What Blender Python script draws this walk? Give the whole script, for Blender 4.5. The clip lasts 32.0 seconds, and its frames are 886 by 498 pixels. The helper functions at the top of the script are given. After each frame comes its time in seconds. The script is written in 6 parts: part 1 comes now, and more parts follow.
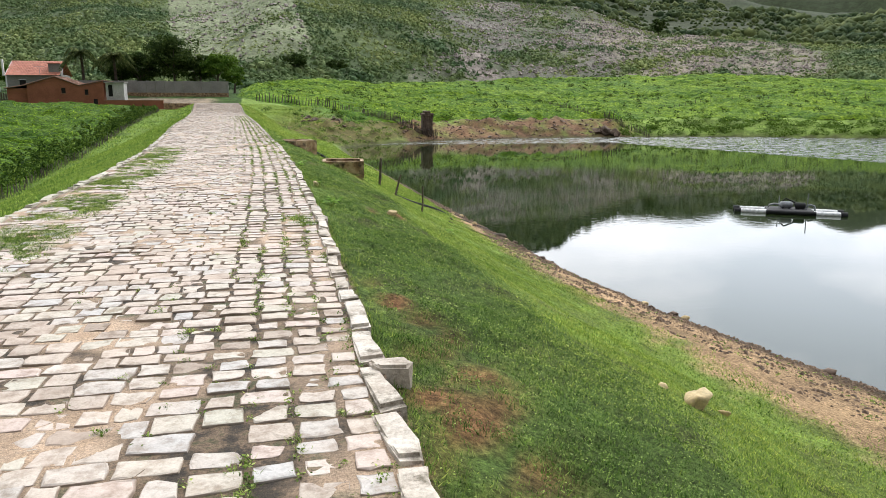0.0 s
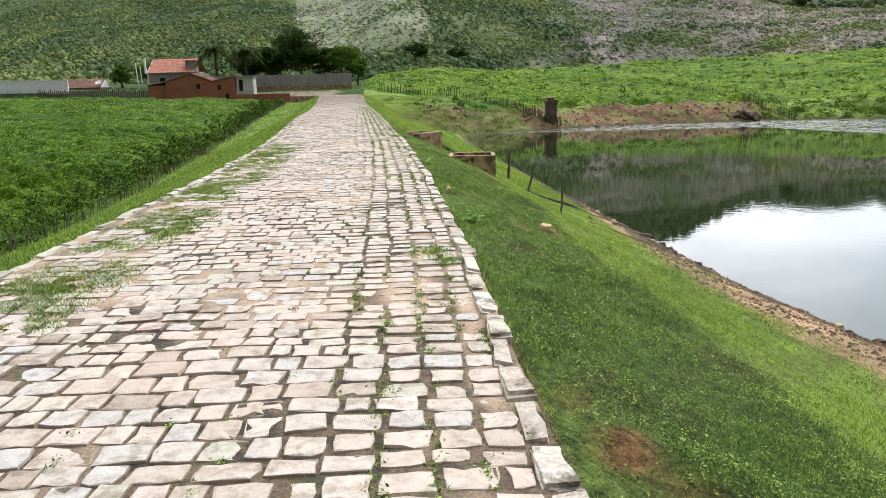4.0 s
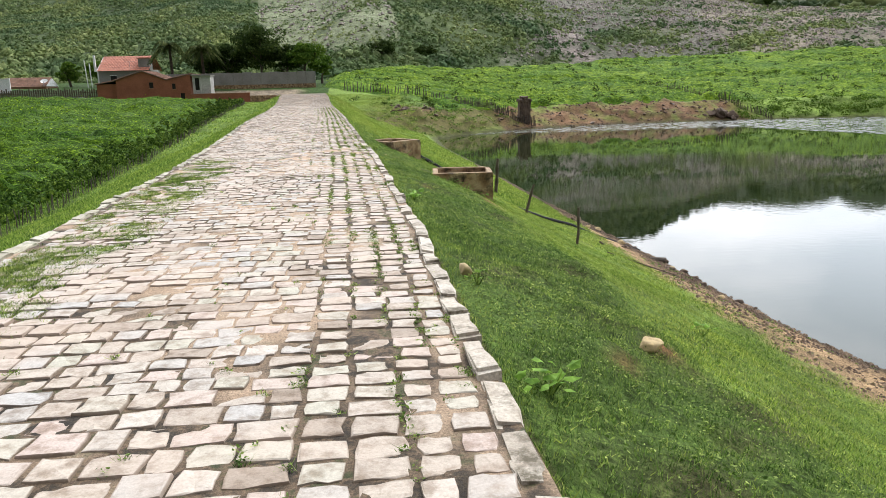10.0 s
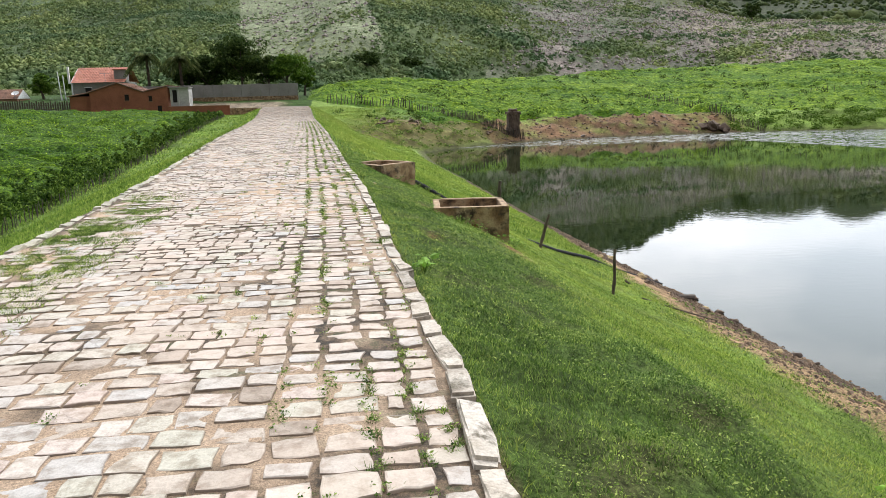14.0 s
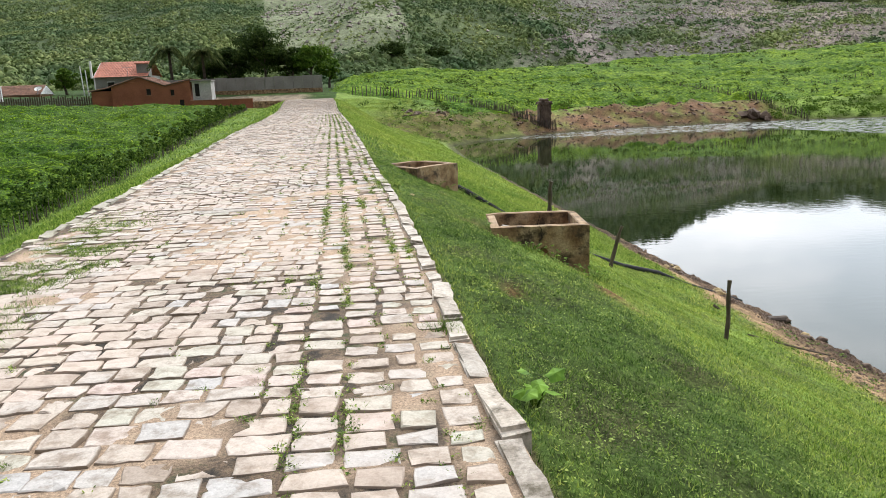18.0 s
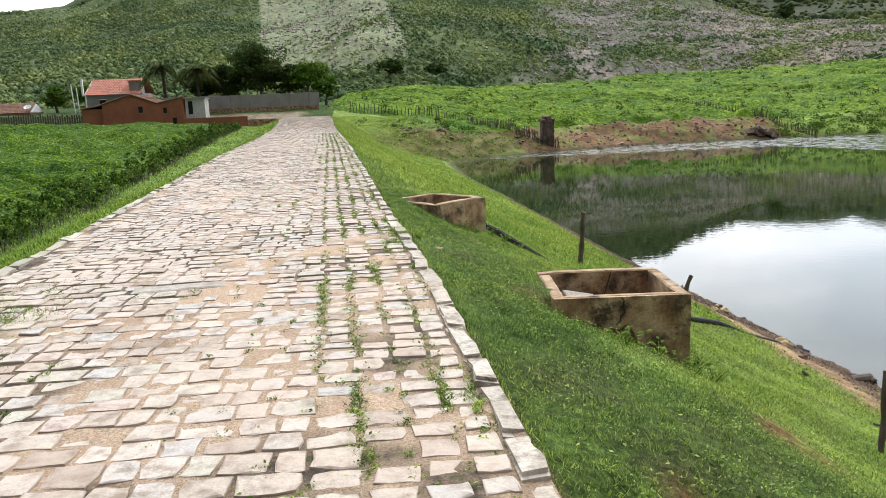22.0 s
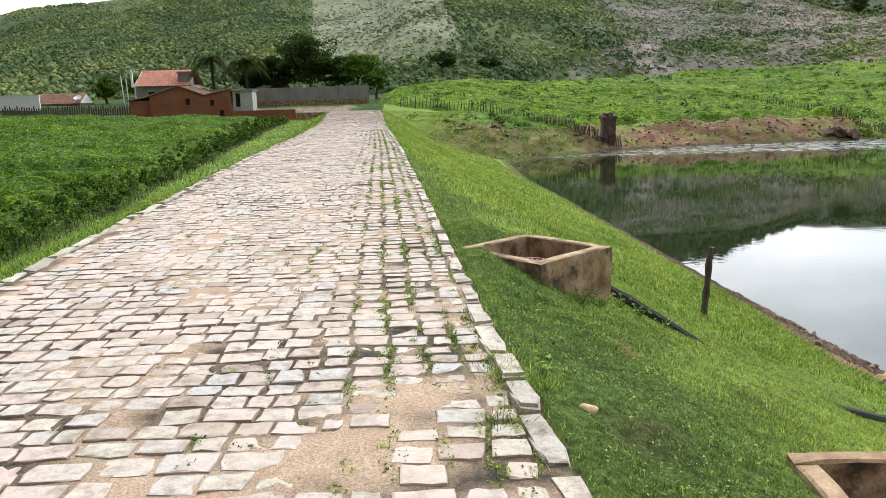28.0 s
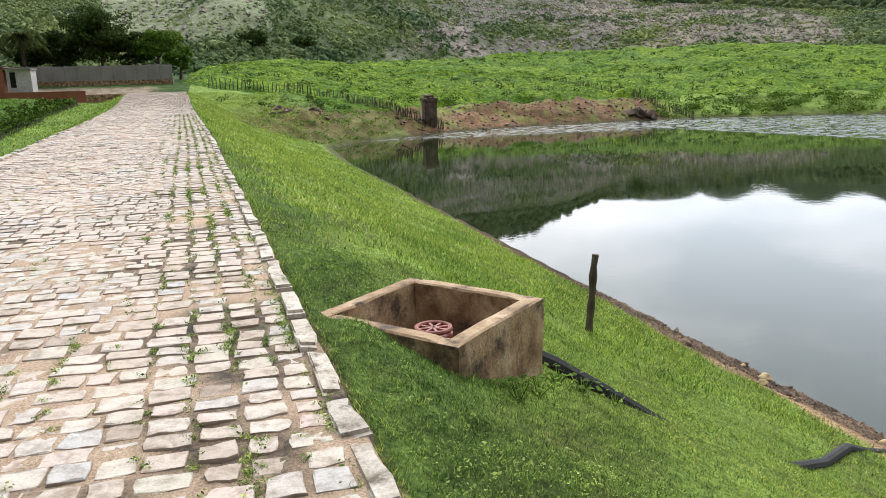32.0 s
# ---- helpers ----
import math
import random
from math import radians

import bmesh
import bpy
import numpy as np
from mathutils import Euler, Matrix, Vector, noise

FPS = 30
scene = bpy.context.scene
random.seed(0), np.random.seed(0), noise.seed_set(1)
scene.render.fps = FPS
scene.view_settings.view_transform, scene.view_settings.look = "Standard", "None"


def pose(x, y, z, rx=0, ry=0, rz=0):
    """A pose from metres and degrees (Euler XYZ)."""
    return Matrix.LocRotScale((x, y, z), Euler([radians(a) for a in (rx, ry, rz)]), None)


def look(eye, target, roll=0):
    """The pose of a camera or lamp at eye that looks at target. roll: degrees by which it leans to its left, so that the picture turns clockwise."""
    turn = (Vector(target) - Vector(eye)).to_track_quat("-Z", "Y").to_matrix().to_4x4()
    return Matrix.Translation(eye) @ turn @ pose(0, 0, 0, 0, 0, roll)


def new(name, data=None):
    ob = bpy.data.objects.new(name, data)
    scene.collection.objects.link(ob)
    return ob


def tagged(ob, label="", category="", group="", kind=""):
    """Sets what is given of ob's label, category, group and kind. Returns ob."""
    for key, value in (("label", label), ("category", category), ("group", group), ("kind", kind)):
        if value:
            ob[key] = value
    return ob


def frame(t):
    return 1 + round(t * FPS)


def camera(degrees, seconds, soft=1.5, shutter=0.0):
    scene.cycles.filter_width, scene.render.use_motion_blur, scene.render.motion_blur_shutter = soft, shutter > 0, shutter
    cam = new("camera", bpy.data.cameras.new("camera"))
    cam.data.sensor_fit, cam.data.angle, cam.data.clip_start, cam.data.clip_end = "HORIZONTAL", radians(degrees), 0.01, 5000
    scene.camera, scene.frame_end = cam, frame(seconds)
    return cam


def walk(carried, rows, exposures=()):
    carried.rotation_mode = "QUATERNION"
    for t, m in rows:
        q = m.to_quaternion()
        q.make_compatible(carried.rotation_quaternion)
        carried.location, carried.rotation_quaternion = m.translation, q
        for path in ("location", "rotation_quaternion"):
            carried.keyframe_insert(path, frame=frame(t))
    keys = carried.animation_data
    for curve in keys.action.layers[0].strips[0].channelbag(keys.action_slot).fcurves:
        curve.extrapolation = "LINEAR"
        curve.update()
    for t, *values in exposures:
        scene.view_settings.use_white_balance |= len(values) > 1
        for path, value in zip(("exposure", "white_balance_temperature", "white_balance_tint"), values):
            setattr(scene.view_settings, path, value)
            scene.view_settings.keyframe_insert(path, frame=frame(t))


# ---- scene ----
cam = camera(62.3, 32.0, soft=0.45)

PATH = [
    (0, (0.871, 0.58, 1.535), (1.286, 2.496, 1.138), 0.2),
    (0.5, (0.913, 0.899, 1.546), (1.2, 2.835, 1.132), 0.3),
    (1, (0.89, 1.188, 1.516), (1.08, 3.133, 1.088), 0.1),
    (1.5, (0.806, 1.555, 1.52), (0.933, 3.504, 1.088), -0.3),
    (2, (0.803, 1.959, 1.496), (0.898, 3.91, 1.063), -0.8),
    (2.5, (0.767, 2.373, 1.48), (0.849, 4.324, 1.048), -1.2),
    (3, (0.719, 2.784, 1.493), (0.798, 4.737, 1.065), -1.4),
    (3.5, (0.781, 3.202, 1.478), (0.874, 5.154, 1.053), -1.4),
    (5.5, (0.769, 4.908, 1.521), (0.86, 6.859, 1.091), -1.1),
    (6, (0.723, 5.34, 1.536), (0.8, 7.291, 1.101), -1.1),
    (6.5, (0.769, 5.724, 1.538), (0.837, 7.673, 1.093), -1.1),
    (7, (0.752, 6.15, 1.512), (0.812, 8.097, 1.055), -1.1),
    (7.5, (0.718, 6.583, 1.52), (0.774, 8.529, 1.062), -1.2),
    (8, (0.745, 7.059, 1.52), (0.812, 9.004, 1.06), -1.2),
    (8.5, (0.694, 7.529, 1.498), (0.781, 9.474, 1.04), -1.3),
    (9, (0.666, 8.039, 1.503), (0.784, 9.985, 1.057), -1.4),
    (9.5, (0.717, 8.551, 1.501), (0.872, 10.496, 1.065), -1.4),
    (10, (0.7, 9.046, 1.47), (0.882, 10.99, 1.04), -1.4),
    (10.5, (0.734, 9.536, 1.465), (0.93, 11.48, 1.038), -1.4),
    (11, (0.764, 10.035, 1.483), (0.963, 11.981, 1.065), -1.5),
    (11.5, (0.7, 10.508, 1.504), (0.891, 12.455, 1.089), -1.6),
    (12, (0.708, 10.961, 1.488), (0.898, 12.909, 1.078), -1.8),
    (12.5, (0.719, 11.384, 1.506), (0.916, 13.333, 1.102), -1.8),
    (13, (0.657, 11.884, 1.498), (0.865, 13.832, 1.095), -1.8),
    (13.5, (0.675, 12.322, 1.475), (0.894, 14.269, 1.072), -1.6),
    (14, (0.674, 12.726, 1.509), (0.899, 14.672, 1.109), -1.4),
    (14.5, (0.599, 13.206, 1.501), (0.819, 15.154, 1.105), -1.4),
    (16.5, (0.555, 15.036, 1.419), (0.753, 16.983, 1.008), -1.4),
    (17, (0.54, 15.454, 1.413), (0.723, 17.402, 0.999), -1.7),
    (17.5, (0.486, 15.854, 1.444), (0.655, 17.803, 1.026), -1.9),
    (18, (0.565, 16.22, 1.455), (0.72, 18.169, 1.034), -2.1),
    (18.5, (0.573, 16.608, 1.456), (0.725, 18.557, 1.032), -2.1),
    (19, (0.514, 16.994, 1.478), (0.67, 18.941, 1.051), -1.9),
    (19.5, (0.551, 17.449, 1.456), (0.716, 19.396, 1.03), -1.8),
    (20, (0.511, 17.846, 1.452), (0.68, 19.793, 1.028), -1.6),
    (20.5, (0.43, 18.246, 1.469), (0.598, 20.196, 1.057), -1.7),
    (21, (0.452, 18.691, 1.468), (0.617, 20.643, 1.067), -1.8),
    (21.5, (0.398, 19.098, 1.457), (0.565, 21.053, 1.067), -1.9),
    (22, (0.344, 19.49, 1.479), (0.51, 21.447, 1.102), -2.2),
    (22.5, (0.37, 19.904, 1.484), (0.536, 21.863, 1.117), -2.3),
    (23, (0.37, 20.255, 1.478), (0.528, 22.215, 1.11), -2.2),
    (23.5, (0.347, 20.644, 1.507), (0.495, 22.604, 1.139), -2.1),
    (24, (0.397, 21.056, 1.494), (0.536, 23.016, 1.121), -2.2),
    (24.5, (0.356, 21.432, 1.483), (0.482, 23.391, 1.101), -2.3),
    (25, (0.277, 21.812, 1.501), (0.393, 23.771, 1.116), -2.4),
    (25.5, (0.309, 22.19, 1.525), (0.419, 24.149, 1.135), -2.3),
    (27.5, (0.203, 23.955, 1.509), (0.265, 25.916, 1.12), -1.6),
    (28, (0.144, 24.34, 1.539), (0.182, 26.302, 1.152), -1.6),
    (28.5, (0.155, 24.743, 1.548), (0.174, 26.704, 1.154), -1.5),
    (29, (0.13, 25.173, 1.524), (0.138, 27.133, 1.126), -1.7),
    (29.5, (0.037, 25.588, 1.557), (0.068, 27.545, 1.145), -1.5),
    (30, (0.028, 25.989, 1.526), (0.12, 27.941, 1.103), -1.8),
    (30.5, (0.015, 26.363, 1.549), (0.206, 28.306, 1.115), -1.7),
    (31, (-0.045, 26.75, 1.561), (0.261, 28.676, 1.118), -1.7),
    (31.5, (-0.024, 27.102, 1.53), (0.392, 29.007, 1.085), -1.7),
    (32, (0.04, 27.456, 1.568), (0.551, 29.338, 1.121), -1.4),
]
walk(cam, [(t, look(eye, target, roll)) for t, eye, target, roll in PATH])

# ---- sky, sun, exposure ----
scene.view_settings.exposure = 0.27
world = bpy.data.worlds.new("overcast_sky")
world.use_nodes = True
scene.world = world


SUN_AZ, SUN_UP = 24.0, 38.0  # degrees right of the road's line, and above the horizon
SUN_WAY = (math.sin(radians(SUN_AZ)) * math.cos(radians(SUN_UP)), math.cos(radians(SUN_AZ)) * math.cos(radians(SUN_UP)), math.sin(radians(SUN_UP)))


def build_sky(w):
    nt = w.node_tree
    nt.nodes.clear()
    out = nt.nodes.new("ShaderNodeOutputWorld")
    bg = nt.nodes.new("ShaderNodeBackground")
    sky = nt.nodes.new("ShaderNodeTexSky")
    sky.sky_type, sky.sun_disc = "NISHITA", False
    sky.sun_elevation, sky.sun_rotation = radians(SUN_UP), radians(SUN_AZ)
    sky.air_density, sky.dust_density = 1.0, 2.0
    tc = nt.nodes.new("ShaderNodeTexCoord")
    mp = nt.nodes.new("ShaderNodeMapping")
    mp.inputs["Scale"].default_value = (1.0, 1.0, 2.6)
    nz = nt.nodes.new("ShaderNodeTexNoise")
    nz.inputs["Scale"].default_value, nz.inputs["Detail"].default_value = 2.3, 6.0
    nz.inputs["Roughness"].default_value = 0.55
    ramp = nt.nodes.new("ShaderNodeValToRGB")
    ramp.color_ramp.elements[0].position, ramp.color_ramp.elements[0].color = 0.35, (5.0, 5.5, 6.2, 1)
    ramp.color_ramp.elements[1].position, ramp.color_ramp.elements[1].color = 0.57, (8.2, 8.3, 8.75, 1)
    mix = nt.nodes.new("ShaderNodeMix")
    mix.data_type = "RGBA"
    mix.inputs["Factor"].default_value = 0.9
    glow = nt.nodes.new("ShaderNodeVectorMath")
    glow.operation = "DOT_PRODUCT"
    glow.inputs[1].default_value = SUN_WAY
    spread = nt.nodes.new("ShaderNodeMapRange")
    spread.interpolation_type = "SMOOTHSTEP"
    for k, v in (("From Min", -0.1), ("From Max", 1.0), ("To Min", 0.38), ("To Max", 3.6)):
        spread.inputs[k].default_value = v
    lit = nt.nodes.new("ShaderNodeVectorMath")
    lit.operation = "SCALE"
    nt.links.new(tc.outputs["Generated"], mp.inputs["Vector"])
    nt.links.new(mp.outputs["Vector"], nz.inputs["Vector"])
    nt.links.new(nz.outputs["Fac"], ramp.inputs["Fac"])
    nt.links.new(sky.outputs["Color"], mix.inputs[6])
    nt.links.new(tc.outputs["Generated"], glow.inputs[0])
    nt.links.new(glow.outputs["Value"], spread.inputs["Value"])
    nt.links.new(ramp.outputs["Color"], lit.inputs[0])
    nt.links.new(spread.outputs["Result"], lit.inputs["Scale"])
    nt.links.new(lit.outputs["Vector"], mix.inputs[7])
    nt.links.new(mix.outputs[2], bg.inputs["Color"])
    bg.inputs["Strength"].default_value = 0.10
    nt.links.new(bg.outputs["Background"], out.inputs["Surface"])


build_sky(world)
sun_data = bpy.data.lights.new("sun", "SUN")
sun_data.energy, sun_data.angle, sun_data.color = 1.35, radians(14), (1.0, 0.98, 0.955)
sun = new("sun", sun_data)
sun.matrix_world = look(tuple(50 * v for v in SUN_WAY), (0, 0, 0))


# ---- materials ----
def node_material(name, rough=0.8, metal=0.0):
    m = bpy.data.materials.new(name)
    m.use_nodes = True
    bsdf = m.node_tree.nodes["Principled BSDF"]
    bsdf.inputs["Roughness"].default_value = rough
    bsdf.inputs["Metallic"].default_value = metal
    return m, m.node_tree, bsdf


def add(nt, kind, **sets):
    n = nt.nodes.new(kind)
    for k, v in sets.items():
        n.inputs[k].default_value = v
    return n


def noise_node(nt, scale, detail=4.0, rough=0.55):
    """Noise over the place itself, so that its size is true on every piece."""
    geo = nt.nodes.new("ShaderNodeNewGeometry")
    n = add(nt, "ShaderNodeTexNoise", Scale=scale, Detail=detail, Roughness=rough)
    nt.links.new(geo.outputs["Position"], n.inputs["Vector"])
    return n


def ramp_node(nt, src, stops):
    r = nt.nodes.new("ShaderNodeValToRGB")
    els = r.color_ramp.elements
    while len(els) < len(stops):
        els.new(0.5)
    for e, (p, c) in zip(els, stops):
        e.position, e.color = p, (*c, 1)
    nt.links.new(src, r.inputs["Fac"])
    return r.outputs["Color"]


def mix_node(nt, a, b, fac, mode="MIX"):
    m = nt.nodes.new("ShaderNodeMix")
    m.data_type, m.blend_type = "RGBA", mode
    for sock, v in ((m.inputs["Factor"], fac), (m.inputs[6], a), (m.inputs[7], b)):
        if isinstance(v, bpy.types.NodeSocket):
            nt.links.new(v, sock)
        elif isinstance(v, tuple):
            sock.default_value = (*v, 1)
        else:
            sock.default_value = v
    return m.outputs[2]


def bump_node(nt, bsdf, height, strength=0.4, distance=0.02):
    b = add(nt, "ShaderNodeBump", Strength=strength, Distance=distance)
    nt.links.new(height, b.inputs["Height"])
    nt.links.new(b.outputs["Normal"], bsdf.inputs["Normal"])


def speckled(name, stops, scale, fine, rough=0.85, bump=0.4, dist=0.01, random_from="", spread=0.25, stain=None):
    """A rough surface: colours along a noise, a finer grain over it, and tint by piece."""
    m, nt, bsdf = node_material(name, rough)
    big = noise_node(nt, scale, 5)
    small = noise_node(nt, fine, 5, 0.65)
    col = ramp_node(nt, big.outputs["Fac"], stops)
    grain = ramp_node(nt, small.outputs["Fac"], [(0.3, (0.68, 0.68, 0.68)), (0.7, (1.22, 1.22, 1.22))])
    col = mix_node(nt, col, grain, 1.0, "MULTIPLY")
    if random_from:
        src = nt.nodes.new("ShaderNodeObjectInfo" if random_from == "object" else "ShaderNodeNewGeometry")
        val = src.outputs["Random" if random_from == "object" else "Random Per Island"]
        tint = ramp_node(nt, val, [(0.0, (1 - spread,) * 3), (0.5, (1.0, 0.97, 0.93)), (1.0, (1 + spread * 0.7,) * 3)])
        col = mix_node(nt, col, tint, 1.0, "MULTIPLY")
    if stain:
        s = noise_node(nt, stain[0], 6, 0.7)
        mask = ramp_node(nt, s.outputs["Fac"], [(stain[2], (0, 0, 0)), (stain[2] + 0.12, (1, 1, 1))])
        col = mix_node(nt, col, stain[1], mask)
    nt.links.new(col, bsdf.inputs["Base Color"])
    bump_node(nt, bsdf, small.outputs["Fac"], bump, dist)
    return m


def foliage(name, dark, mid, light, rough=0.75, through_light=0.35):
    """Leaf: tint by leaf, patches over it, some light coming through."""
    m, nt, bsdf = node_material(name, rough)
    geo = nt.nodes.new("ShaderNodeNewGeometry")
    col = ramp_node(nt, geo.outputs["Random Per Island"], [(0.0, dark), (0.5, mid), (1.0, light)])
    patch = noise_node(nt, 0.35, 3)
    tone = ramp_node(nt, patch.outputs["Fac"], [(0.3, (0.70, 0.78, 0.7)), (0.7, (1.25, 1.15, 1.0))])
    col = mix_node(nt, col, tone, 1.0, "MULTIPLY")
    tuft = noise_node(nt, 8.0, 3, 0.6)
    col = mix_node(nt, col, ramp_node(nt, tuft.outputs["Fac"], [(0.36, (0.50, 0.56, 0.58)), (0.64, (1.45, 1.38, 1.25))]), 1.0, "MULTIPLY")
    nt.links.new(col, bsdf.inputs["Base Color"])
    bsdf.inputs["Specular IOR Level"].default_value = 0.06
    trans = nt.nodes.new("ShaderNodeBsdfTranslucent")
    nt.links.new(col, trans.inputs["Color"])
    mix = nt.nodes.new("ShaderNodeMixShader")
    mix.inputs["Fac"].default_value = through_light
    nt.links.new(bsdf.outputs["BSDF"], mix.inputs[1])
    nt.links.new(trans.outputs["BSDF"], mix.inputs[2])
    nt.links.new(mix.outputs["Shader"], nt.nodes["Material Output"].inputs["Surface"])
    return m


def canopy(name, dark, mid, light):
    """Far bush crowns: tint by bush, leaf clusters as broken relief."""
    m, nt, bsdf = node_material(name, 0.9)
    bsdf.inputs["Specular IOR Level"].default_value = 0.05
    geo = nt.nodes.new("ShaderNodeNewGeometry")
    col = ramp_node(nt, geo.outputs["Random Per Island"], [(0.0, dark), (0.5, mid), (1.0, light)])
    leaf = noise_node(nt, 1.1, 8, 0.8)
    col = mix_node(nt, col, ramp_node(nt, leaf.outputs["Fac"], [(0.36, (0.66, 0.68, 0.66)), (0.64, (1.26, 1.26, 1.22))]), 1.0, "MULTIPLY")
    patch = noise_node(nt, 0.05, 4)
    col = mix_node(nt, col, ramp_node(nt, patch.outputs["Fac"], [(0.36, (0.55, 0.66, 0.70)), (0.64, (1.4, 1.25, 1.0))]), 1.0, "MULTIPLY")
    nt.links.new(col, bsdf.inputs["Base Color"])
    bump_node(nt, bsdf, leaf.outputs["Fac"], 0.4, 0.4)
    return m


def mat_canopy(name, dark, mid, light, leaf):
    """A closed carpet of small leaves: light tips, gaps coloured near-black as shade at leaf size, patches over that.
    """
    m, nt, bsdf = node_material(name, 0.85)
    bsdf.inputs["Specular IOR Level"].default_value = 0.08
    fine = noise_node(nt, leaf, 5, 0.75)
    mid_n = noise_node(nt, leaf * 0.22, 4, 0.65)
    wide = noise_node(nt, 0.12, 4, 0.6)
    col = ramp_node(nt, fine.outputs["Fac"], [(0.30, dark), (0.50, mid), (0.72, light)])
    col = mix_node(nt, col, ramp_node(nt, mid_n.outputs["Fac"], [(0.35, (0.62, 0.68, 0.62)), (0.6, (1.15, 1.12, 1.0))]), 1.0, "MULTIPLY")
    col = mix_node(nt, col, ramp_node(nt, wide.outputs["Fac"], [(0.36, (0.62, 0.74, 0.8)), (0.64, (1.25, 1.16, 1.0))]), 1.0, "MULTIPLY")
    nt.links.new(col, bsdf.inputs["Base Color"])
    bump_node(nt, bsdf, fine.outputs["Fac"], 1.0, 0.6 / leaf)
    return m


def ground_material():
    """Ground cover by region from the 'cover' colours, broken up by noise at three sizes."""
    m, nt, bsdf = node_material("ground_cover", 0.95)
    bsdf.inputs["Specular IOR Level"].default_value = 0.1
    at = nt.nodes.new("ShaderNodeAttribute")
    at.attribute_name = "cover"
    fine = noise_node(nt, 9.0, 6, 0.7)
    mid = noise_node(nt, 0.8, 5, 0.65)
    tiny = noise_node(nt, 42.0, 5, 0.8)
    small = noise_node(nt, 14.0, 4, 0.7)
    low = noise_node(nt, 0.22, 6, 0.75)
    wide = noise_node(nt, 0.09, 5, 0.65)
    col = at.outputs["Color"]
    for n, lo, hi in ((tiny, 0.28, 1.75), (small, 0.34, 1.65), (fine, 0.72, 1.25), (mid, 0.58, 1.38), (low, 0.68, 1.3), (wide, 0.75, 1.2)):
        col = mix_node(nt, col, ramp_node(nt, n.outputs["Fac"], [(0.3, (lo, lo, lo)), (0.7, (hi, hi, hi))]), 1.0, "MULTIPLY")
    nt.links.new(col, bsdf.inputs["Base Color"])
    bump_node(nt, bsdf, tiny.outputs["Fac"], 1.0, 0.035)
    return m


def water_material():
    m, nt, bsdf = node_material("pond_water", 0.018)
    bsdf.inputs["Base Color"].default_value = (0.014, 0.022, 0.007, 1)
    bsdf.inputs["IOR"].default_value = 1.36
    tc = nt.nodes.new("ShaderNodeTexCoord")
    mp = nt.nodes.new("ShaderNodeMapping")
    mp.inputs["Scale"].default_value = (0.6, 1.6, 1.0)
    nt.links.new(tc.outputs["Object"], mp.inputs["Vector"])
    n = add(nt, "ShaderNodeTexNoise", Scale=2.4, Detail=2.5)
    nt.links.new(mp.outputs["Vector"], n.inputs["Vector"])
    gust = noise_node(nt, 0.06, 3)
    amt = nt.nodes.new("ShaderNodeMapRange")
    for k, v in (("From Min", 0.40), ("From Max", 0.62), ("To Min", 0.007), ("To Max", 0.035)):
        amt.inputs[k].default_value = v
    nt.links.new(gust.outputs["Fac"], amt.inputs["Value"])
    b = add(nt, "ShaderNodeBump", Distance=0.06)
    nt.links.new(n.outputs["Fac"], b.inputs["Height"])
    # wind ripples over the open far side
    place = nt.nodes.new("ShaderNodeSeparateXYZ")
    nt.links.new(tc.outputs["Object"], place.inputs["Vector"])
    far = nt.nodes.new("ShaderNodeMapRange")
    for k, v in (("From Min", 107.0), ("From Max", 113.0), ("To Min", 0.0), ("To Max", 0.8)):
        far.inputs[k].default_value = v
    streak = noise_node(nt, 1.3, 5, 0.7)
    cut = nt.nodes.new("ShaderNodeMapRange")
    for k, v in (("From Min", 0.44), ("From Max", 0.58)):
        cut.inputs[k].default_value = v
    both = nt.nodes.new("ShaderNodeMath")
    both.operation = "MULTIPLY_ADD"
    slant = nt.nodes.new("ShaderNodeMath")
    slant.operation = "MULTIPLY_ADD"
    slant.inputs[1].default_value = 3.2
    east = nt.nodes.new("ShaderNodeMath")
    east.operation = "SUBTRACT"
    east.inputs[1].default_value = 53.0
    east.use_clamp = False
    nt.links.new(place.outputs["X"], east.inputs[0])
    open_side = nt.nodes.new("ShaderNodeMath")
    open_side.operation = "MAXIMUM"
    open_side.inputs[1].default_value = 0.0
    nt.links.new(east.outputs["Value"], open_side.inputs[0])
    nt.links.new(open_side.outputs["Value"], slant.inputs[0])
    nt.links.new(place.outputs["Y"], slant.inputs[2])
    nt.links.new(slant.outputs["Value"], far.inputs["Value"])
    nt.links.new(streak.outputs["Fac"], cut.inputs["Value"])
    nt.links.new(far.outputs["Result"], both.inputs[0])
    nt.links.new(cut.outputs["Result"], both.inputs[1])
    nt.links.new(amt.outputs["Result"], both.inputs[2])
    nt.links.new(both.outputs["Value"], b.inputs["Strength"])
    chop = nt.nodes.new("ShaderNodeMath")
    chop.operation = "MULTIPLY"
    nt.links.new(far.outputs["Result"], chop.inputs[0])
    nt.links.new(cut.outputs["Result"], chop.inputs[1])
    rougher = nt.nodes.new("ShaderNodeMapRange")
    for k, v in (("From Min", 0.0), ("From Max", 0.8), ("To Min", 0.018), ("To Max", 0.42)):
        rougher.inputs[k].default_value = v
    nt.links.new(chop.outputs["Value"], rougher.inputs["Value"])
    nt.links.new(rougher.outputs["Result"], bsdf.inputs["Roughness"])
    nt.links.new(b.outputs["Normal"], bsdf.inputs["Normal"])
    return m


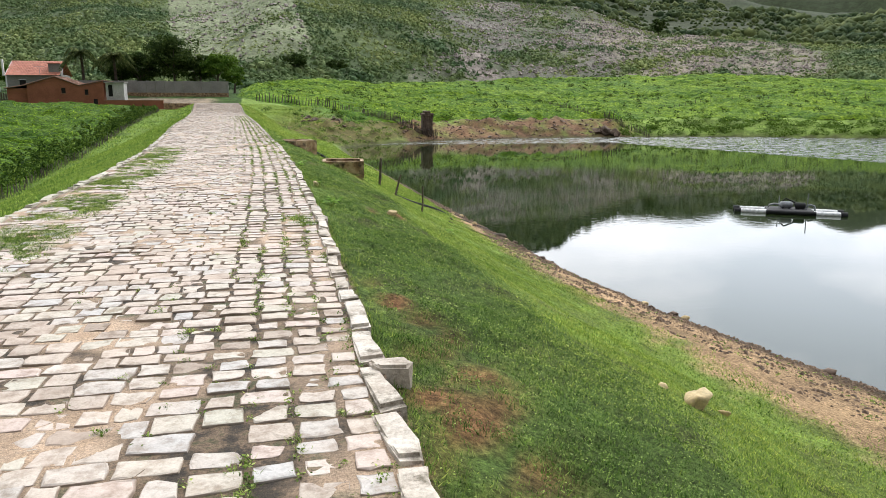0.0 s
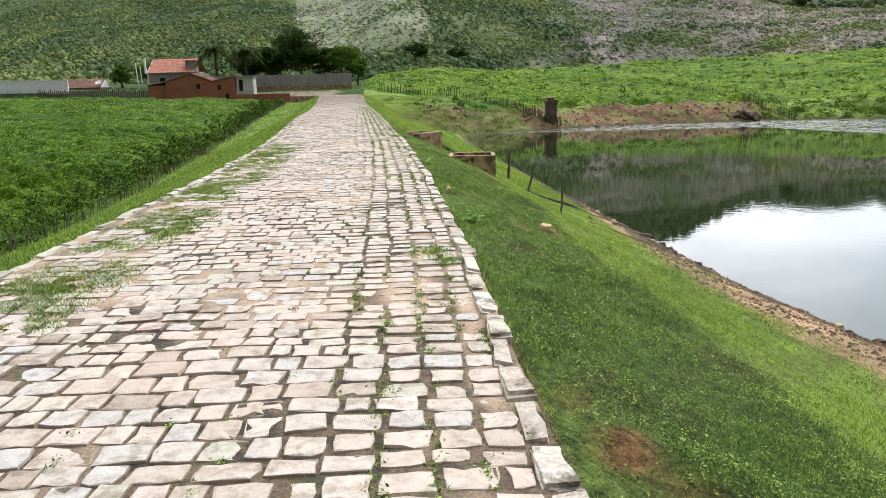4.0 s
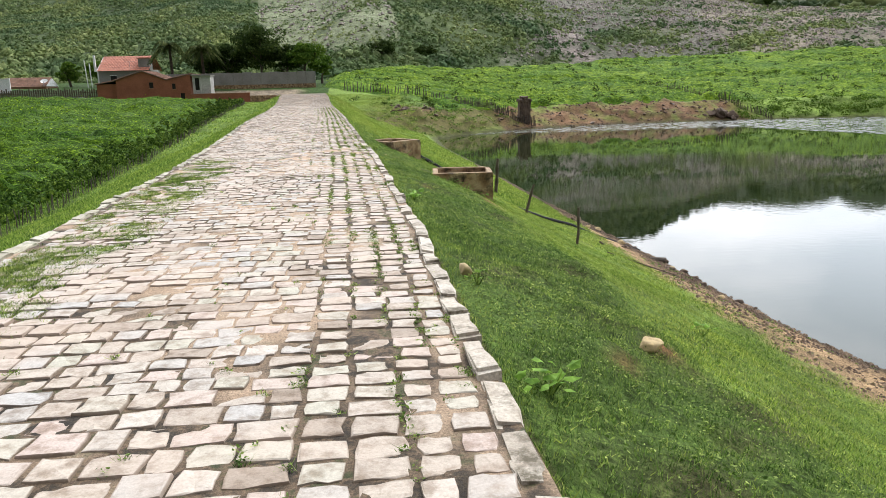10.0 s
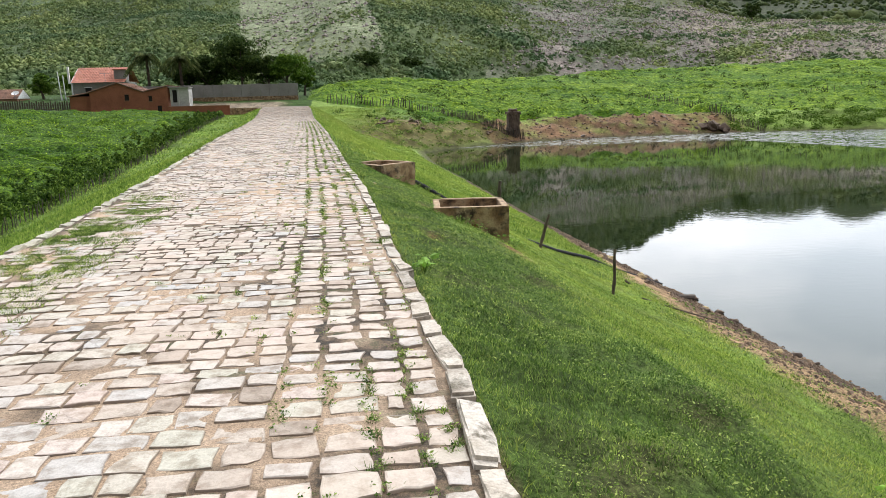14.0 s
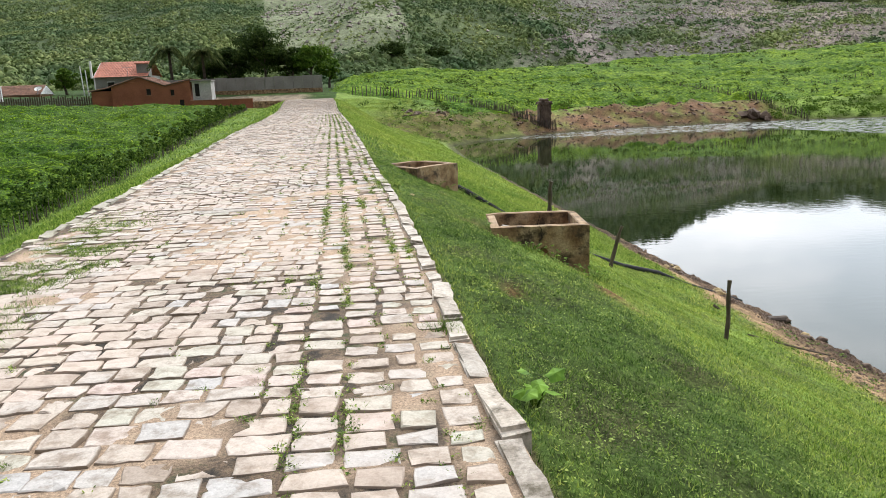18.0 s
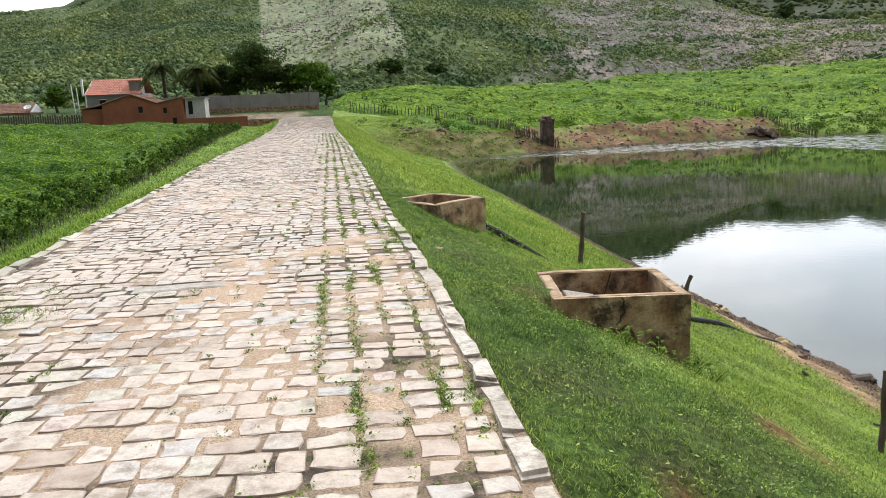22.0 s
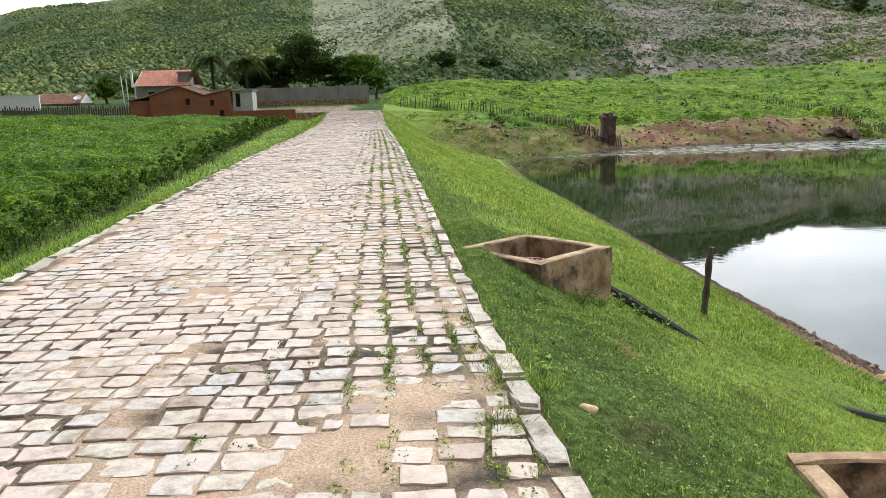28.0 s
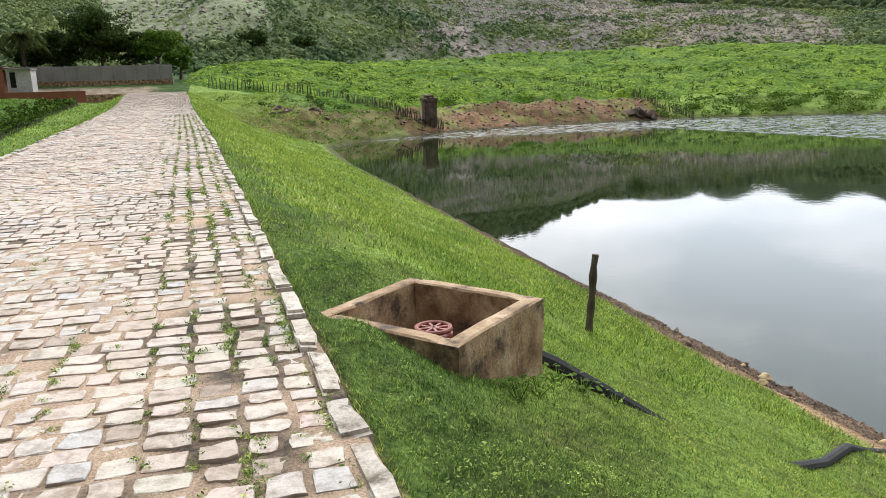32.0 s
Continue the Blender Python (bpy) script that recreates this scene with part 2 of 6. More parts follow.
def sett(name, random_from):
    """Pale granite setts, each of its own hue, with grain, dust and dark flecks."""
    m, nt, bsdf = node_material(name, 0.85)
    bsdf.inputs["Specular IOR Level"].default_value = 0.25
    src = nt.nodes.new("ShaderNodeObjectInfo" if random_from == "object" else "ShaderNodeNewGeometry")
    val = src.outputs["Random" if random_from == "object" else "Random Per Island"]
    col = ramp_node(nt, val, [(0.0, (0.33, 0.27, 0.215)), (0.1, (0.43, 0.37, 0.31)), (0.3, (0.51, 0.445, 0.375)), (0.45, (0.46, 0.45, 0.43)), (0.6, (0.53, 0.475, 0.405)), (0.75, (0.48, 0.465, 0.385)), (0.88, (0.53, 0.435, 0.385)), (1.0, (0.57, 0.52, 0.455))])
    grain, blotch, fleck = noise_node(nt, 75, 5, 0.7), noise_node(nt, 9, 5, 0.65), noise_node(nt, 30, 3, 0.8)
    col = mix_node(nt, col, ramp_node(nt, grain.outputs["Fac"], [(0.3, (0.78, 0.78, 0.78)), (0.7, (1.14, 1.14, 1.14))]), 1.0, "MULTIPLY")
    col = mix_node(nt, col, ramp_node(nt, blotch.outputs["Fac"], [(0.34, (0.60, 0.54, 0.48)), (0.52, (1.0, 0.98, 0.96)), (0.7, (1.1, 1.09, 1.08))]), 1.0, "MULTIPLY")
    at = nt.nodes.new("ShaderNodeAttribute")
    at.attribute_name = "dirt"
    worn = nt.nodes.new("ShaderNodeMath")
    worn.operation = "MULTIPLY_ADD"
    worn.inputs[1].default_value = 1.5
    nt.links.new(blotch.outputs["Fac"], worn.inputs[0])
    nt.links.new(at.outputs["Fac"], worn.inputs[2])
    soil = nt.nodes.new("ShaderNodeMapRange")
    for k, v in (("From Min", 1.05), ("From Max", 1.55), ("To Min", 0.0), ("To Max", 0.9)):
        soil.inputs[k].default_value = v
    nt.links.new(worn.outputs["Value"], soil.inputs["Value"])
    col = mix_node(nt, col, (0.17, 0.12, 0.08), soil.outputs["Result"])
    col = mix_node(nt, col, (0.16, 0.13, 0.10), ramp_node(nt, fleck.outputs["Fac"], [(0.64, (0, 0, 0)), (0.76, (0.7, 0.7, 0.7))]))
    dust = noise_node(nt, 0.9, 4)
    col = mix_node(nt, col, (0.58, 0.465, 0.375), ramp_node(nt, dust.outputs["Fac"], [(0.46, (0, 0, 0)), (0.66, (0.5, 0.5, 0.5))]))
    nt.links.new(col, bsdf.inputs["Base Color"])
    bump_node(nt, bsdf, blotch.outputs["Fac"], 0.5, 0.012)
    return m


MAT_GROUND = ground_material()
MAT_WATER = water_material()
MAT_COBBLE = sett("granite_sett_piece", "object")
MAT_COBBLES = sett("granite_sett_mass", "island")
MAT_KERB = speckled("kerb_granite", [(0.3, (0.36, 0.31, 0.25)), (0.55, (0.52, 0.47, 0.40)), (0.75, (0.57, 0.53, 0.46))], 6.0, 45, 0.9, 0.6, 0.008, "object", 0.2, (4.5, (0.12, 0.10, 0.065), 0.52))
MAT_CONCRETE = speckled("weathered_concrete", [(0.34, (0.17, 0.095, 0.045)), (0.5, (0.34, 0.22, 0.115)), (0.66, (0.48, 0.355, 0.21))], 3.5, 34, 0.9, 0.8, 0.012, "", 0, (2.6, (0.06, 0.04, 0.025), 0.50))
MAT_WALL = speckled("grey_plaster", [(0.3, (0.22, 0.21, 0.19)), (0.7, (0.32, 0.31, 0.28))], 0.5, 8, 0.9, 0.3, 0.01)
MAT_OLDWHITE = speckled("greyed_whitewash", [(0.3, (0.40, 0.39, 0.37)), (0.7, (0.56, 0.55, 0.52))], 0.5, 6, 0.85, 0.2, 0.01)
MAT_BRICK = speckled("red_clay_brick", [(0.3, (0.24, 0.085, 0.045)), (0.7, (0.36, 0.13, 0.07))], 0.7, 10, 0.9, 0.4, 0.01)
MAT_TILE = speckled("clay_roof_tile", [(0.3, (0.16, 0.08, 0.05)), (0.7, (0.30, 0.16, 0.10))], 0.8, 6, 0.85, 0.3, 0.01, "island", 0.3)
MAT_WOOD = speckled("grey_stake_wood", [(0.3, (0.05, 0.035, 0.025)), (0.7, (0.13, 0.10, 0.075))], 3.0, 40, 0.9, 0.6, 0.01)
MAT_WHITE = speckled("whitewash", [(0.3, (0.80, 0.80, 0.78)), (0.7, (0.88, 0.88, 0.86))], 0.5, 6, 0.8, 0.2, 0.01)
# shaded copy of the scrub colours for upper slopes, darkening their mirror image
MAT_BUSH_HIGH = canopy("shaded_scrub_leaf", (0.035, 0.055, 0.022), (0.06, 0.085, 0.034), (0.09, 0.115, 0.05))
# scrub greens paled and blued in place of distance haze
MAT_BUSH = canopy("hazed_scrub_leaf", (0.095, 0.145, 0.06), (0.165, 0.22, 0.095), (0.235, 0.285, 0.14))


# ---- plan: kerb lines, shore, ground height ----
WATER = -5.0
XR_Y = [-40, 0, 5, 8, 10.4, 12.2, 15, 17, 19.4, 21, 22.8, 24, 26.2, 28, 29.2, 30.6, 33.6, 36.7, 42, 50, 56, 75, 90, 110, 130]
XR_X = [1.7, 1.43, 1.39, 1.37, 1.365, 1.30, 1.235, 1.19, 1.08, 1.015, 0.95, 0.89, 0.785, 0.67, 0.585, 0.485, 0.31, 0.14, -0.20, -0.65, -1.05, -2.35, -3.4, -4.7, -6.2]
XL_Y = [-40, 0, 9, 11, 17, 25, 30, 37, 42, 50, 55, 65, 80, 90, 110, 130]
XL_X = [-2.8, -2.7, -2.69, -2.75, -2.87, -3.32, -3.78, -4.45, -5.02, -5.8, -6.2, -7.0, -8.4, -9.35, -11.2, -13.2]
SHORE_Y = [-60, 0, 14, 20, 26, 38, 50, 75, 107, 130]
SHORE_X = [22.0, 17.0, 14.1, 12.6, 11.6, 10.95, 10.4, 9.5, 8.0, 7.0]
BANK_X = [-20, 8, 15, 20, 24, 30, 40, 50, 65, 84, 106, 140, 200, 400]
BANK_Y = [95, 103.5, 111.5, 116, 119, 122, 125, 126.5, 129, 126, 117, 107, 88, 40]


FENCE_Y = [-30, 0, 12, 20, 28, 35, 44, 55, 63, 75, 90, 120, 128, 140]
FENCE_X = [-6.0, -6.5, -7.5, -8.8, -10.0, -10.8, -11.8, -13.0, -13.6, -14.8, -15.7, -17.5, -19.0, -20.0]
FALL_Y = [15, 35, 70, 120]
FALL = [0.35, 0.405, 0.40, 0.36]
BEACH_Y = [0, 12, 19.5, 24, 28, 35, 45, 60]
BEACH_W = [7.5, 6.0, 4.6, 3.9, 3.1, 2.0, 1.1, 0.7]


def road_right(y):
    return np.interp(y, XR_Y, XR_X)


def road_left(y):
    return np.interp(y, XL_Y, XL_X)


def smooth(a, b, v):
    t = np.clip((v - a) / (b - a), 0, 1)
    return t * t * (3 - 2 * t)


def wave(x, y, size, seed=0.0):
    """Cheap rolling unevenness between -1 and 1."""
    x, y = x / size, y / size
    return (np.sin(x * 1.7 + seed) * np.cos(y * 1.3 - seed * 1.7) + np.sin(x * 3.1 - y * 2.3 + seed * 2.1) * 0.6 + np.sin(y * 4.7 + x * 1.1 + seed) * 0.4) / 2.0


def lattice(x, y, size, seed=0):
    """Smooth random relief between 0 and 1."""
    x, y = np.asarray(x, float) / size, np.asarray(y, float) / size
    i, j = np.floor(x), np.floor(y)
    u, v = x - i, y - j
    u, v = u * u * (3 - 2 * u), v * v * (3 - 2 * v)

    def h(a, b):
        q = np.sin(a * 127.1 + b * 311.7 + seed * 74.7) * 43758.5453
        return q - np.floor(q)

    return (h(i, j) * (1 - u) + h(i + 1, j) * u) * (1 - v) + (h(i, j + 1) * (1 - u) + h(i + 1, j + 1) * u) * v


def billow(x, y, size, seed=0):
    """Rounded mounds with creases between them, 0 to 1."""
    a = np.abs(2 * lattice(x + 0.6 * y, y - 0.6 * x, size * 1.17, seed) - 1)
    b = np.abs(2 * lattice(x - 0.3 * y, y + 0.3 * x, size * 0.55, seed + 3) - 1)
    c = np.abs(2 * lattice(x, y, size * 0.27, seed + 7) - 1)
    return (a + 0.5 * b + 0.25 * c) / 1.45


def road_height(y):
    return 1.0 * smooth(85, 130, y)


def field_height(x, y):
    z = -2.5 + 2.45 * smooth(45, 134, y) + 0.022 * np.clip(-x - 22, 0, 60) + 0.05 * np.clip(y - 142, 0, 80) + 2.1 * smooth(129, 141, y)
    return z + 0.12 * wave(x, y, 4.0, 1.3) + 0.07 * wave(x, y, 1.3, 4.0)


def far_height(x, y):
    v = y - np.interp(x, BANK_X, BANK_Y) + 1.2 * wave(x, y, 9.0, 2.0)
    z = np.interp(v, [-60, -5, 0, 4, 8, 14, 30, 95, 140, 400], [-12, -6.0, -5.0, -3.6, -2.3, -1.6, 0.2, 8.6, 10.5, 14])
    rough = smooth(0.5, 3, v) * (1 - smooth(10, 15, v))
    return z + 0.40 * wave(x, y, 5.0, 0.7) * smooth(0, 8, v) + (1.1 * (billow(x, y, 4.0, 2) - 0.35) + 0.5 * (billow(x, y, 1.6, 5) - 0.35)) * rough


def hill_foot(az):
    """Distance at which the hills begin, by bearing."""
    return np.interp(az, [-180, -40, -10, -2, 1, 5, 12, 21, 33, 50, 90, 180], [190, 185, 176, 168, 176, 184, 207, 231, 247, 250, 250, 190])


def hill_height(x, y):
    r = np.hypot(x, y) + 1e-6
    az = np.degrees(np.arctan2(x, y))
    top = np.interp(az, [-180, -90, -50, -27, -24, -20, -13, 5, 19, 28, 34, 38, 43, 52, 70, 120, 180], [3, 4, 4.8, 5.3, 5.9, 7.0, 9.8, 10.8, 8.4, 6.3, 5.2, 4.9, 4.4, 4.2, 5, 4, 3])
    foot = hill_foot(az)
    t = np.clip((r - foot) / (620 - foot), 0, 1.6)
    ridge = np.tan(np.radians(top)) * 620
    gully = 1 + 0.05 * np.sin(az * 0.55 + r * 0.006) + 0.24 * (lattice(x, y, 46.0, 3) - 0.5) + 0.10 * (lattice(x, y, 17.0, 5) - 0.5)
    z = ridge * gully * np.where(t < 1, t ** 0.95, 1 - 0.7 * (t - 1))
    beyond = np.tan(np.radians(7.2)) * 1200 * smooth(900, 1200, r) * smooth(22, 34, az) * (1 - smooth(85, 110, az))
    return np.maximum(z, beyond * (1 + 0.06 * np.sin(az * 1.1)))


def rough_patch(d, y):
    """1 over the weedy upper slope, 0 over the short lawn below it."""
    edge = np.interp(y, [0, 4, 7, 10, 13, 17, 24, 30, 40], [2.6, 2.7, 3.2, 2.9, 2.4, 2.3, 2.0, 1.3, 0.8]) + 0.5 * wave(d * 0.4, y, 1.1, 3.0)
    return smooth(0.05, 0.35, d) * (1 - smooth(edge - 0.35, edge + 0.35, d)) * (1 - smooth(42, 55, y))


def hill_parts(x, y):
    """Shares of bare pale strip, stony scree, tan earth and dense scrub on the hills."""
    r, a = np.hypot(x, y), np.degrees(np.arctan2(x, y))
    h = (r - hill_foot(a)) / 100
    strip = smooth(-7.5, -7.25, a) * (1 - smooth(-0.25, 0.25, a - 3.2 + 2.6 * h)) * smooth(0.1, 0.17, h)
    strip = strip * (1 - 0.9 * np.exp(-((h - 0.38 - 0.05 * (a + 2.6)) / 0.035) ** 2) * smooth(-4.0, -2.6, a))
    stony = smooth(8.6, 10.2, a + 3 * (lattice(a * 3, h * 12, 2.0, 1) - 0.5) - 3 * h) * (1 - smooth(39.0, 40.5, a + 2.0 * h))
    green = smooth(0.42, 0.72, lattice(a - 9 * h, h * 14, 3.2, 7) * 0.6 + lattice(a + 2 * h, h * 30, 1.3, 3) * 0.3 + lattice(a * 4, h * 70, 1.0, 5) * 0.2)
    tan = stony * smooth(24.5, 26.5, a + 3 * h) * (1 - 0.7 * green)
    scree = stony * (1 - 0.75 * green)
    return strip, scree, tan, np.clip(1 - strip * 0.72 - scree * 0.8, 0, 1)


def ground_height(x, y):
    x, y = np.asarray(x, float), np.asarray(y, float)
    xr, xl, zr = road_right(y), road_left(y), road_height(y)
    dr, dl = x - xr, xl - x
    shore = np.interp(y, SHORE_Y, SHORE_X) - xr
    upper = np.interp(dr, [0, 0.15, 0.6, 2, 4, 5, 6, 60], [-0.06, -0.12, -0.26, -0.80, -1.92, -2.48, -2.98, -30])
    lower = -2.98 - 2.02 * np.clip((dr - 6) / (shore - 6), 0, 1) - 0.33 * np.clip(dr - shore, 0, 22)
    right = np.where(dr < 6, upper, lower)
    right = right + 0.04 * wave(x, y, 0.7, 3.0) * smooth(0.2, 1.0, dr) + 0.07 * wave(x, y, 2.3, 1.0) * smooth(0.5, 2.0, dr) * (1 - smooth(-1.5, -0.3, dr - shore))
    right = right + rough_patch(dr, y) * (0.12 * (billow(x, y, 0.9, 4) - 0.38) + 0.07 * (billow(x, y, 0.42, 6) - 0.38))
    right = right - 0.56 * np.exp(-((x - 2.65) / 0.75) ** 2 - ((y - 26.78) / 0.42) ** 2)
    right = right + 0.11 * np.exp(-((x - 0.8) / 0.38) ** 2 - ((y - 32.05) / 0.5) ** 2)
    mixed = smooth(-14, 2, x)
    late = smooth(100, 125, y)
    field, far = field_height(x, y), far_height(x, y)
    right = np.maximum(right + zr, far + (field - far) * (1 - mixed) * late)
    left = -0.08 - np.interp(y, FALL_Y, FALL) * dl + zr + 0.04 * wave(x, y, 1.0, 5.0) * smooth(0.2, 1, dl)
    left = np.maximum(left, field + (far - field) * mixed * late)
    z = np.where(dr > 0, right, np.where(dl > 0, left, zr - 0.10))
    z = np.where((y > 128) & (dr <= 0) & (dl <= 0), np.maximum(field + (far - field) * mixed, zr - 0.10), z)
    return z + hill_height(x, y)


# ---- mesh helpers ----
def np_mesh(name, verts, faces, mat, smooth_faces=False):
    me = bpy.data.meshes.new(name)
    verts, faces = np.asarray(verts, np.float32), np.asarray(faces, np.int32)
    n, k = faces.shape
    me.vertices.add(len(verts))
    me.vertices.foreach_set("co", verts.ravel())
    me.loops.add(n * k)
    me.loops.foreach_set("vertex_index", faces.ravel())
    me.polygons.add(n)
    me.polygons.foreach_set("loop_start", np.arange(0, n * k, k, dtype=np.int32))
    me.polygons.foreach_set("use_smooth", np.full(n, smooth_faces))
    me.update(calc_edges=True)
    me.materials.append(mat)
    return me


def part(name, bm, material, parent, label=""):
    me = bpy.data.meshes.new(name)
    bm.to_mesh(me)
    bm.free()
    me.materials.append(material)
    ob = new(name, me)
    ob.parent = parent
    if label:
        tagged(ob, label)
    return ob


def empty(name, x, y, z, rz=0.0):
    ob = new(name)
    ob.matrix_basis = pose(x, y, z, 0, 0, rz)
    return ob


def box_bm(x0, y0, z0, x1, y1, z1, bevel=0.0, bm=None):
    own = bm or bmesh.new()
    made = bmesh.ops.create_cube(own, size=1.0, matrix=Matrix.LocRotScale(((x0 + x1) / 2, (y0 + y1) / 2, (z0 + z1) / 2), None, (abs(x1 - x0), abs(y1 - y0), abs(z1 - z0))))
    if bevel:
        edges = list({e for v in made["verts"] for e in v.link_edges})
        bmesh.ops.bevel(own, geom=edges, offset=bevel, segments=1, affect="EDGES")
    return own


# ---- ground ----
BOXES = [(2.98, 27.70, 1.50, 1.40, -5), (1.36, 32.72, 1.27, 1.30, 41)]


def steps(spans):
    out = []
    for a, b, s in spans:
        out += list(np.arange(a, b, s))
    return np.array(out)


def build_ground():
    right = np.concatenate([steps([(0, 3.7, 0.1), (3.7, 14, 0.3), (14, 70, 1.0), (70, 150, 4.0)]), np.geomspace(150, 1900, 60)])
    left = np.concatenate([steps([(0, 0.6, 0.2), (0.6, 9, 0.35), (9, 30, 0.7), (30, 110, 3.0)]), np.geomspace(110, 1900, 60)])
    us = np.concatenate([-left[::-1], np.linspace(0.1, 0.9, 7), 1 + right])
    ys = np.concatenate([-np.geomspace(1500, 16, 14), steps([(-15, 0, 1.0), (0, 26.4, 0.19), (26.4, 34.4, 0.12), (34.4, 50, 0.35), (50, 140, 0.9), (140, 300, 4.0)]), np.geomspace(300, 1900, 70)])
    U, Y = np.meshgrid(us, ys)
    xr, xl = road_right(Y), road_left(Y)
    X = np.where(U <= 0, xl + U, np.where(U >= 1, xr + U - 1, xl + (xr - xl) * U))
    Z = ground_height(X, Y)
    rows, cols = X.shape
    idx = np.arange(rows * cols).reshape(rows, cols)
    faces = np.stack([idx[:-1, :-1], idx[:-1, 1:], idx[1:, 1:], idx[1:, :-1]], -1).reshape(-1, 4)
    mid = np.stack([X, Y], -1).reshape(-1, 2)[faces].mean(1)
    keep = np.ones(len(faces), bool)
    for bx, by, bw, bd, rz in BOXES:
        c, s = math.cos(radians(rz)), math.sin(radians(rz))
        px, py = mid[:, 0] - bx, mid[:, 1] - by
        keep &= ~((abs(px * c + py * s) < bw / 2 - 0.06) & (abs(py * c - px * s) < bd / 2 - 0.06))
    me = np_mesh("ground", np.stack([X, Y, Z], -1).reshape(-1, 3), faces[keep], MAT_GROUND, True)
    # cover colours by region
    x, y, z = X.ravel(), Y.ravel(), Z.ravel()
    xr, xl = road_right(y), road_left(y)
    col = np.zeros((len(x), 4), np.float32)
    col[:, 3] = 1

    def lay(rgb, w):
        w = np.clip(w, 0, 1)[:, None]
        col[:, :3] = col[:, :3] * (1 - w) + np.array(rgb) * w

    az, r = np.degrees(np.arctan2(x, y)), np.hypot(x, y)
    lay((0.045, 0.085, 0.018), np.ones(len(x)))
    lay((0.17, 0.25, 0.05), smooth(0, 0.3, x - xr) * (y < 200))
    lay((0.080, 0.130, 0.030), rough_patch(x - xr, y) * 0.9)
    lay((0.13, 0.20, 0.035), smooth(0, 0.3, xl - x) * (y < 126))
    lay((0.10, 0.085, 0.04), smooth(0.1, 0.4, x - xr) * (y < 60) * np.clip(0.7 * wave(x, y, 0.8, 4.0) + 0.3 * wave(x, y, 0.3, 1.0), 0, 0.75))
    bankv = y - np.interp(x, BANK_X, BANK_Y)
    lay((0.09, 0.16, 0.025), smooth(9, 16, bankv + 2 * wave(x, y, 6.0, 1.0)) * smooth(0, 14, x - xr - 3 + 5 * wave(x, y, 9.0, 2.0)) * (r < 400))
    lay((0.135, 0.125, 0.045), smooth(0, 3, bankv) * (1 - smooth(12, 16, bankv)) * (x > xr + 1) * (x < 22))
    # field floor coloured dark for the shade beneath its crop
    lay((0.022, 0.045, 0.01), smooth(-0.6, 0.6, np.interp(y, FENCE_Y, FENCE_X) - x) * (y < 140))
    beach = smooth(1.1, 0.94, (np.interp(y, SHORE_Y, SHORE_X) - x) / np.interp(y, BEACH_Y, BEACH_W) + 0.16 * wave(x, y, 1.2, 2.0) + 0.1 * wave(x, y, 0.5, 5.0)) * (y < 70)
    lay((0.40, 0.265, 0.15), beach * 0.95 * (x > xr))
    lay((0.13, 0.085, 0.05), beach * (x > xr) * smooth(1.7, 0.7, np.interp(y, SHORE_Y, SHORE_X) - x + 0.7 * wave(x, y, 0.9, 7.0)) * 0.85)
    lay((0.19, 0.11, 0.06), smooth(-1, 1.0, bankv) * (1 - smooth(8, 12, bankv + 2 * wave(x, y, 4.0, 5.0))) * (x > 20) * (x < 64) * np.clip(0.25 + 1.5 * billow(x, y, 3.0, 9), 0, 1))
    lay((0.20, 0.12, 0.07), np.exp(-((x - 6) / 5) ** 2 - ((y - 118) / 5) ** 2) * np.clip(0.6 + 0.8 * wave(x, y, 2.5, 2.0), 0, 1))
    lay((0.055, 0.042, 0.025), smooth(-4.55, -4.85, z + 0.08 * wave(x, y, 0.8, 1.0)) * (x > xr) * 0.8)
    for sx, sy, sr in ((1.95, 4.5, 0.30), (2.15, 5.3, 0.28), (1.85, 3.8, 0.36), (1.65, 4.4, 0.2), (1.75, 5.0, 0.22), (1.80, 6.7, 0.2), (1.95, 6.1, 0.26), (1.63, 22.5, 0.13), (1.72, 30.1, 0.16), (2.37, 13.75, 0.16), (1.7, 7.3, 0.14), (2.9, 27.2, 0.35), (2.2, 27.0, 0.3), (3.2, 24.2, 0.3), (3.0, 14.6, 0.25)):
        lay((0.24, 0.115, 0.055), np.exp(-((x - sx) ** 2 + ((y - sy) * 0.7) ** 2) / sr ** 2) * np.clip(0.5 + 1.1 * wave(x, y, 0.25, 2.0), 0, 1))
    hills = smooth(-5, 5, r - hill_foot(az)) * (y > 60)
    strip, scree, tan, dense = hill_parts(x, y)
    mott = lattice(x, y, 7.0, 5)
    lay((0.075, 0.105, 0.045), hills)
    lay((0.12, 0.155, 0.055), hills * np.clip(1.3 * lattice(x, y, 24.0, 2) + 0.6 * mott - 0.8, 0, 1))
    lay((0.165, 0.15, 0.128), hills * scree * (0.7 + 0.3 * mott))
    lay((0.28, 0.235, 0.205), hills * scree * smooth(12.5, 15, az) * (1 - smooth(23, 25, az)) * smooth(0.4, 0.65, lattice(az + 0.05 * r, r * 0.08, 2.6, 6)))
    lay((0.27, 0.225, 0.165), hills * tan * (0.35 + 0.6 * mott))
    lay((0.23, 0.255, 0.15), hills * strip * (0.65 + 0.35 * mott))
    # upper slopes' ground darkened in colour to read as shaded
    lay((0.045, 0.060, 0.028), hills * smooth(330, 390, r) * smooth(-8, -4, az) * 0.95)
    lay((0.26, 0.21, 0.15), smooth(126, 130, y) * (1 - smooth(137, 139, y)) * smooth(-30, -27, x) * (1 - smooth(-12, -9, x)))
    bed = (x >= xl - 0.05) & (x <= xr + 0.02) & (y < 131)
    lay((0.20, 0.13, 0.08), bed.astype(float))
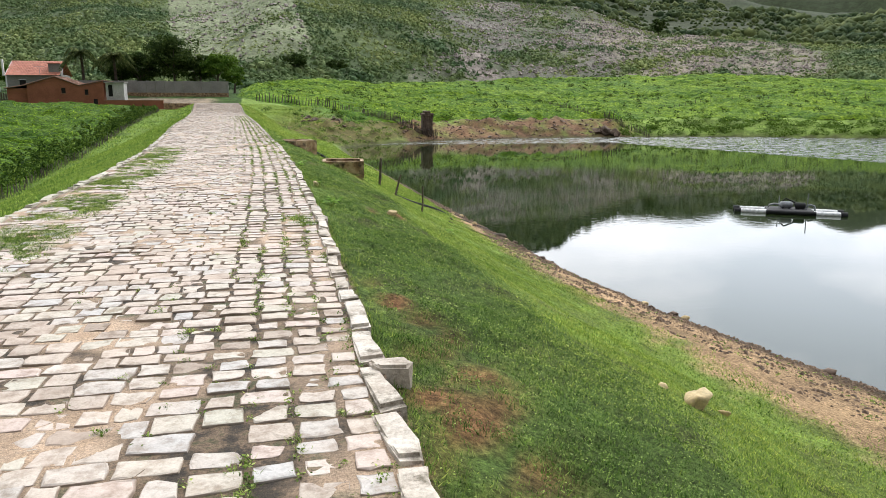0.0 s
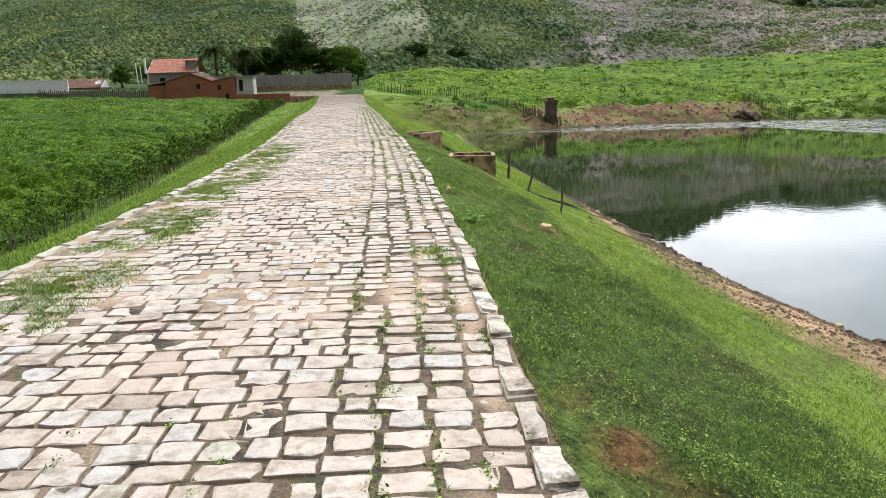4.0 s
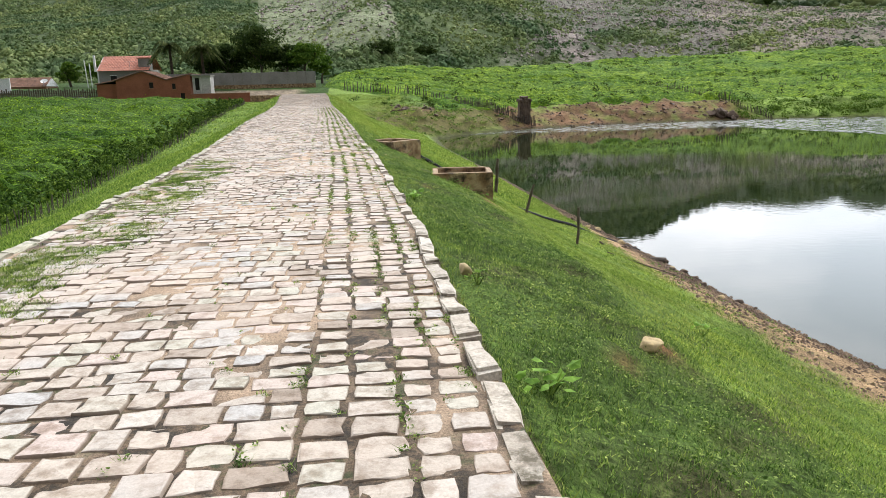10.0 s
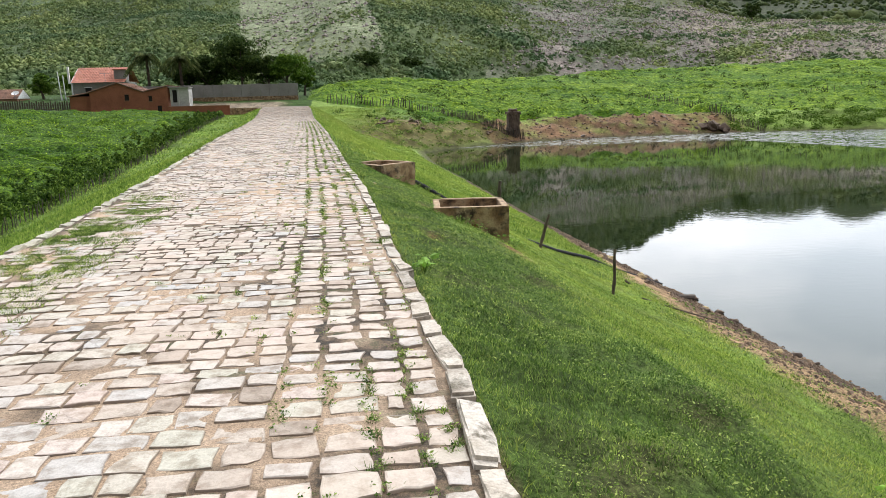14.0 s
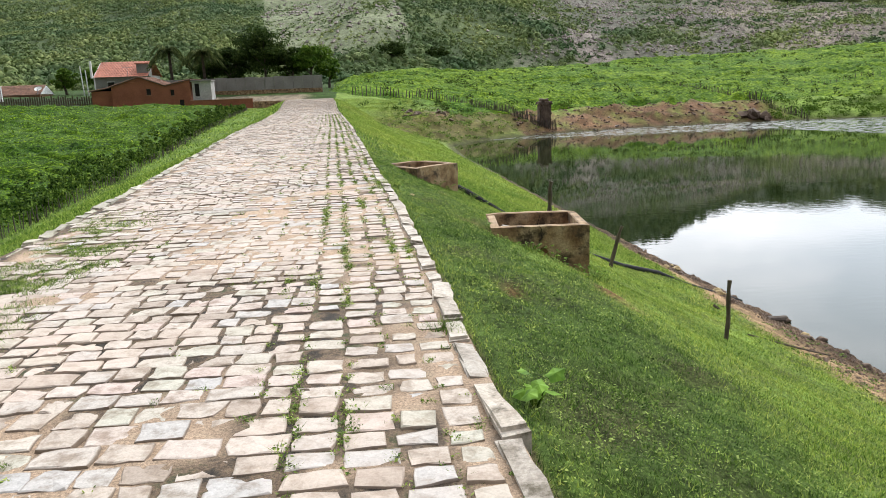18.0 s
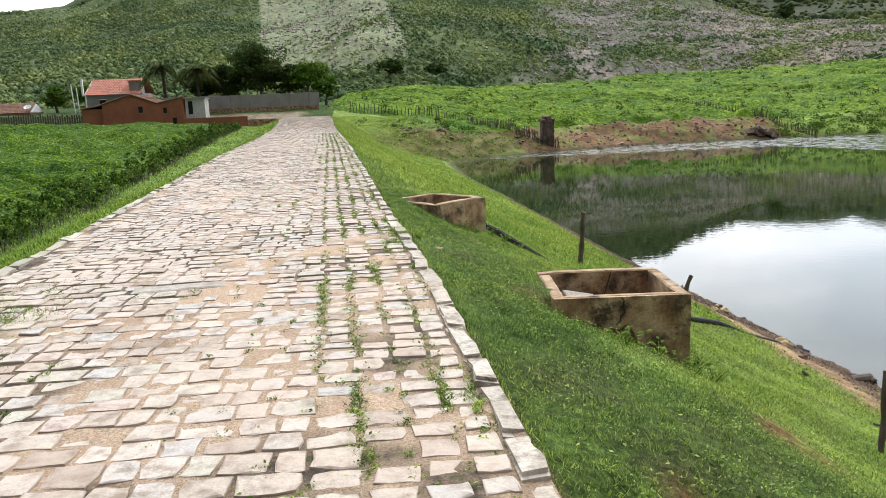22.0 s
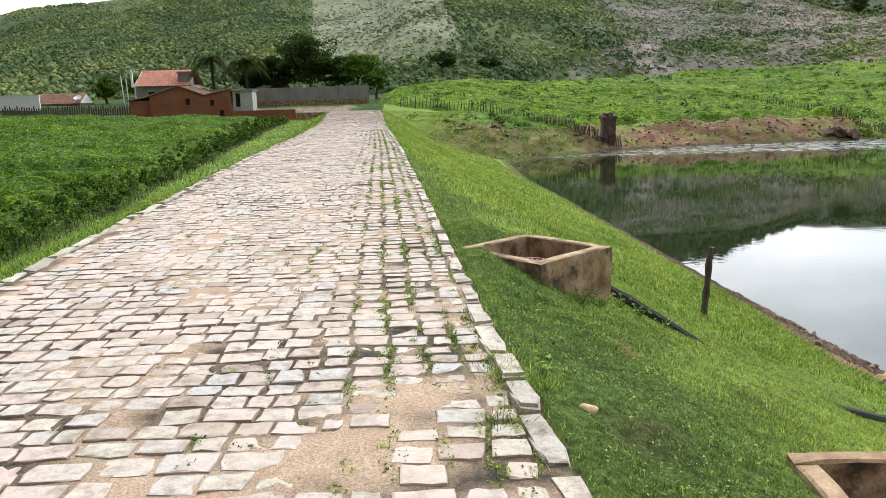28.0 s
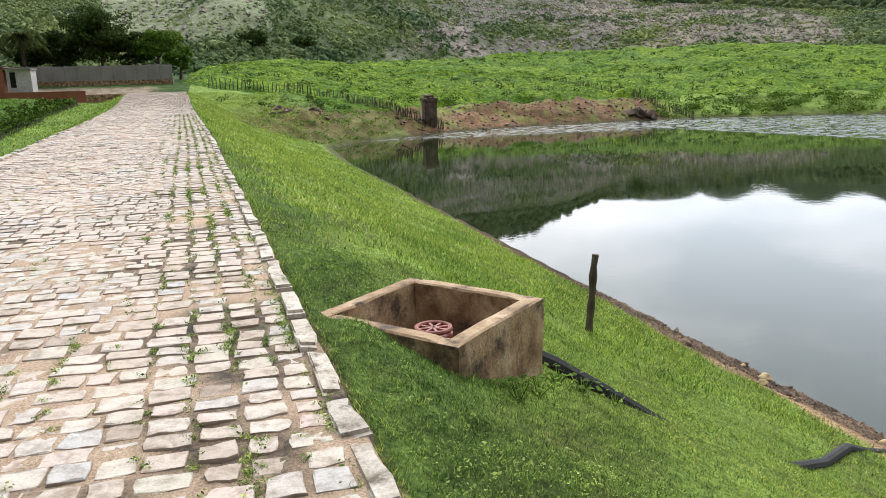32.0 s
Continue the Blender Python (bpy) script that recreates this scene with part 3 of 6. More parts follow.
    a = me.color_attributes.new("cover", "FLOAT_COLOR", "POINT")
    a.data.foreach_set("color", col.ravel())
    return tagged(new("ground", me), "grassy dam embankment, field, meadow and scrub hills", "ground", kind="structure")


build_ground()


def build_water():
    xs = np.concatenate([np.linspace(4, 60, 40), np.linspace(70, 500, 20)])
    ys = np.concatenate([np.linspace(-300, 0, 10), np.linspace(10, 140, 40)])
    X, Y = np.meshgrid(xs, ys)
    rows, cols = X.shape
    idx = np.arange(rows * cols).reshape(rows, cols)
    faces = np.stack([idx[:-1, :-1], idx[:-1, 1:], idx[1:, 1:], idx[1:, :-1]], -1).reshape(-1, 4)
    me = np_mesh("water", np.stack([X, Y, np.full_like(X, WATER)], -1).reshape(-1, 3), faces, MAT_WATER, True)
    tagged(new("water", me), "dark green reservoir water mirroring hills and sky", "water", kind="structure")


build_water()

# ---- scatter helpers ----
RNG = np.random.default_rng(7)


def blades(P, height, width, lean=0.5):
    """One bent triangle a blade of grass."""
    n = len(P)
    a = RNG.uniform(0, 2 * np.pi, n)
    side = np.stack([np.cos(a), np.sin(a), np.zeros(n)], -1) * (width / 2)[:, None]
    b = RNG.uniform(0, 2 * np.pi, n)
    l = RNG.uniform(0.1, lean, n) * height
    tip = np.stack([np.cos(b) * l, np.sin(b) * l, height], -1)
    V = np.stack([P - side, P + side, P + tip], 1).reshape(-1, 3)
    return V, np.arange(3 * n).reshape(-1, 3)


def leaves(P, size, tilt=0.6, normal=None):
    """One diamond a leaf, lying roughly flat or along the given normals."""
    n = len(P)
    N = np.tile([0.0, 0, 1], (n, 1)) if normal is None else normal
    N = N + RNG.normal(0, tilt, (n, 3))
    N /= np.linalg.norm(N, axis=1)[:, None] + 1e-9
    R = RNG.normal(0, 1, (n, 3))
    A = np.cross(N, R)
    A /= np.linalg.norm(A, axis=1)[:, None] + 1e-9
    B = np.cross(N, A)
    s = size[:, None]
    V = np.stack([P - A * s, P + B * s * 0.55, P + A * s, P - B * s * 0.55], 1).reshape(-1, 3)
    return V, np.arange(4 * n).reshape(-1, 4)


def leaf_cloud(centres, radii, per, size, up=0.0):
    """Leaves over the upper shells of uneven clumps."""
    n = len(centres)
    C, R = np.repeat(centres, per, 0), np.repeat(radii, per, 0)
    d = RNG.normal(0, 1, (n * per, 3))
    d[:, 2] = np.abs(d[:, 2]) - 0.35
    d /= np.linalg.norm(d, axis=1)[:, None]
    P = C + d * R * RNG.uniform(0.55, 1.08, (n * per, 1))
    return leaves(P, np.repeat(size, per) * RNG.uniform(0.6, 1.3, n * per), 0.45, d + np.array([0, 0, up]))


def scatter(x0, x1, y0, y1, count):
    return RNG.uniform(x0, x1, count), RNG.uniform(y0, y1, count)


def inside_box(x, y, grow=0.02):
    hit = np.zeros(len(x), bool)
    for bx, by, bw, bd, rz in BOXES:
        c, s = math.cos(radians(rz)), math.sin(radians(rz))
        px, py = x - bx, y - by
        hit |= (abs(px * c + py * s) < bw / 2 + grow) & (abs(py * c - px * s) < bd / 2 + grow)
    return hit


def on_ground(x, y, lift=0.0):
    return np.stack([x, y, ground_height(x, y) + lift], -1)


def stuff(name, meshes, mat, label, category, soft=False):
    V, F, k = [], [], 0
    for v, f in meshes:
        V.append(v)
        F.append(f + k)
        k += len(v)
    return tagged(new(name, np_mesh(name, np.concatenate(V), np.concatenate(F), mat, soft)), label, category, kind="stuff")


MAT_GRASS = foliage("grass_blade", (0.045, 0.105, 0.016), (0.20, 0.33, 0.055), (0.47, 0.58, 0.17))
MAT_WEED = foliage("weed_leaf", (0.05, 0.10, 0.02), (0.17, 0.265, 0.06), (0.42, 0.52, 0.19))
MAT_FIELD = foliage("field_leaf", (0.012, 0.035, 0.004), (0.10, 0.19, 0.010), (0.40, 0.56, 0.04), 0.8, 0.3)
MAT_MEADOW = foliage("meadow_leaf", (0.035, 0.085, 0.010), (0.15, 0.255, 0.02), (0.38, 0.52, 0.05), 0.8, 0.3)
MAT_TREE = foliage("dark_tree_leaf", (0.02, 0.04, 0.012), (0.045, 0.075, 0.02), (0.08, 0.12, 0.035))
MAT_TREE2 = foliage("bright_tree_leaf", (0.05, 0.10, 0.015), (0.09, 0.17, 0.025), (0.15, 0.24, 0.045))
# dark weed leaf for the field fence, deepened in colour for the shade there
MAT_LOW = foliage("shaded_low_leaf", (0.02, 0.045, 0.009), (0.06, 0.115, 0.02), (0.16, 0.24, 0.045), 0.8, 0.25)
MAT_TURF = foliage("upper_slope_blade", (0.030, 0.078, 0.018), (0.125, 0.225, 0.05), (0.36, 0.48, 0.15))
MAT_PALE = foliage("dry_slope_blade", (0.17, 0.235, 0.05), (0.33, 0.42, 0.095), (0.52, 0.58, 0.2), 0.75, 0.45)
MAT_DRY = foliage("dark_fence_weed", (0.03, 0.05, 0.014), (0.05, 0.085, 0.022), (0.09, 0.13, 0.04))


# ---- grass of the embankment ----
def bare(x, y):
    m = np.zeros(len(x))
    for sx, sy, sr in ((1.95, 4.5, 0.30), (2.15, 5.3, 0.28), (1.85, 3.8, 0.34), (1.65, 4.4, 0.18), (1.80, 6.7, 0.18), (1.63, 22.5, 0.12), (1.72, 30.1, 0.14), (1.95, 6.1, 0.24), (2.37, 13.75, 0.15), (1.7, 7.3, 0.12), (2.9, 27.2, 0.3), (3.2, 24.2, 0.3), (3.0, 14.6, 0.25)):
        m = np.maximum(m, np.exp(-((x - sx) ** 2 + ((y - sy) * 0.7) ** 2) / sr ** 2))
    return m


def build_slope_grass():
    sets, turf = [], []
    for d0, d1, y0, y1, dens, h, w in ((0.02, 2.2, 2.5, 36, 5600, 0.034, 0.0055), (2.2, 6.0, 2.5, 44, 1800, 0.034, 0.010), (6.0, 12.5, 2.5, 52, 520, 0.05, 0.018), (0.02, 12.0, 36, 62, 230, 0.09, 0.02), (0.02, 13.0, 62, 134, 60, 0.12, 0.05)):
        n = int((d1 - d0) * (y1 - y0) * dens)
        d, y = scatter(d0, d1, y0, y1, n)
        x = road_right(y) + d
        left = np.interp(y, SHORE_Y, SHORE_X) - x
        beach = np.interp(y, BEACH_Y, BEACH_W) * (1 + 0.2 * wave(x, y, 1.2, 2.0))
        keep = (left > beach * RNG.uniform(0.82, 1.15, n)) & ~inside_box(x, y) & (RNG.random(n) > bare(x, y) * 1.1)
        keep &= RNG.random(n) < 0.62 + 0.45 * wave(x, y, 0.9, 2.0) + 0.2 * wave(x, y, 3.1, 0.4)
        x, y = x[keep], y[keep]
        hh = h * RNG.uniform(0.5, 1.35, len(x)) * (1 + 0.45 * wave(x, y, 1.4, 6.0))
        made = blades(on_ground(x, y, -0.008), np.clip(hh, 0.015, 1), w * RNG.uniform(0.7, 1.3, len(x)), 1.0)
        (turf if d1 < 3 else sets).append(made)
    stuff("upper_slope_grass", turf, MAT_TURF, "dense dark green turf on the upper dam slope", "grass")
    stuff("slope_grass", sets, MAT_GRASS, "short bright green grass on the dam slope", "grass")
    sets = []
    for d0, d1, y0, y1, dens, h, w in ((0.05, 7.0, 2.5, 40, 780, 0.036, 0.009), (7.0, 12.5, 2.5, 50, 260, 0.06, 0.02), (0.3, 12.0, 40, 134, 80, 0.09, 0.04)):
        n = int((d1 - d0) * (y1 - y0) * dens)
        d, y = scatter(d0, d1, y0, y1, n)
        x = road_right(y) + d
        left = np.interp(y, SHORE_Y, SHORE_X) - x
        keep = (left > np.interp(y, BEACH_Y, BEACH_W) * RNG.uniform(0.85, 1.15, n)) & ~inside_box(x, y) & (RNG.random(n) > bare(x, y))
        keep &= RNG.random(n) < 0.12 + 0.7 * (1 - rough_patch(d, y)) + 0.3 * wave(x, y, 1.7, 5.0)
        x, y = x[keep], y[keep]
        sets.append(blades(on_ground(x, y, -0.006), h * RNG.uniform(0.4, 1.3, len(x)), w * RNG.uniform(0.7, 1.3, len(x)), 1.3))
    stuff("pale_slope_grass", sets, MAT_PALE, "yellow-green short grass patches on the dam slope", "grass")
    sets = []
    for y0, y1, dens, h, w in ((7, 34, 430, 0.06, 0.014), (34, 62, 150, 0.09, 0.03), (62, 128, 26, 0.14, 0.07)):
        n = int(9.0 * (y1 - y0) * dens * 0.75)
        d, y = scatter(0.03, 9.0, y0, y1, n)
        x = road_left(y) - d
        sets.append(blades(on_ground(x, y, -0.008), h * RNG.uniform(0.5, 1.4, n), w * RNG.uniform(0.7, 1.3, n), 1.0))
    stuff("verge_grass", sets, MAT_GRASS, "short green grass beside the cobbled road", "grass")


build_slope_grass()


def build_weeds():
    n = 620000
    d, y = scatter(0.05, 8.5, 2.5, 40, n)
    x = road_right(y) + d
    m = -0.55 + 1.2 * rough_patch(d, y) * (1 - 0.5 * smooth(16, 26, y)) * (0.25 + billow(x, y, 0.9, 4)) + 0.5 * wave(x, y, 1.1, 8.0) + 0.35 * wave(x, y, 0.45, 3.0) + 0.5 * rough_patch(d, y) * smooth(11, 8, y) + 0.5 * np.exp(-((x - 2.9) / 0.9) ** 2 - ((y - 26.7) / 0.4) ** 2) + 0.6 * np.exp(-((x - 3.0) / 0.7) ** 2 - ((y - 32.4) / 0.35) ** 2)
    m = m + 0.75 * smooth(0.52, 0.72, 0.7 * lattice(x, y, 1.5, 9) + 0.3 * lattice(x, y, 0.4, 2))
    keep = (m > RNG.uniform(-0.35, 1.0, n)) & ~inside_box(x, y) & (np.interp(y, SHORE_Y, SHORE_X) - x > 2.6) & (RNG.random(n) > bare(x, y) * 1.25)
    x, y = x[keep], y[keep]
    size = RNG.uniform(0.0045, 0.0105, len(x))
    stuff("slope_weeds", [leaves(on_ground(x, y, 0) + np.stack([0 * x, 0 * x, RNG.uniform(0.01, 0.055, len(x))], -1), size, 0.5)], MAT_WEED, "low broad-leaved weeds in the embankment grass", "weeds")


build_weeds()


def build_clumps():
    n = 24000
    d, y = scatter(0.08, 6.0, 2.5, 38, n)
    x = road_right(y) + d
    keep = ((lattice(x, y, 0.9, 2) + 0.5 * lattice(x, y, 0.35, 5)) * (0.25 + 0.75 * rough_patch(d, y)) > RNG.uniform(0.45, 1.25, n)) & ~inside_box(x, y, 0.1) & (RNG.random(n) > bare(x, y))
    x, y = x[keep], y[keep]
    s = RNG.uniform(0.04, 0.12, len(x))
    stuff("slope_clumps", [leaf_cloud(on_ground(x, y, -0.01), np.stack([s, s, s * 0.75], -1), 16, 0.006 + s * 0.075, 0.5)], MAT_WEED, "small leafy weed clumps in the embankment grass", "weeds")


build_clumps()


def build_beach_weeds():
    n = 1500
    y = RNG.uniform(4, 36, n)
    left = np.interp(y, BEACH_Y, BEACH_W) * RNG.uniform(0.15, 1.15, n)
    x = np.interp(y, SHORE_Y, SHORE_X) - left
    keep = lattice(x, y, 1.1, 17) > RNG.uniform(0.35, 0.95, n)
    x, y = x[keep], y[keep]
    s = RNG.uniform(0.03, 0.13, len(x))
    stuff("beach_weeds", [leaf_cloud(on_ground(x, y, -0.01), np.stack([s, s, s * 0.5], -1), 16, 0.012 + s * 0.16, 0.5)], MAT_WEED, "scattered low weeds on the sandy shore", "weeds")


build_beach_weeds()


def carpet(x0, x1, y0, y1, step, lift, lump, size, inside):
    """A lumpy closed plant canopy over a stretch of ground, kept where inside() holds."""
    xs, ys = np.arange(x0, x1 + step, step), np.arange(y0, y1 + step, step)
    X, Y = np.meshgrid(xs, ys)
    X, Y = X + RNG.uniform(-0.25, 0.25, X.shape) * step, Y + RNG.uniform(-0.25, 0.25, X.shape) * step
    b = 0.55 * np.minimum(billow(X * 0.55, Y, size * 0.42, 1), 0.75) + 0.45 * np.minimum(billow(X * 0.6, Y, size, 6), 0.75)
    edge = inside(X, Y)
    rim = np.minimum(np.minimum(X - x0, x1 - X), np.minimum(Y - y0, y1 - Y))
    Z = ground_height(X, Y) + np.where(edge > 0, lift + lump * b * (0.55 + 0.9 * lattice(X * 0.5, Y, size * 2.2, 4)), -0.1) * smooth(0, 3.5, edge) * smooth(0, 1.6, rim) - 0.15 * (edge <= 0)
    rows, cols = X.shape
    idx = np.arange(rows * cols).reshape(rows, cols)
    F = np.stack([idx[:-1, :-1], idx[:-1, 1:], idx[1:, 1:], idx[1:, :-1]], -1).reshape(-1, 4)
    keep = (edge.ravel()[F] > -0.4).all(1)
    used = np.unique(F[keep])
    remap = np.zeros(rows * cols, np.int64)
    remap[used] = np.arange(len(used))
    return np.stack([X, Y, Z], -1).reshape(-1, 3)[used], remap[F[keep]]


def sprinkle(V, F, share, size, rise, up):
    """Leaves standing a little proud of a canopy."""
    pick = RNG.random(len(V)) < share
    P = V[pick] + RNG.normal(0, 1, (int(pick.sum()), 3)) * size * 1.2
    P[:, 2] += RNG.uniform(0, rise, len(P))
    return leaves(P, size * RNG.uniform(0.6, 1.4, len(P)), 0.45)


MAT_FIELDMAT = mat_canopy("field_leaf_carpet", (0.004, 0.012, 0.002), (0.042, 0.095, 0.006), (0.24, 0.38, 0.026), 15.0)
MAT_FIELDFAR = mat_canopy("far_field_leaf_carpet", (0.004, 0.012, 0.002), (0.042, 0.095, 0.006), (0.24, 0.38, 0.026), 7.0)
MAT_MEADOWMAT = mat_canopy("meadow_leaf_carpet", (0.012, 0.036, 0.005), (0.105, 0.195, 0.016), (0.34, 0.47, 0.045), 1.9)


# ---- field of low leafy plants ----
def build_field():
    def within(x, y):
        return np.interp(y, FENCE_Y, FENCE_X) - x - 0.2

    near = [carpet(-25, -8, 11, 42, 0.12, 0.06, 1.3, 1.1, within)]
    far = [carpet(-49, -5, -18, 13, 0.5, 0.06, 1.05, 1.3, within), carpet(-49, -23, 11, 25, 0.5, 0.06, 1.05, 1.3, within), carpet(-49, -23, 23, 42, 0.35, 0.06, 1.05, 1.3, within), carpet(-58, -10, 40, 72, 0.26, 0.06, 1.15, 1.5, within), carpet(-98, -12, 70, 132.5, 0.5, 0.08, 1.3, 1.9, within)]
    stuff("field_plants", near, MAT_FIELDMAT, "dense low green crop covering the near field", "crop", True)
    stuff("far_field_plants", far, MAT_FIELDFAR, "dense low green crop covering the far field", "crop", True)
    sets = [sprinkle(*near[0], 0.9, 0.034, 0.07, 1)] + [sprinkle(*f, 0.7, q * 1.1, 0.10, 1) for f, q in zip(far[2:], (0.06, 0.05, 0.10))]
    stuff("field_leaves", sets, MAT_FIELD, "bright green leaf tips over the field", "crop")
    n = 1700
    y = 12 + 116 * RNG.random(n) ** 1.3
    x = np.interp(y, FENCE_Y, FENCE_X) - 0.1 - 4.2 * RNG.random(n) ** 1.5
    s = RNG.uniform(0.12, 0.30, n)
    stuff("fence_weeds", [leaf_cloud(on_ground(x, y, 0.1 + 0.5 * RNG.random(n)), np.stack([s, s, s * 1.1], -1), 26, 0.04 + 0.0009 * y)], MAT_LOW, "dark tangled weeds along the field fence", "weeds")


build_field()


def build_meadow():
    def within(x, y):
        v = y - np.interp(x, BANK_X, BANK_Y) - 10 + 3.5 * wave(x, y, 5.0, 1.0)
        v = np.minimum(v, (hill_foot(np.degrees(np.arctan2(x, y))) - np.hypot(x, y)) * 0.7)
        return np.minimum(np.minimum(v, np.where(x < 10, y - 137 + 0.6 * x, 9.0)), x - road_right(np.minimum(y, 130)) - 1.2 + 0.2 * np.clip(y - 130, 0, 12))

    mats = [carpet(-9, 61, 108, 172, 0.36, 0.03, 1.3, 2.6, within), carpet(59, 172, 98, 172, 0.5, 0.03, 1.4, 2.8, within), carpet(-9, 172, 170, 242, 0.6, 0.03, 1.6, 3.2, within)]
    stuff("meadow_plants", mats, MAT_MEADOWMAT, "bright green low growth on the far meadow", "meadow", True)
    stuff("meadow_leaves", [sprinkle(*f, 0.6, 0.12, 0.08, 1) for f in mats], MAT_MEADOW, "sunlit leaf tips over the meadow", "meadow")
    n = 700
    x, y = scatter(-2, 150, 112, 215, n)
    v = y - np.interp(x, BANK_X, BANK_Y)
    keep = v > 8
    x, y = x[keep], y[keep]
    s = RNG.uniform(0.35, 0.9, len(x))
    stuff("meadow_shrubs", [leaf_cloud(on_ground(x, y, 0.8), np.stack([s, s, s * 0.9], -1), 40, s * 0.19)], MAT_DRY, "dark small shrubs dotted over the meadow", "shrubs")
    n = 900
    x, y = scatter(1, 24, 104, 132, n)
    v = y - np.interp(x, BANK_X, BANK_Y)
    keep = (v > 1.5) & (wave(x, y, 2.5, 3.0) > RNG.uniform(-0.9, 0.5, n)) & (x > road_right(y) + 3)
    x, y = x[keep], y[keep]
    s = RNG.uniform(0.25, 0.7, len(x))
    stuff("bank_plants", [leaf_cloud(on_ground(x, y, -0.05), np.stack([s, s, s * 0.5], -1), 36, s * 0.2)], MAT_WEED, "patchy low weeds on the stony bank", "weeds")
    n = 300
    y = RNG.uniform(113, 128, n)
    x = RNG.uniform(64, 135, n)
    y = np.interp(x, BANK_X, BANK_Y) + RNG.uniform(0.5, 9, n)
    s = RNG.uniform(0.6, 1.3, n)
    stuff("shore_reeds", [leaf_cloud(on_ground(x, y), np.stack([s, s, s * 0.8], -1), 70, s * 0.15)], MAT_TREE2, "green shrubs along the far shore", "shrubs")


build_meadow()


# ---- scrub and boulders of the hills ----
def bush_domes(P, s):
    """Uneven rounded crowns, two rings of four and a head each."""
    m = len(P)
    a = (np.arange(4) * 2 * np.pi / 4)[None] + RNG.uniform(0, 6.28, (m, 1))
    V = np.zeros((m, 9, 3))
    for i, (rr, z, turn) in enumerate(((1.0, -0.25, 0.0), (0.95, 0.55, 0.79))):
        r = rr * RNG.uniform(0.6, 1.3, (m, 4))
        V[:, 4 * i:4 * i + 4, 0], V[:, 4 * i:4 * i + 4, 1] = np.cos(a + turn) * r, np.sin(a + turn) * r
        V[:, 4 * i:4 * i + 4, 2] = z + RNG.uniform(-0.2, 0.3, (m, 4)) * i
    V[:, 8, :2] = RNG.normal(0, 0.2, (m, 2))
    V[:, 8, 2] = RNG.uniform(0.9, 1.35, m)
    F = []
    for i in range(4):
        j = (i + 1) % 4
        F += [(i, j, 4 + i), (j, 4 + j, 4 + i), (4 + i, 4 + j, 8)]
    V = P[:, None, :] + V * s[:, None, None]
    return V.reshape(-1, 3), (np.array(F)[None] + 9 * np.arange(m)[:, None, None]).reshape(-1, 3)



def build_hills():
    n = 92000
    az = np.radians(RNG.uniform(-34, 50, n))
    r = RNG.uniform(165 ** 1.1, 560 ** 1.1, n) ** (1 / 1.1)
    x, y = r * np.sin(az), r * np.cos(az)
    a = np.degrees(az)
    strip, scree, tan, dense = hill_parts(x, y)
    dens = (0.5 + 0.5 * dense) * (0.8 + 0.4 * lattice(x, y, 22.0, 8)) * np.where((r > 350) & (a > -6), 0.26, 1.0)
    keep = (RNG.random(n) < dens) & (r > hill_foot(a) - 3) & (y > 100)
    x, y, r, dense, a = x[keep], y[keep], r[keep], dense[keep], a[keep]
    low = smooth(0.6, 0.0, (r - hill_foot(a)) / 100)
    s = (0.58 + 1.2 * RNG.random(len(x)) ** 2.2 * (0.6 + 0.8 * low)) * (0.36 + 0.64 * dense) * (0.55 + 0.9 * lattice(x, y, 16.0, 4)) * (0.75 + r / 900) * np.where((r > 350) & (a > -6), 2.3, 1.0)
    P = on_ground(x, y, -0.2)
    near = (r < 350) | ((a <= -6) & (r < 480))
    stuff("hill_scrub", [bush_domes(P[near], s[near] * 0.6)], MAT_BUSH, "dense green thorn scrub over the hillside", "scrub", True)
    stuff("high_hill_scrub", [bush_domes(P[~near], s[~near])], MAT_BUSH_HIGH, "green scrub on the upper hillside, coloured dark as shade", "scrub", True)
    big = near & (s > 0.42) & (r < 400)
    R = np.stack([s, s, s * 0.95], -1)[big]
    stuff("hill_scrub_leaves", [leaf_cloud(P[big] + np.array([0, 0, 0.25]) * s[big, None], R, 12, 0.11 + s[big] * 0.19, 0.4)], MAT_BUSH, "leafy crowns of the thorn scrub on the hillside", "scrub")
    n = 52000
    az = np.radians(RNG.uniform(-8, 46, n))
    r = RNG.uniform(180 ** 2, 360 ** 2, n) ** 0.5
    x, y = r * np.sin(az), r * np.cos(az)
    strip, scree, tan, dense = hill_parts(x, y)
    keep = (RNG.random(n) < np.maximum(scree * (0.45 + 0.75 * lattice(x, y, 17.0, 9)), strip * 0.22) + 0.01) & (r > hill_foot(np.degrees(az)) + 5)
    x, y = x[keep], y[keep]
    m = len(x)
    P = on_ground(x, y)
    s = 0.13 + RNG.uniform(0.0, 1.0, m) ** 4 * 0.8
    octo = np.array([[1, 0, 0], [0, 1, 0], [-1, 0, 0], [0, -1, 0], [0, 0, 0.8], [0, 0, -0.5]])
    V = P[:, None, :] + octo[None] * s[:, None, None] * RNG.uniform(0.6, 1.3, (m, 6, 3))
    F = np.array([[0, 1, 4], [1, 2, 4], [2, 3, 4], [3, 0, 4], [1, 0, 5], [2, 1, 5], [3, 2, 5], [0, 3, 5]])
    F = (F[None] + 6 * np.arange(m)[:, None, None]).reshape(-1, 3)
    stuff("hill_boulders", [(V.reshape(-1, 3), F)], MAT_BOULDER, "pale grey boulders strewn over the bare hillside", "boulders")


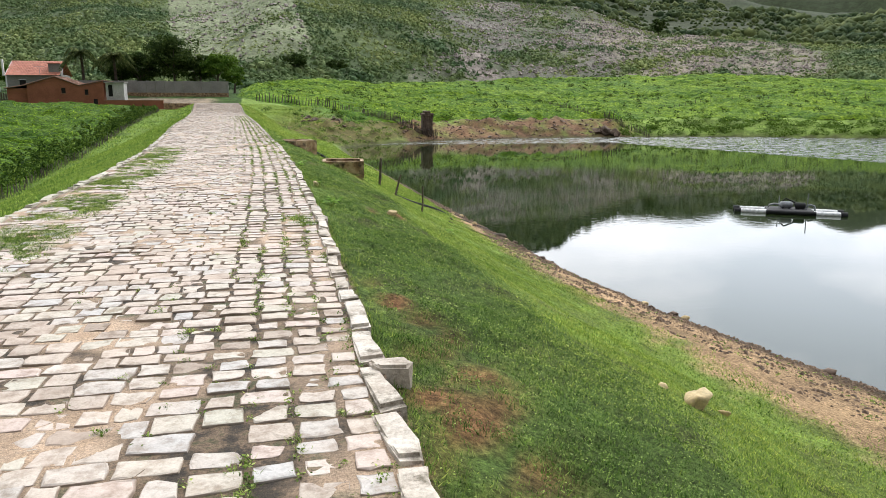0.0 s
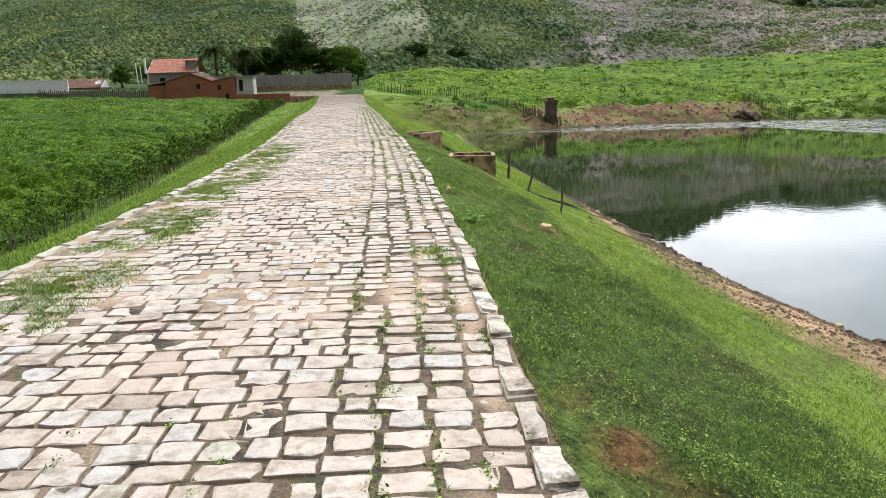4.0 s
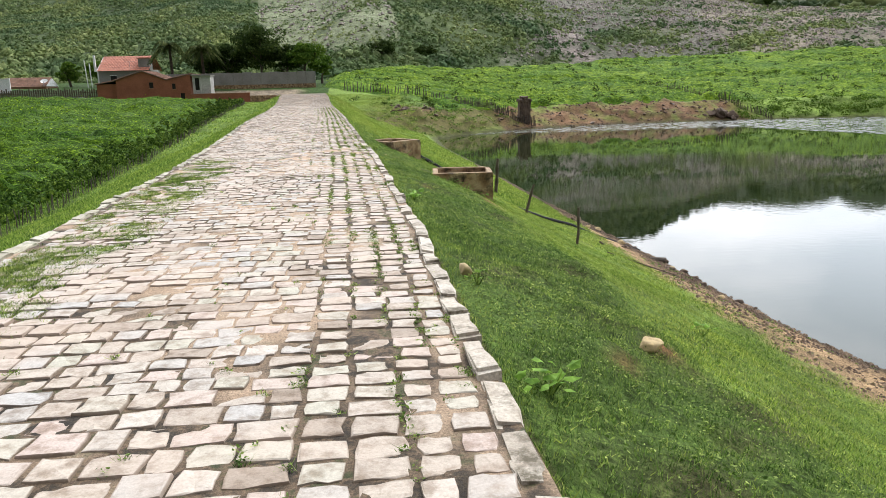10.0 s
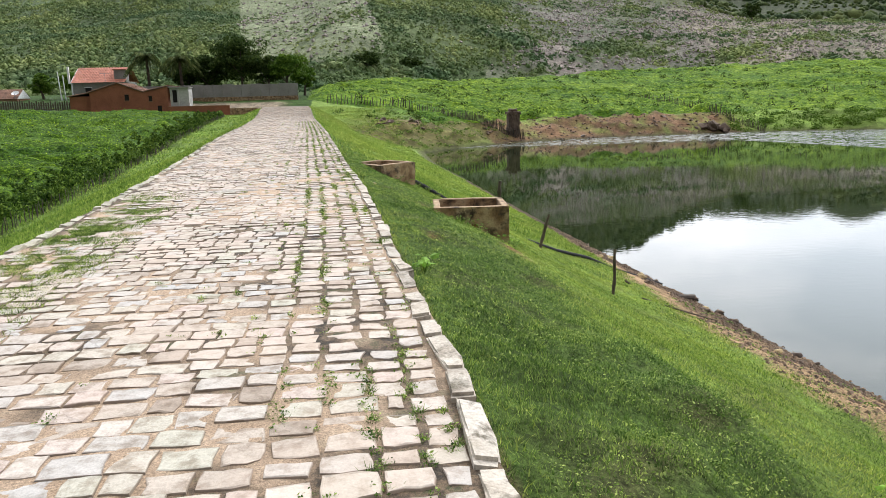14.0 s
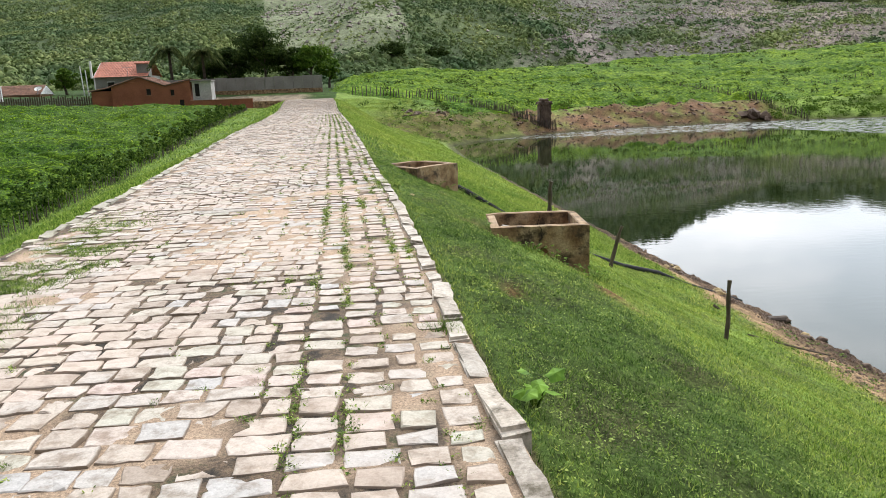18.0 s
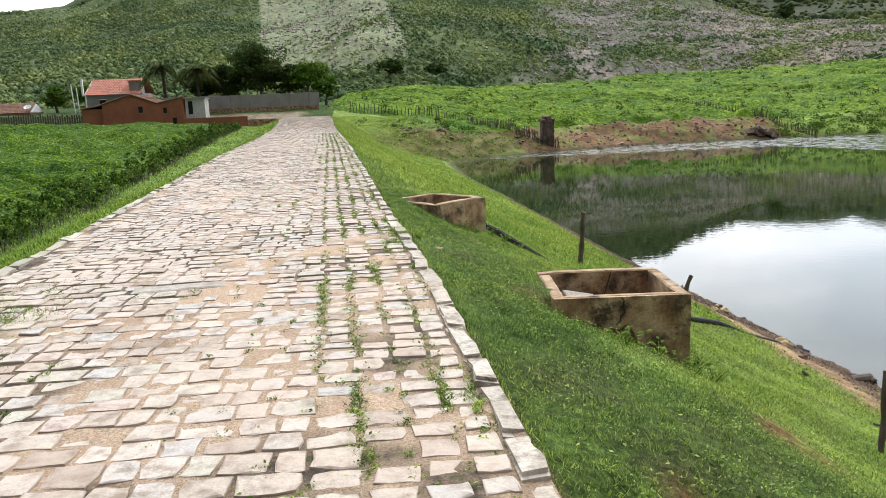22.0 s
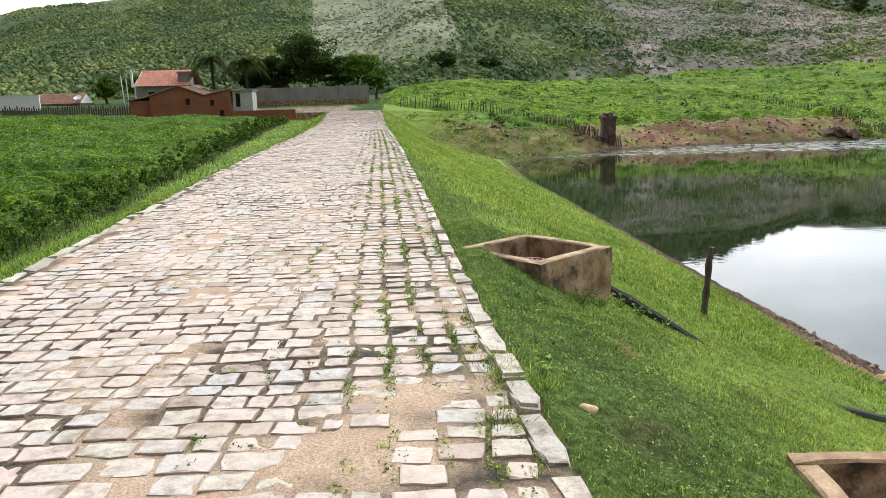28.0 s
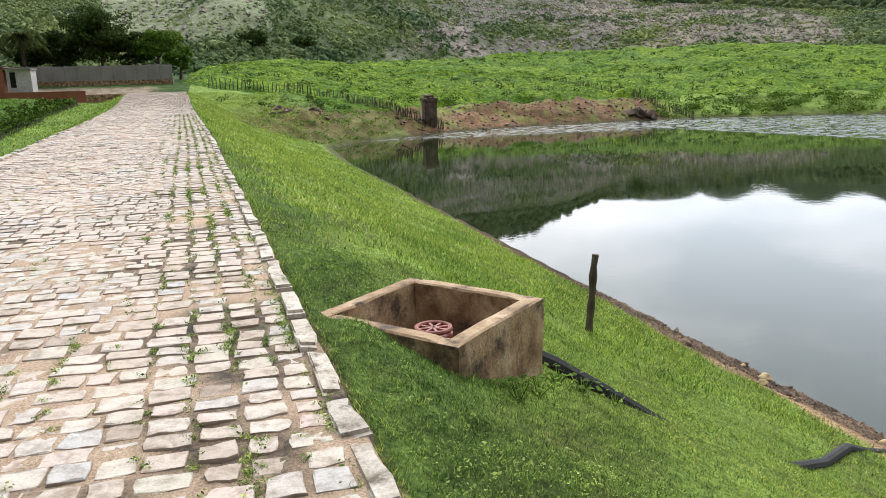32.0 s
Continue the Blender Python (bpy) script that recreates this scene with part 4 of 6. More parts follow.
MAT_BOULDER = speckled("pale_boulder", [(0.3, (0.20, 0.17, 0.15)), (0.7, (0.38, 0.33, 0.29))], 0.3, 2.0, 0.9, 0.3, 0.05, "island", 0.35)
build_hills()

# ---- valve boxes on the embankment ----
def slab_between(name, pts, z0, z1, mat, parent, label=""):
    """An upright-sided prism over a plan outline."""
    bm = bmesh.new()
    low = [bm.verts.new((x, y, z0)) for x, y in pts]
    top = [bm.verts.new((x, y, z1)) for x, y in pts]
    bm.faces.new(list(reversed(low)))
    bm.faces.new(top)
    n = len(pts)
    for i in range(n):
        bm.faces.new((low[i], low[(i + 1) % n], top[(i + 1) % n], top[i]))
    return part(name, bm, mat, parent, label)


def worn_box(x0, y0, z0, x1, y1, z1, rough=0.006, cut=0.12, seed=0):
    """A concrete wall block with chipped, uneven edges."""
    bm = box_bm(x0, y0, z0, x1, y1, z1)
    bmesh.ops.subdivide_edges(bm, edges=bm.edges[:], cuts=7, use_grid_fill=True)
    for v in bm.verts:
        near = sum((min(abs(v.co.x - x0), abs(v.co.x - x1)) < 1e-4, min(abs(v.co.y - y0), abs(v.co.y - y1)) < 1e-4, min(abs(v.co.z - z0), abs(v.co.z - z1)) < 1e-4))
        k = noise.noise_vector(v.co * 3.1 + Vector((seed, 0, 0)))
        v.co += k * rough * (1.8 if near > 1 else 1.0)
        if near > 1 and v.co.z > z1 - 0.05:
            v.co.z -= 0.012 + 0.02 * max(0, noise.noise(v.co * 7 + Vector((seed, 3, 1))))
    return bm


def crack(name, pts, mat, parent, label, width=0.007):
    """A dark crooked gap lying on a wall face, as a thin sunk strip."""
    bm = bmesh.new()
    prev = None
    for i, (x, y, z) in enumerate(pts):
        w = width * (0.5 + abs(noise.noise(Vector((x * 9, z * 9, i)))))
        a, c = bm.verts.new((x - w, y, z)), bm.verts.new((x + w, y, z))
        d, e = bm.verts.new((x - w, y + 0.012, z)), bm.verts.new((x + w, y + 0.012, z))
        if prev:
            bm.faces.new((prev[0], prev[1], c, a))
            bm.faces.new((prev[2], prev[0], a, d))
            bm.faces.new((prev[1], prev[3], e, c))
        prev = (a, c, d, e)
    return part(name, bm, mat, parent, label)


# worn concrete tops, their colour paled and oranged for the light they catch
MAT_RIM = speckled("worn_lit_rim", [(0.3, (0.20, 0.12, 0.06)), (0.5, (0.37, 0.25, 0.14)), (0.7, (0.50, 0.37, 0.23))], 4.0, 40, 0.9, 0.6, 0.008, "", 0, (5.0, (0.08, 0.055, 0.035), 0.54))
MAT_CRACK = speckled("dark_crack", [(0.3, (0.015, 0.012, 0.01)), (0.7, (0.04, 0.03, 0.022))], 5, 30, 0.95, 0.2, 0.004)
MAT_LOWBRICK = speckled("exposed_brick", [(0.3, (0.16, 0.065, 0.033)), (0.7, (0.30, 0.135, 0.07))], 4, 40, 0.9, 0.6, 0.008, "object", 0.3)
MAT_IRON = speckled("black_pipe", [(0.3, (0.008, 0.008, 0.009)), (0.7, (0.022, 0.022, 0.024))], 3, 50, 0.85, 0.3, 0.004)
MAT_REDIRON = speckled("red_painted_iron", [(0.3, (0.17, 0.045, 0.032)), (0.7, (0.30, 0.085, 0.062))], 8, 60, 0.6, 0.4, 0.004)
MAT_SLAB = speckled("pale_slab", [(0.3, (0.30, 0.26, 0.21)), (0.7, (0.44, 0.40, 0.34))], 3, 30, 0.85, 0.4, 0.006)


def valve_box(x, y, top, w, d, h, rz, label, seed, skin=0.0):
    th = 0.13
    box = empty("valve_box", x, y, top - h, rz)
    tagged(box, label, "valve chamber", "concrete valve boxes")
    for i, (nm, b) in enumerate((("front_wall", (-w / 2, -d / 2 + skin, 0, w / 2, -d / 2 + th, h)), ("back_wall", (-w / 2, d / 2 - th, 0, w / 2, d / 2, h)),
                  ("side_wall", (-w / 2, -d / 2 + th, 0, -w / 2 + th, d / 2 - th, h - 0.003)), ("side_wall", (w / 2 - th, -d / 2 + th, 0, w / 2, d / 2 - th, h - 0.003)))):
        wall = part(nm, worn_box(*b, seed=seed + i), MAT_CONCRETE, box)
        # upward faces take the paler rim colour, wear and light together
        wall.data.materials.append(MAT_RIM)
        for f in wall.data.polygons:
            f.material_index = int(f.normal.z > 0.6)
    part("box_floor", box_bm(-w / 2 + th, -d / 2 + th, 0.1, w / 2 - th, d / 2 - th, 0.35), MAT_CONCRETE, box, "earth-covered concrete floor")
    return box


box_a = valve_box(2.98, 27.70, -0.60, 1.50, 1.40, 1.35, -5, "cracked brown concrete valve box, open on top, on the grass slope", 0, 0.05)
crack("crack", [(-0.02 + 0.03 * math.sin(k * k * 1.7) + k * 0.012 * (-1 if k > 6 else 0.4), -0.716, 1.35 - 0.045 * k) for k in range(8)], MAT_CRACK, box_a, "dark crooked crack")
crack("crack", [(0.16 - 0.014 * k, 0.555, 1.33 - 0.05 * k) for k in range(11)], MAT_CRACK, box_a, "dark thin crack", 0.006)


def broken_plaster(parent):
    """The front skin of the box, its lower corner fallen away in an uneven line."""
    rng = random.Random(8)
    edge = [(0.66, 0.40), (0.50, 0.52), (0.34, 0.66), (0.20, 0.80), (0.11, 0.97), (0.04, 1.03), (-0.05, 0.98), (-0.20, 0.99), (-0.36, 1.06), (-0.55, 1.14), (-0.745, 1.21)]
    line = []
    for (x0, z0), (x1, z1) in zip(edge, edge[1:]):
        for k in range(3):
            t = k / 3
            line.append((x0 + (x1 - x0) * t + rng.uniform(-0.014, 0.014), z0 + (z1 - z0) * t + rng.uniform(-0.014, 0.014)))
    outline = [(-0.745, 1.345), (0.745, 1.345), (0.745, 0.34)] + line + [edge[-1]]
    bm = bmesh.new()
    front = [bm.verts.new((x, -0.70 + rng.uniform(-0.004, 0.004), z)) for x, z in outline]
    back = [bm.verts.new((x, -0.648, z)) for x, z in outline]
    bm.faces.new(list(reversed(front)))
    for i in range(len(outline)):
        j = (i + 1) % len(outline)
        bm.faces.new((front[i], front[j], back[j], back[i]))
    bmesh.ops.recalc_face_normals(bm, faces=bm.faces[:])
    part("plaster_skin", bm, MAT_CONCRETE, parent, "stained plaster broken away at the corner")
    for row in range(8):
        for col in range(7):
            bx = -0.74 + 0.215 * col + 0.1 * (row % 2)
            z = 0.42 + 0.10 * row
            if bx > 0.53:
                continue
            part("brick", box_bm(bx, -0.685 + rng.uniform(0, 0.02), z, bx + 0.2, -0.645, z + 0.085, bevel=0.010), MAT_LOWBRICK, parent, "bare red-brown brick")


broken_plaster(box_a)
slab = empty("broken_slab", 2.66, 27.72, -0.80, 12)
tagged(slab, "pale broken concrete slab lying in the valve box", "slab")
bm = box_bm(-0.21, -0.13, -0.025, 0.21, 0.13, 0.025, bevel=0.01)
bmesh.ops.rotate(bm, verts=bm.verts[:], cent=(0, 0, 0), matrix=Matrix.Rotation(radians(14), 3, "Y") @ Matrix.Rotation(radians(20), 3, "X"))
part("slab_piece", bm, MAT_SLAB, slab)
bm = box_bm(-0.3, -0.2, -0.95, 0.25, 0.2, -0.10, bevel=0.03)
part("rubble", bm, MAT_CONCRETE, slab)

valve_box(1.36, 32.72, -0.12, 1.27, 1.30, 1.05, 41, "brown stained concrete valve box, open on top, beside the kerb", 9)
valve = empty("gate_valve", 1.35, 32.62, -0.82)
tagged(valve, "gate valve with a round red handwheel inside the box", "valve")
bm = bmesh.new()
bmesh.ops.create_cone(bm, cap_ends=True, segments=14, radius1=0.11, radius2=0.09, depth=0.34, matrix=Matrix.Translation((0, 0, 0.17)))
part("valve_body", bm, MAT_IRON, valve)
bm = bmesh.new()
bmesh.ops.create_cone(bm, cap_ends=True, segments=8, radius1=0.02, radius2=0.02, depth=0.22, matrix=Matrix.Translation((0, 0, 0.43)))
part("stem", bm, MAT_REDIRON, valve)


def ring_bm(radius, tube, z, seg=24, sides=8):
    bm = bmesh.new()
    grid = [[bm.verts.new(((radius + tube * math.cos(b)) * math.cos(a), (radius + tube * math.cos(b)) * math.sin(a), z + tube * math.sin(b)))
             for b in [2 * math.pi * j / sides for j in range(sides)]] for a in [2 * math.pi * i / seg for i in range(seg)]]
    for i in range(seg):
        for j in range(sides):
            bm.faces.new((grid[i][j], grid[(i + 1) % seg][j], grid[(i + 1) % seg][(j + 1) % sides], grid[i][(j + 1) % sides]))
    return bm


wheel = part("handwheel", ring_bm(0.13, 0.02, 0.55), MAT_REDIRON, valve, "red painted handwheel")
bm = bmesh.new()
bmesh.ops.create_cone(bm, cap_ends=True, segments=20, radius1=0.15, radius2=0.15, depth=0.025, matrix=Matrix.Translation((0, 0, 0.50)))
part("flange", bm, MAT_REDIRON, valve)
for k in range(4):
    bm = box_bm(-0.128, -0.012, 0.542, 0.128, 0.012, 0.558, bevel=0.004)
    bmesh.ops.rotate(bm, verts=bm.verts[:], cent=(0, 0, 0), matrix=Matrix.Rotation(k * math.pi / 4, 3, "Z"))
    part("spoke", bm, MAT_REDIRON, wheel)


# ---- tubes: pipe, stakes, logs ----
def tube_bm(points, radii, sides=9, bm=None):
    own = bm or bmesh.new()
    rings = []
    pts = [Vector(p) for p in points]
    for i, p in enumerate(pts):
        t = (pts[min(i + 1, len(pts) - 1)] - pts[max(i - 1, 0)]).normalized()
        side = t.cross(Vector((0, 0, 1)) if abs(t.z) < 0.9 else Vector((1, 0, 0))).normalized()
        up = side.cross(t)
        r = radii[i] if hasattr(radii, "__len__") else radii
        rings.append([own.verts.new(p + (side * math.cos(a) + up * math.sin(a)) * r) for a in [2 * math.pi * k / sides for k in range(sides)]])
    for a, b in zip(rings, rings[1:]):
        for k in range(sides):
            own.faces.new((a[k], a[(k + 1) % sides], b[(k + 1) % sides], b[k]))
    own.faces.new(list(reversed(rings[0])))
    own.faces.new(rings[-1])
    return own


def gz(x, y):
    return float(ground_height(x, y))


pipe = empty("black_pipe", 2.3, 32.9, gz(2.3, 32.9))
tagged(pipe, "black flexible water pipe running from the valve box to the water", "pipe")
route = [(2.05, 33.05), (2.5, 32.95), (3.0, 32.85), (3.6, 32.75), (4.2, 32.75), (4.7, 32.95), (5.6, 33.45), (6.6, 34.1), (7.9, 35.05), (8.9, 35.6), (9.9, 36.05), (11.4, 36.7)]
lifts = [0.04, 0.04, 0.02, -0.08, -0.14, -0.12, -0.03, 0.02, 0.03, -0.03, -0.02, 0.0]
pts = [(x - 2.3, y - 32.9, gz(x, y) + l - gz(2.3, 32.9)) for (x, y), l in zip(route, lifts)]
part("hose", tube_bm(pts, [0.08, 0.08, 0.075, 0.07, 0.07, 0.07, 0.07, 0.07, 0.075, 0.07, 0.06, 0.05]), MAT_IRON, pipe)


def stake(x, y, base, top, tx, ty, r0, r1, label, fork=0):
    """A crooked tapered stake from its foot to its leaning head."""
    p = empty("fence_post", x, y, base - 0.15)
    tagged(p, label, "post", "fence posts on the slope")
    h = top - base + 0.15
    n = 9
    pts, rad = [], []
    for i in range(n):
        t = i / (n - 1)
        wob = 0.018 * math.sin(t * 7 + x * 3)
        pts.append((tx * t * t + wob, ty * t + wob * 0.6, h * t))
        rad.append((r0 + (r1 - r0) * t) * (1 + 0.16 * math.sin(i * 2.3 + y)))
    bm = tube_bm(pts, rad, 8)
    for v in bm.verts:
        v.co += noise.noise_vector(v.co * 9) * r0 * 0.18
    part("stake", bm, MAT_WOOD, p)
    if fork:
        part("knot", tube_bm([pts[6], (pts[6][0] + 0.05, pts[6][1], pts[6][2] + 0.09)], [r1 * 0.7, r1 * 0.4], 6), MAT_WOOD, p)
    return p


stake(5.72, 38.65, gz(5.72, 38.65), -1.42, 0.10, 0.0, 0.075, 0.06, "dark crooked wooden post leaning over the grass slope", 1)
stake(5.51, 31.62, gz(5.51, 31.62), -1.58, 0.26, 0.05, 0.05, 0.038, "short dark leaning fence stake near the valve box", 1)
stake(5.72, 26.55, gz(5.72, 26.55), -1.52, 0.06, 0.1, 0.036, 0.03, "thin grey upright fence stake on the grass slope")

log = empty("driftwood_log", 10.3, 33.6, gz(10.3, 33.6))
tagged(log, "dark waterlogged branch lying at the shore", "log")
part("branch", tube_bm([(-2.4, -2.0, 0.08 - (gz(10.3, 33.6) - gz(7.9, 31.6))), (-0.9, -0.5, 0.04), (0.3, 0.5, -0.02 + gz(10.6, 34.1) - gz(10.3, 33.6)), (1.0, 0.9, gz(11.3, 34.5) - gz(10.3, 33.6) + 0.08)], [0.03, 0.06, 0.085, 0.11], 9), MAT_WOOD, log)
twig = empty("fallen_twig", 8.6, 29.6, gz(8.6, 29.6))
tagged(twig, "dry brown twig lying on the slope", "twig")
part("stem", tube_bm([(-1.4, -0.9, gz(7.2, 28.7) - gz(8.6, 29.6) + 0.03), (0, 0, 0.04), (1.5, 1.0, gz(10.1, 30.6) - gz(8.6, 29.6) + 0.04)], [0.015, 0.022, 0.016], 6), MAT_WOOD, twig)


# ---- loose rocks ----
def rock_bm(r, seed, flat=0.85, sub=3):
    bm = bmesh.new()
    bmesh.ops.create_icosphere(bm, subdivisions=sub, radius=1.0)
    off = Vector((seed * 3.7, seed * 1.3, seed))
    for v in bm.verts:
        k = 1 + 0.38 * noise.noise(v.co * 1.1 + off) + 0.14 * noise.noise(v.co * 3.0 + off)
        for q in range(5):
            w = Vector((math.sin(q * 2.1 + seed), math.cos(q * 3.3 + seed * 2), math.sin(q * 1.7 + seed * 3) * 0.7)).normalized()
            over = v.co.dot(w) - (0.68 if sub > 2 else 0.5)
            if over > 0:
                v.co -= w * over
        v.co = Vector((v.co.x * r[0], v.co.y * r[1], v.co.z * r[2] * flat)) * k
    return bm


MAT_YROCK = speckled("yellow_sandstone", [(0.3, (0.42, 0.30, 0.14)), (0.7, (0.60, 0.48, 0.27))], 3, 30, 0.9, 0.5, 0.008, "", 0, (4.0, (0.16, 0.09, 0.05), 0.62))
MAT_BROCK = speckled("brown_rock", [(0.3, (0.08, 0.055, 0.04)), (0.7, (0.20, 0.14, 0.10))], 1.2, 12, 0.9, 0.5, 0.01)


def rock(x, y, r, mat, label, seed, group="", sink=0.25):
    me = bpy.data.meshes.new("rock")
    bm = rock_bm(r, seed, 0.85, 3 if r[0] > 0.1 and y < 40 else 2)
    bm.to_mesh(me)
    bm.free()
    me.materials.append(mat)
    if y < 60:
        me.shade_smooth()
    ob = new("rock", me)
    ob.matrix_basis = pose(x, y, gz(x, y) + r[2] * (0.7 - sink), 0, 0, seed * 47)
    return tagged(ob, label, "rock", group)


rock(5.35, 7.6, (0.22, 0.15, 0.16), MAT_YROCK, "large pale yellow rock lying on the grass slope", 1)
rock(5.0, 7.75, (0.09, 0.07, 0.04), MAT_YROCK, "small flat pale stone in the grass", 2)
rock(5.85, 7.8, (0.09, 0.07, 0.05), MAT_YROCK, "small flat pale stone in the grass", 3)
rock(2.86, 14.45, (0.11, 0.075, 0.07), MAT_YROCK, "yellow-brown stone on the grass slope", 4)
rock(1.46, 15.2, (0.085, 0.075, 0.085), MAT_YROCK, "pale yellow stone beside the kerb", 5)
rock(1.05, 28.3, (0.09, 0.07, 0.03), MAT_YROCK, "crumbled orange stone beside the kerb", 6)
for k in range(34):
    yy = 12 + 34 * random.random()
    xx = float(np.interp(yy, SHORE_Y, SHORE_X)) + random.uniform(-1.3, 0.15)
    s = random.uniform(0.06, 0.17)
    rock(xx, yy, (s, s * 0.8, s * 0.7), MAT_BROCK if k % 4 else MAT_YROCK, "brown stone at the water's edge" if k % 4 else "pale stone at the water's edge", k + 10, "stones along the shore")
for k in range(16):
    a = random.uniform(0, 6.28)
    rr = random.uniform(0, 3.2)
    s = random.uniform(0.6, 1.5)
    rock(59.5 + rr * math.cos(a) * 1.3, 130.0 + rr * math.sin(a) * 0.5, (s, s * 0.8, s * 0.9), MAT_BROCK, "dark brown boulder heaped at the far shore", k + 50, "boulder heap on the far shore", 0.3)
for k in range(26):
    s = random.uniform(0.2, 0.6)
    xx = random.gauss(8, 2.6)
    yy = 116 + random.gauss(0, 2.2) + 0.2 * xx
    rock(xx, yy, (s * 1.3, s, s * 0.9), MAT_BROCK, "flat weathered rock on the brown bank", k + 70, "flat rocks on the bank", 0.6)
for k in range(10):
    s = random.uniform(0.2, 0.45)
    xx = random.uniform(26, 62)
    yy = float(np.interp(xx, BANK_X, BANK_Y)) + random.uniform(1, 9)
    rock(xx, yy, (s * 1.3, s, s * 0.8), MAT_BROCK if k % 3 else MAT_BOULDER, "rock on the eroded red bank" if k % 3 else "pale rock on the eroded red bank", k + 100, "rocks on the far bank", 0.6)
for k in range(8):
    s = random.uniform(0.5, 1.0)
    rock(97 + random.uniform(-3, 3), 168 + random.uniform(-2, 2), (s, s, s * 0.8), MAT_BOULDER, "pale boulder in the meadow", k + 130, "pale boulders in the meadow", 0.3)


def build_shore_gravel():
    n = 11000
    y = RNG.uniform(4, 48, n)
    band = 4.6 - 3.4 * smooth(20, 36, y)
    x = np.interp(y, SHORE_Y, SHORE_X) - (band * RNG.random(n) ** 1.7 - 0.08)
    P = on_ground(x, y, 0.005)
    s = 0.012 + 0.075 * RNG.random(n) ** 3
    octo = np.array([[1, 0, 0], [0, 1, 0], [-1, 0, 0], [0, -1, 0], [0, 0, 0.6], [0, 0, -0.5]])
    V = P[:, None, :] + octo[None] * s[:, None, None] * RNG.uniform(0.6, 1.3, (n, 6, 3))
    F = np.array([[0, 1, 4], [1, 2, 4], [2, 3, 4], [3, 0, 4], [1, 0, 5], [2, 1, 5], [3, 2, 5], [0, 3, 5]])
    F = (F[None] + 6 * np.arange(n)[:, None, None]).reshape(-1, 3)
    stuff("shore_gravel", [(V.reshape(-1, 3), F)], MAT_GRAVEL, "brown pebbles and clods on the muddy shore", "gravel")


def build_bank_rubble():
    n = 1500
    x = RNG.uniform(20, 66, n)
    y = np.interp(x, BANK_X, BANK_Y) + RNG.uniform(-0.5, 11, n)
    P = on_ground(x, y, 0.0)
    s = 0.06 + 0.34 * RNG.random(n) ** 3
    octo = np.array([[1, 0, 0], [0, 1, 0], [-1, 0, 0], [0, -1, 0], [0, 0, 0.6], [0, 0, -0.5]])
    V = P[:, None, :] + octo[None] * s[:, None, None] * RNG.uniform(0.6, 1.3, (n, 6, 3))
    F = np.array([[0, 1, 4], [1, 2, 4], [2, 3, 4], [3, 0, 4], [1, 0, 5], [2, 1, 5], [3, 2, 5], [0, 3, 5]])
    F = (F[None] + 6 * np.arange(n)[:, None, None]).reshape(-1, 3)
    stuff("bank_rubble", [(V.reshape(-1, 3), F)], MAT_GRAVEL, "red-brown rubble on the eroded far bank", "rubble")


MAT_GRAVEL = speckled("shore_pebble", [(0.3, (0.07, 0.045, 0.03)), (0.7, (0.24, 0.16, 0.10))], 1.0, 20, 0.9, 0.3, 0.005, "island", 0.4)
build_shore_gravel()
build_bank_rubble()


# ---- leafy plants by the kerb ----
def broad_plant(x, y, n, size, spread, label, mat=None):
    p = empty("broadleaf_plant", x, y, gz(x, y))
    tagged(p, label, "plant")
    bm = bmesh.new()
    for k in range(n):
        a = 2.4 * k
        q = (math.cos(a) * spread * 0.5 * (k / n) ** 0.5, math.sin(a) * spread * 0.5 * (k / n) ** 0.5, 0.05 + 0.08 * random.random())
        tube_bm([(0, 0, -0.02), q], [0.006, 0.003], 4, bm)
    part("stalk", bm, MAT_WEED, p)
    for k in range(n):
        a = 2.4 * k
        c = Vector((math.cos(a) * spread * (k / n) ** 0.5, math.sin(a) * spread * (k / n) ** 0.5, 0.07 + 0.09 * random.random()))
        bm = bmesh.new()
        s = size * random.uniform(0.7, 1.2)
        ring = []
        for j in range(10):
            b = 2 * math.pi * j / 10
            rr = s * (1.0 if j % 2 == 0 else 0.72)
            ring.append(bm.verts.new((math.cos(b) * rr, math.sin(b) * rr * 0.85, -0.25 * s * abs(math.sin(b)))))
        mid = bm.verts.new((0, 0, 0.1 * s))
        for j in range(10):
            bm.faces.new((mid, ring[j], ring[(j + 1) % 10]))
        bmesh.ops.rotate(bm, verts=bm.verts[:], cent=(0, 0, 0), matrix=Euler((random.uniform(-0.5, 0.5), random.uniform(-0.5, 0.5), a)).to_matrix())
        bmesh.ops.translate(bm, verts=bm.verts[:], vec=c)
        part("leaf", bm, mat or MAT_LIMELEAF, p)


MAT_LIMELEAF = foliage("lime_leaf", (0.15, 0.30, 0.045), (0.24, 0.42, 0.08), (0.34, 0.52, 0.12), 0.5)
broad_plant(1.62, 12.75, 13, 0.055, 0.20, "bright lime green broad-leaved weed beside the kerb")
broad_plant(1.28, 19.65, 9, 0.06, 0.13, "lime green broad-leaved weed against the kerb")
broad_plant(1.52, 14.8, 6, 0.03, 0.12, "small broad-leaved weed beside the kerb")
broad_plant(0.82, 28.6, 8, 0.025, 0.12, "small leafy weed at the kerb foot")
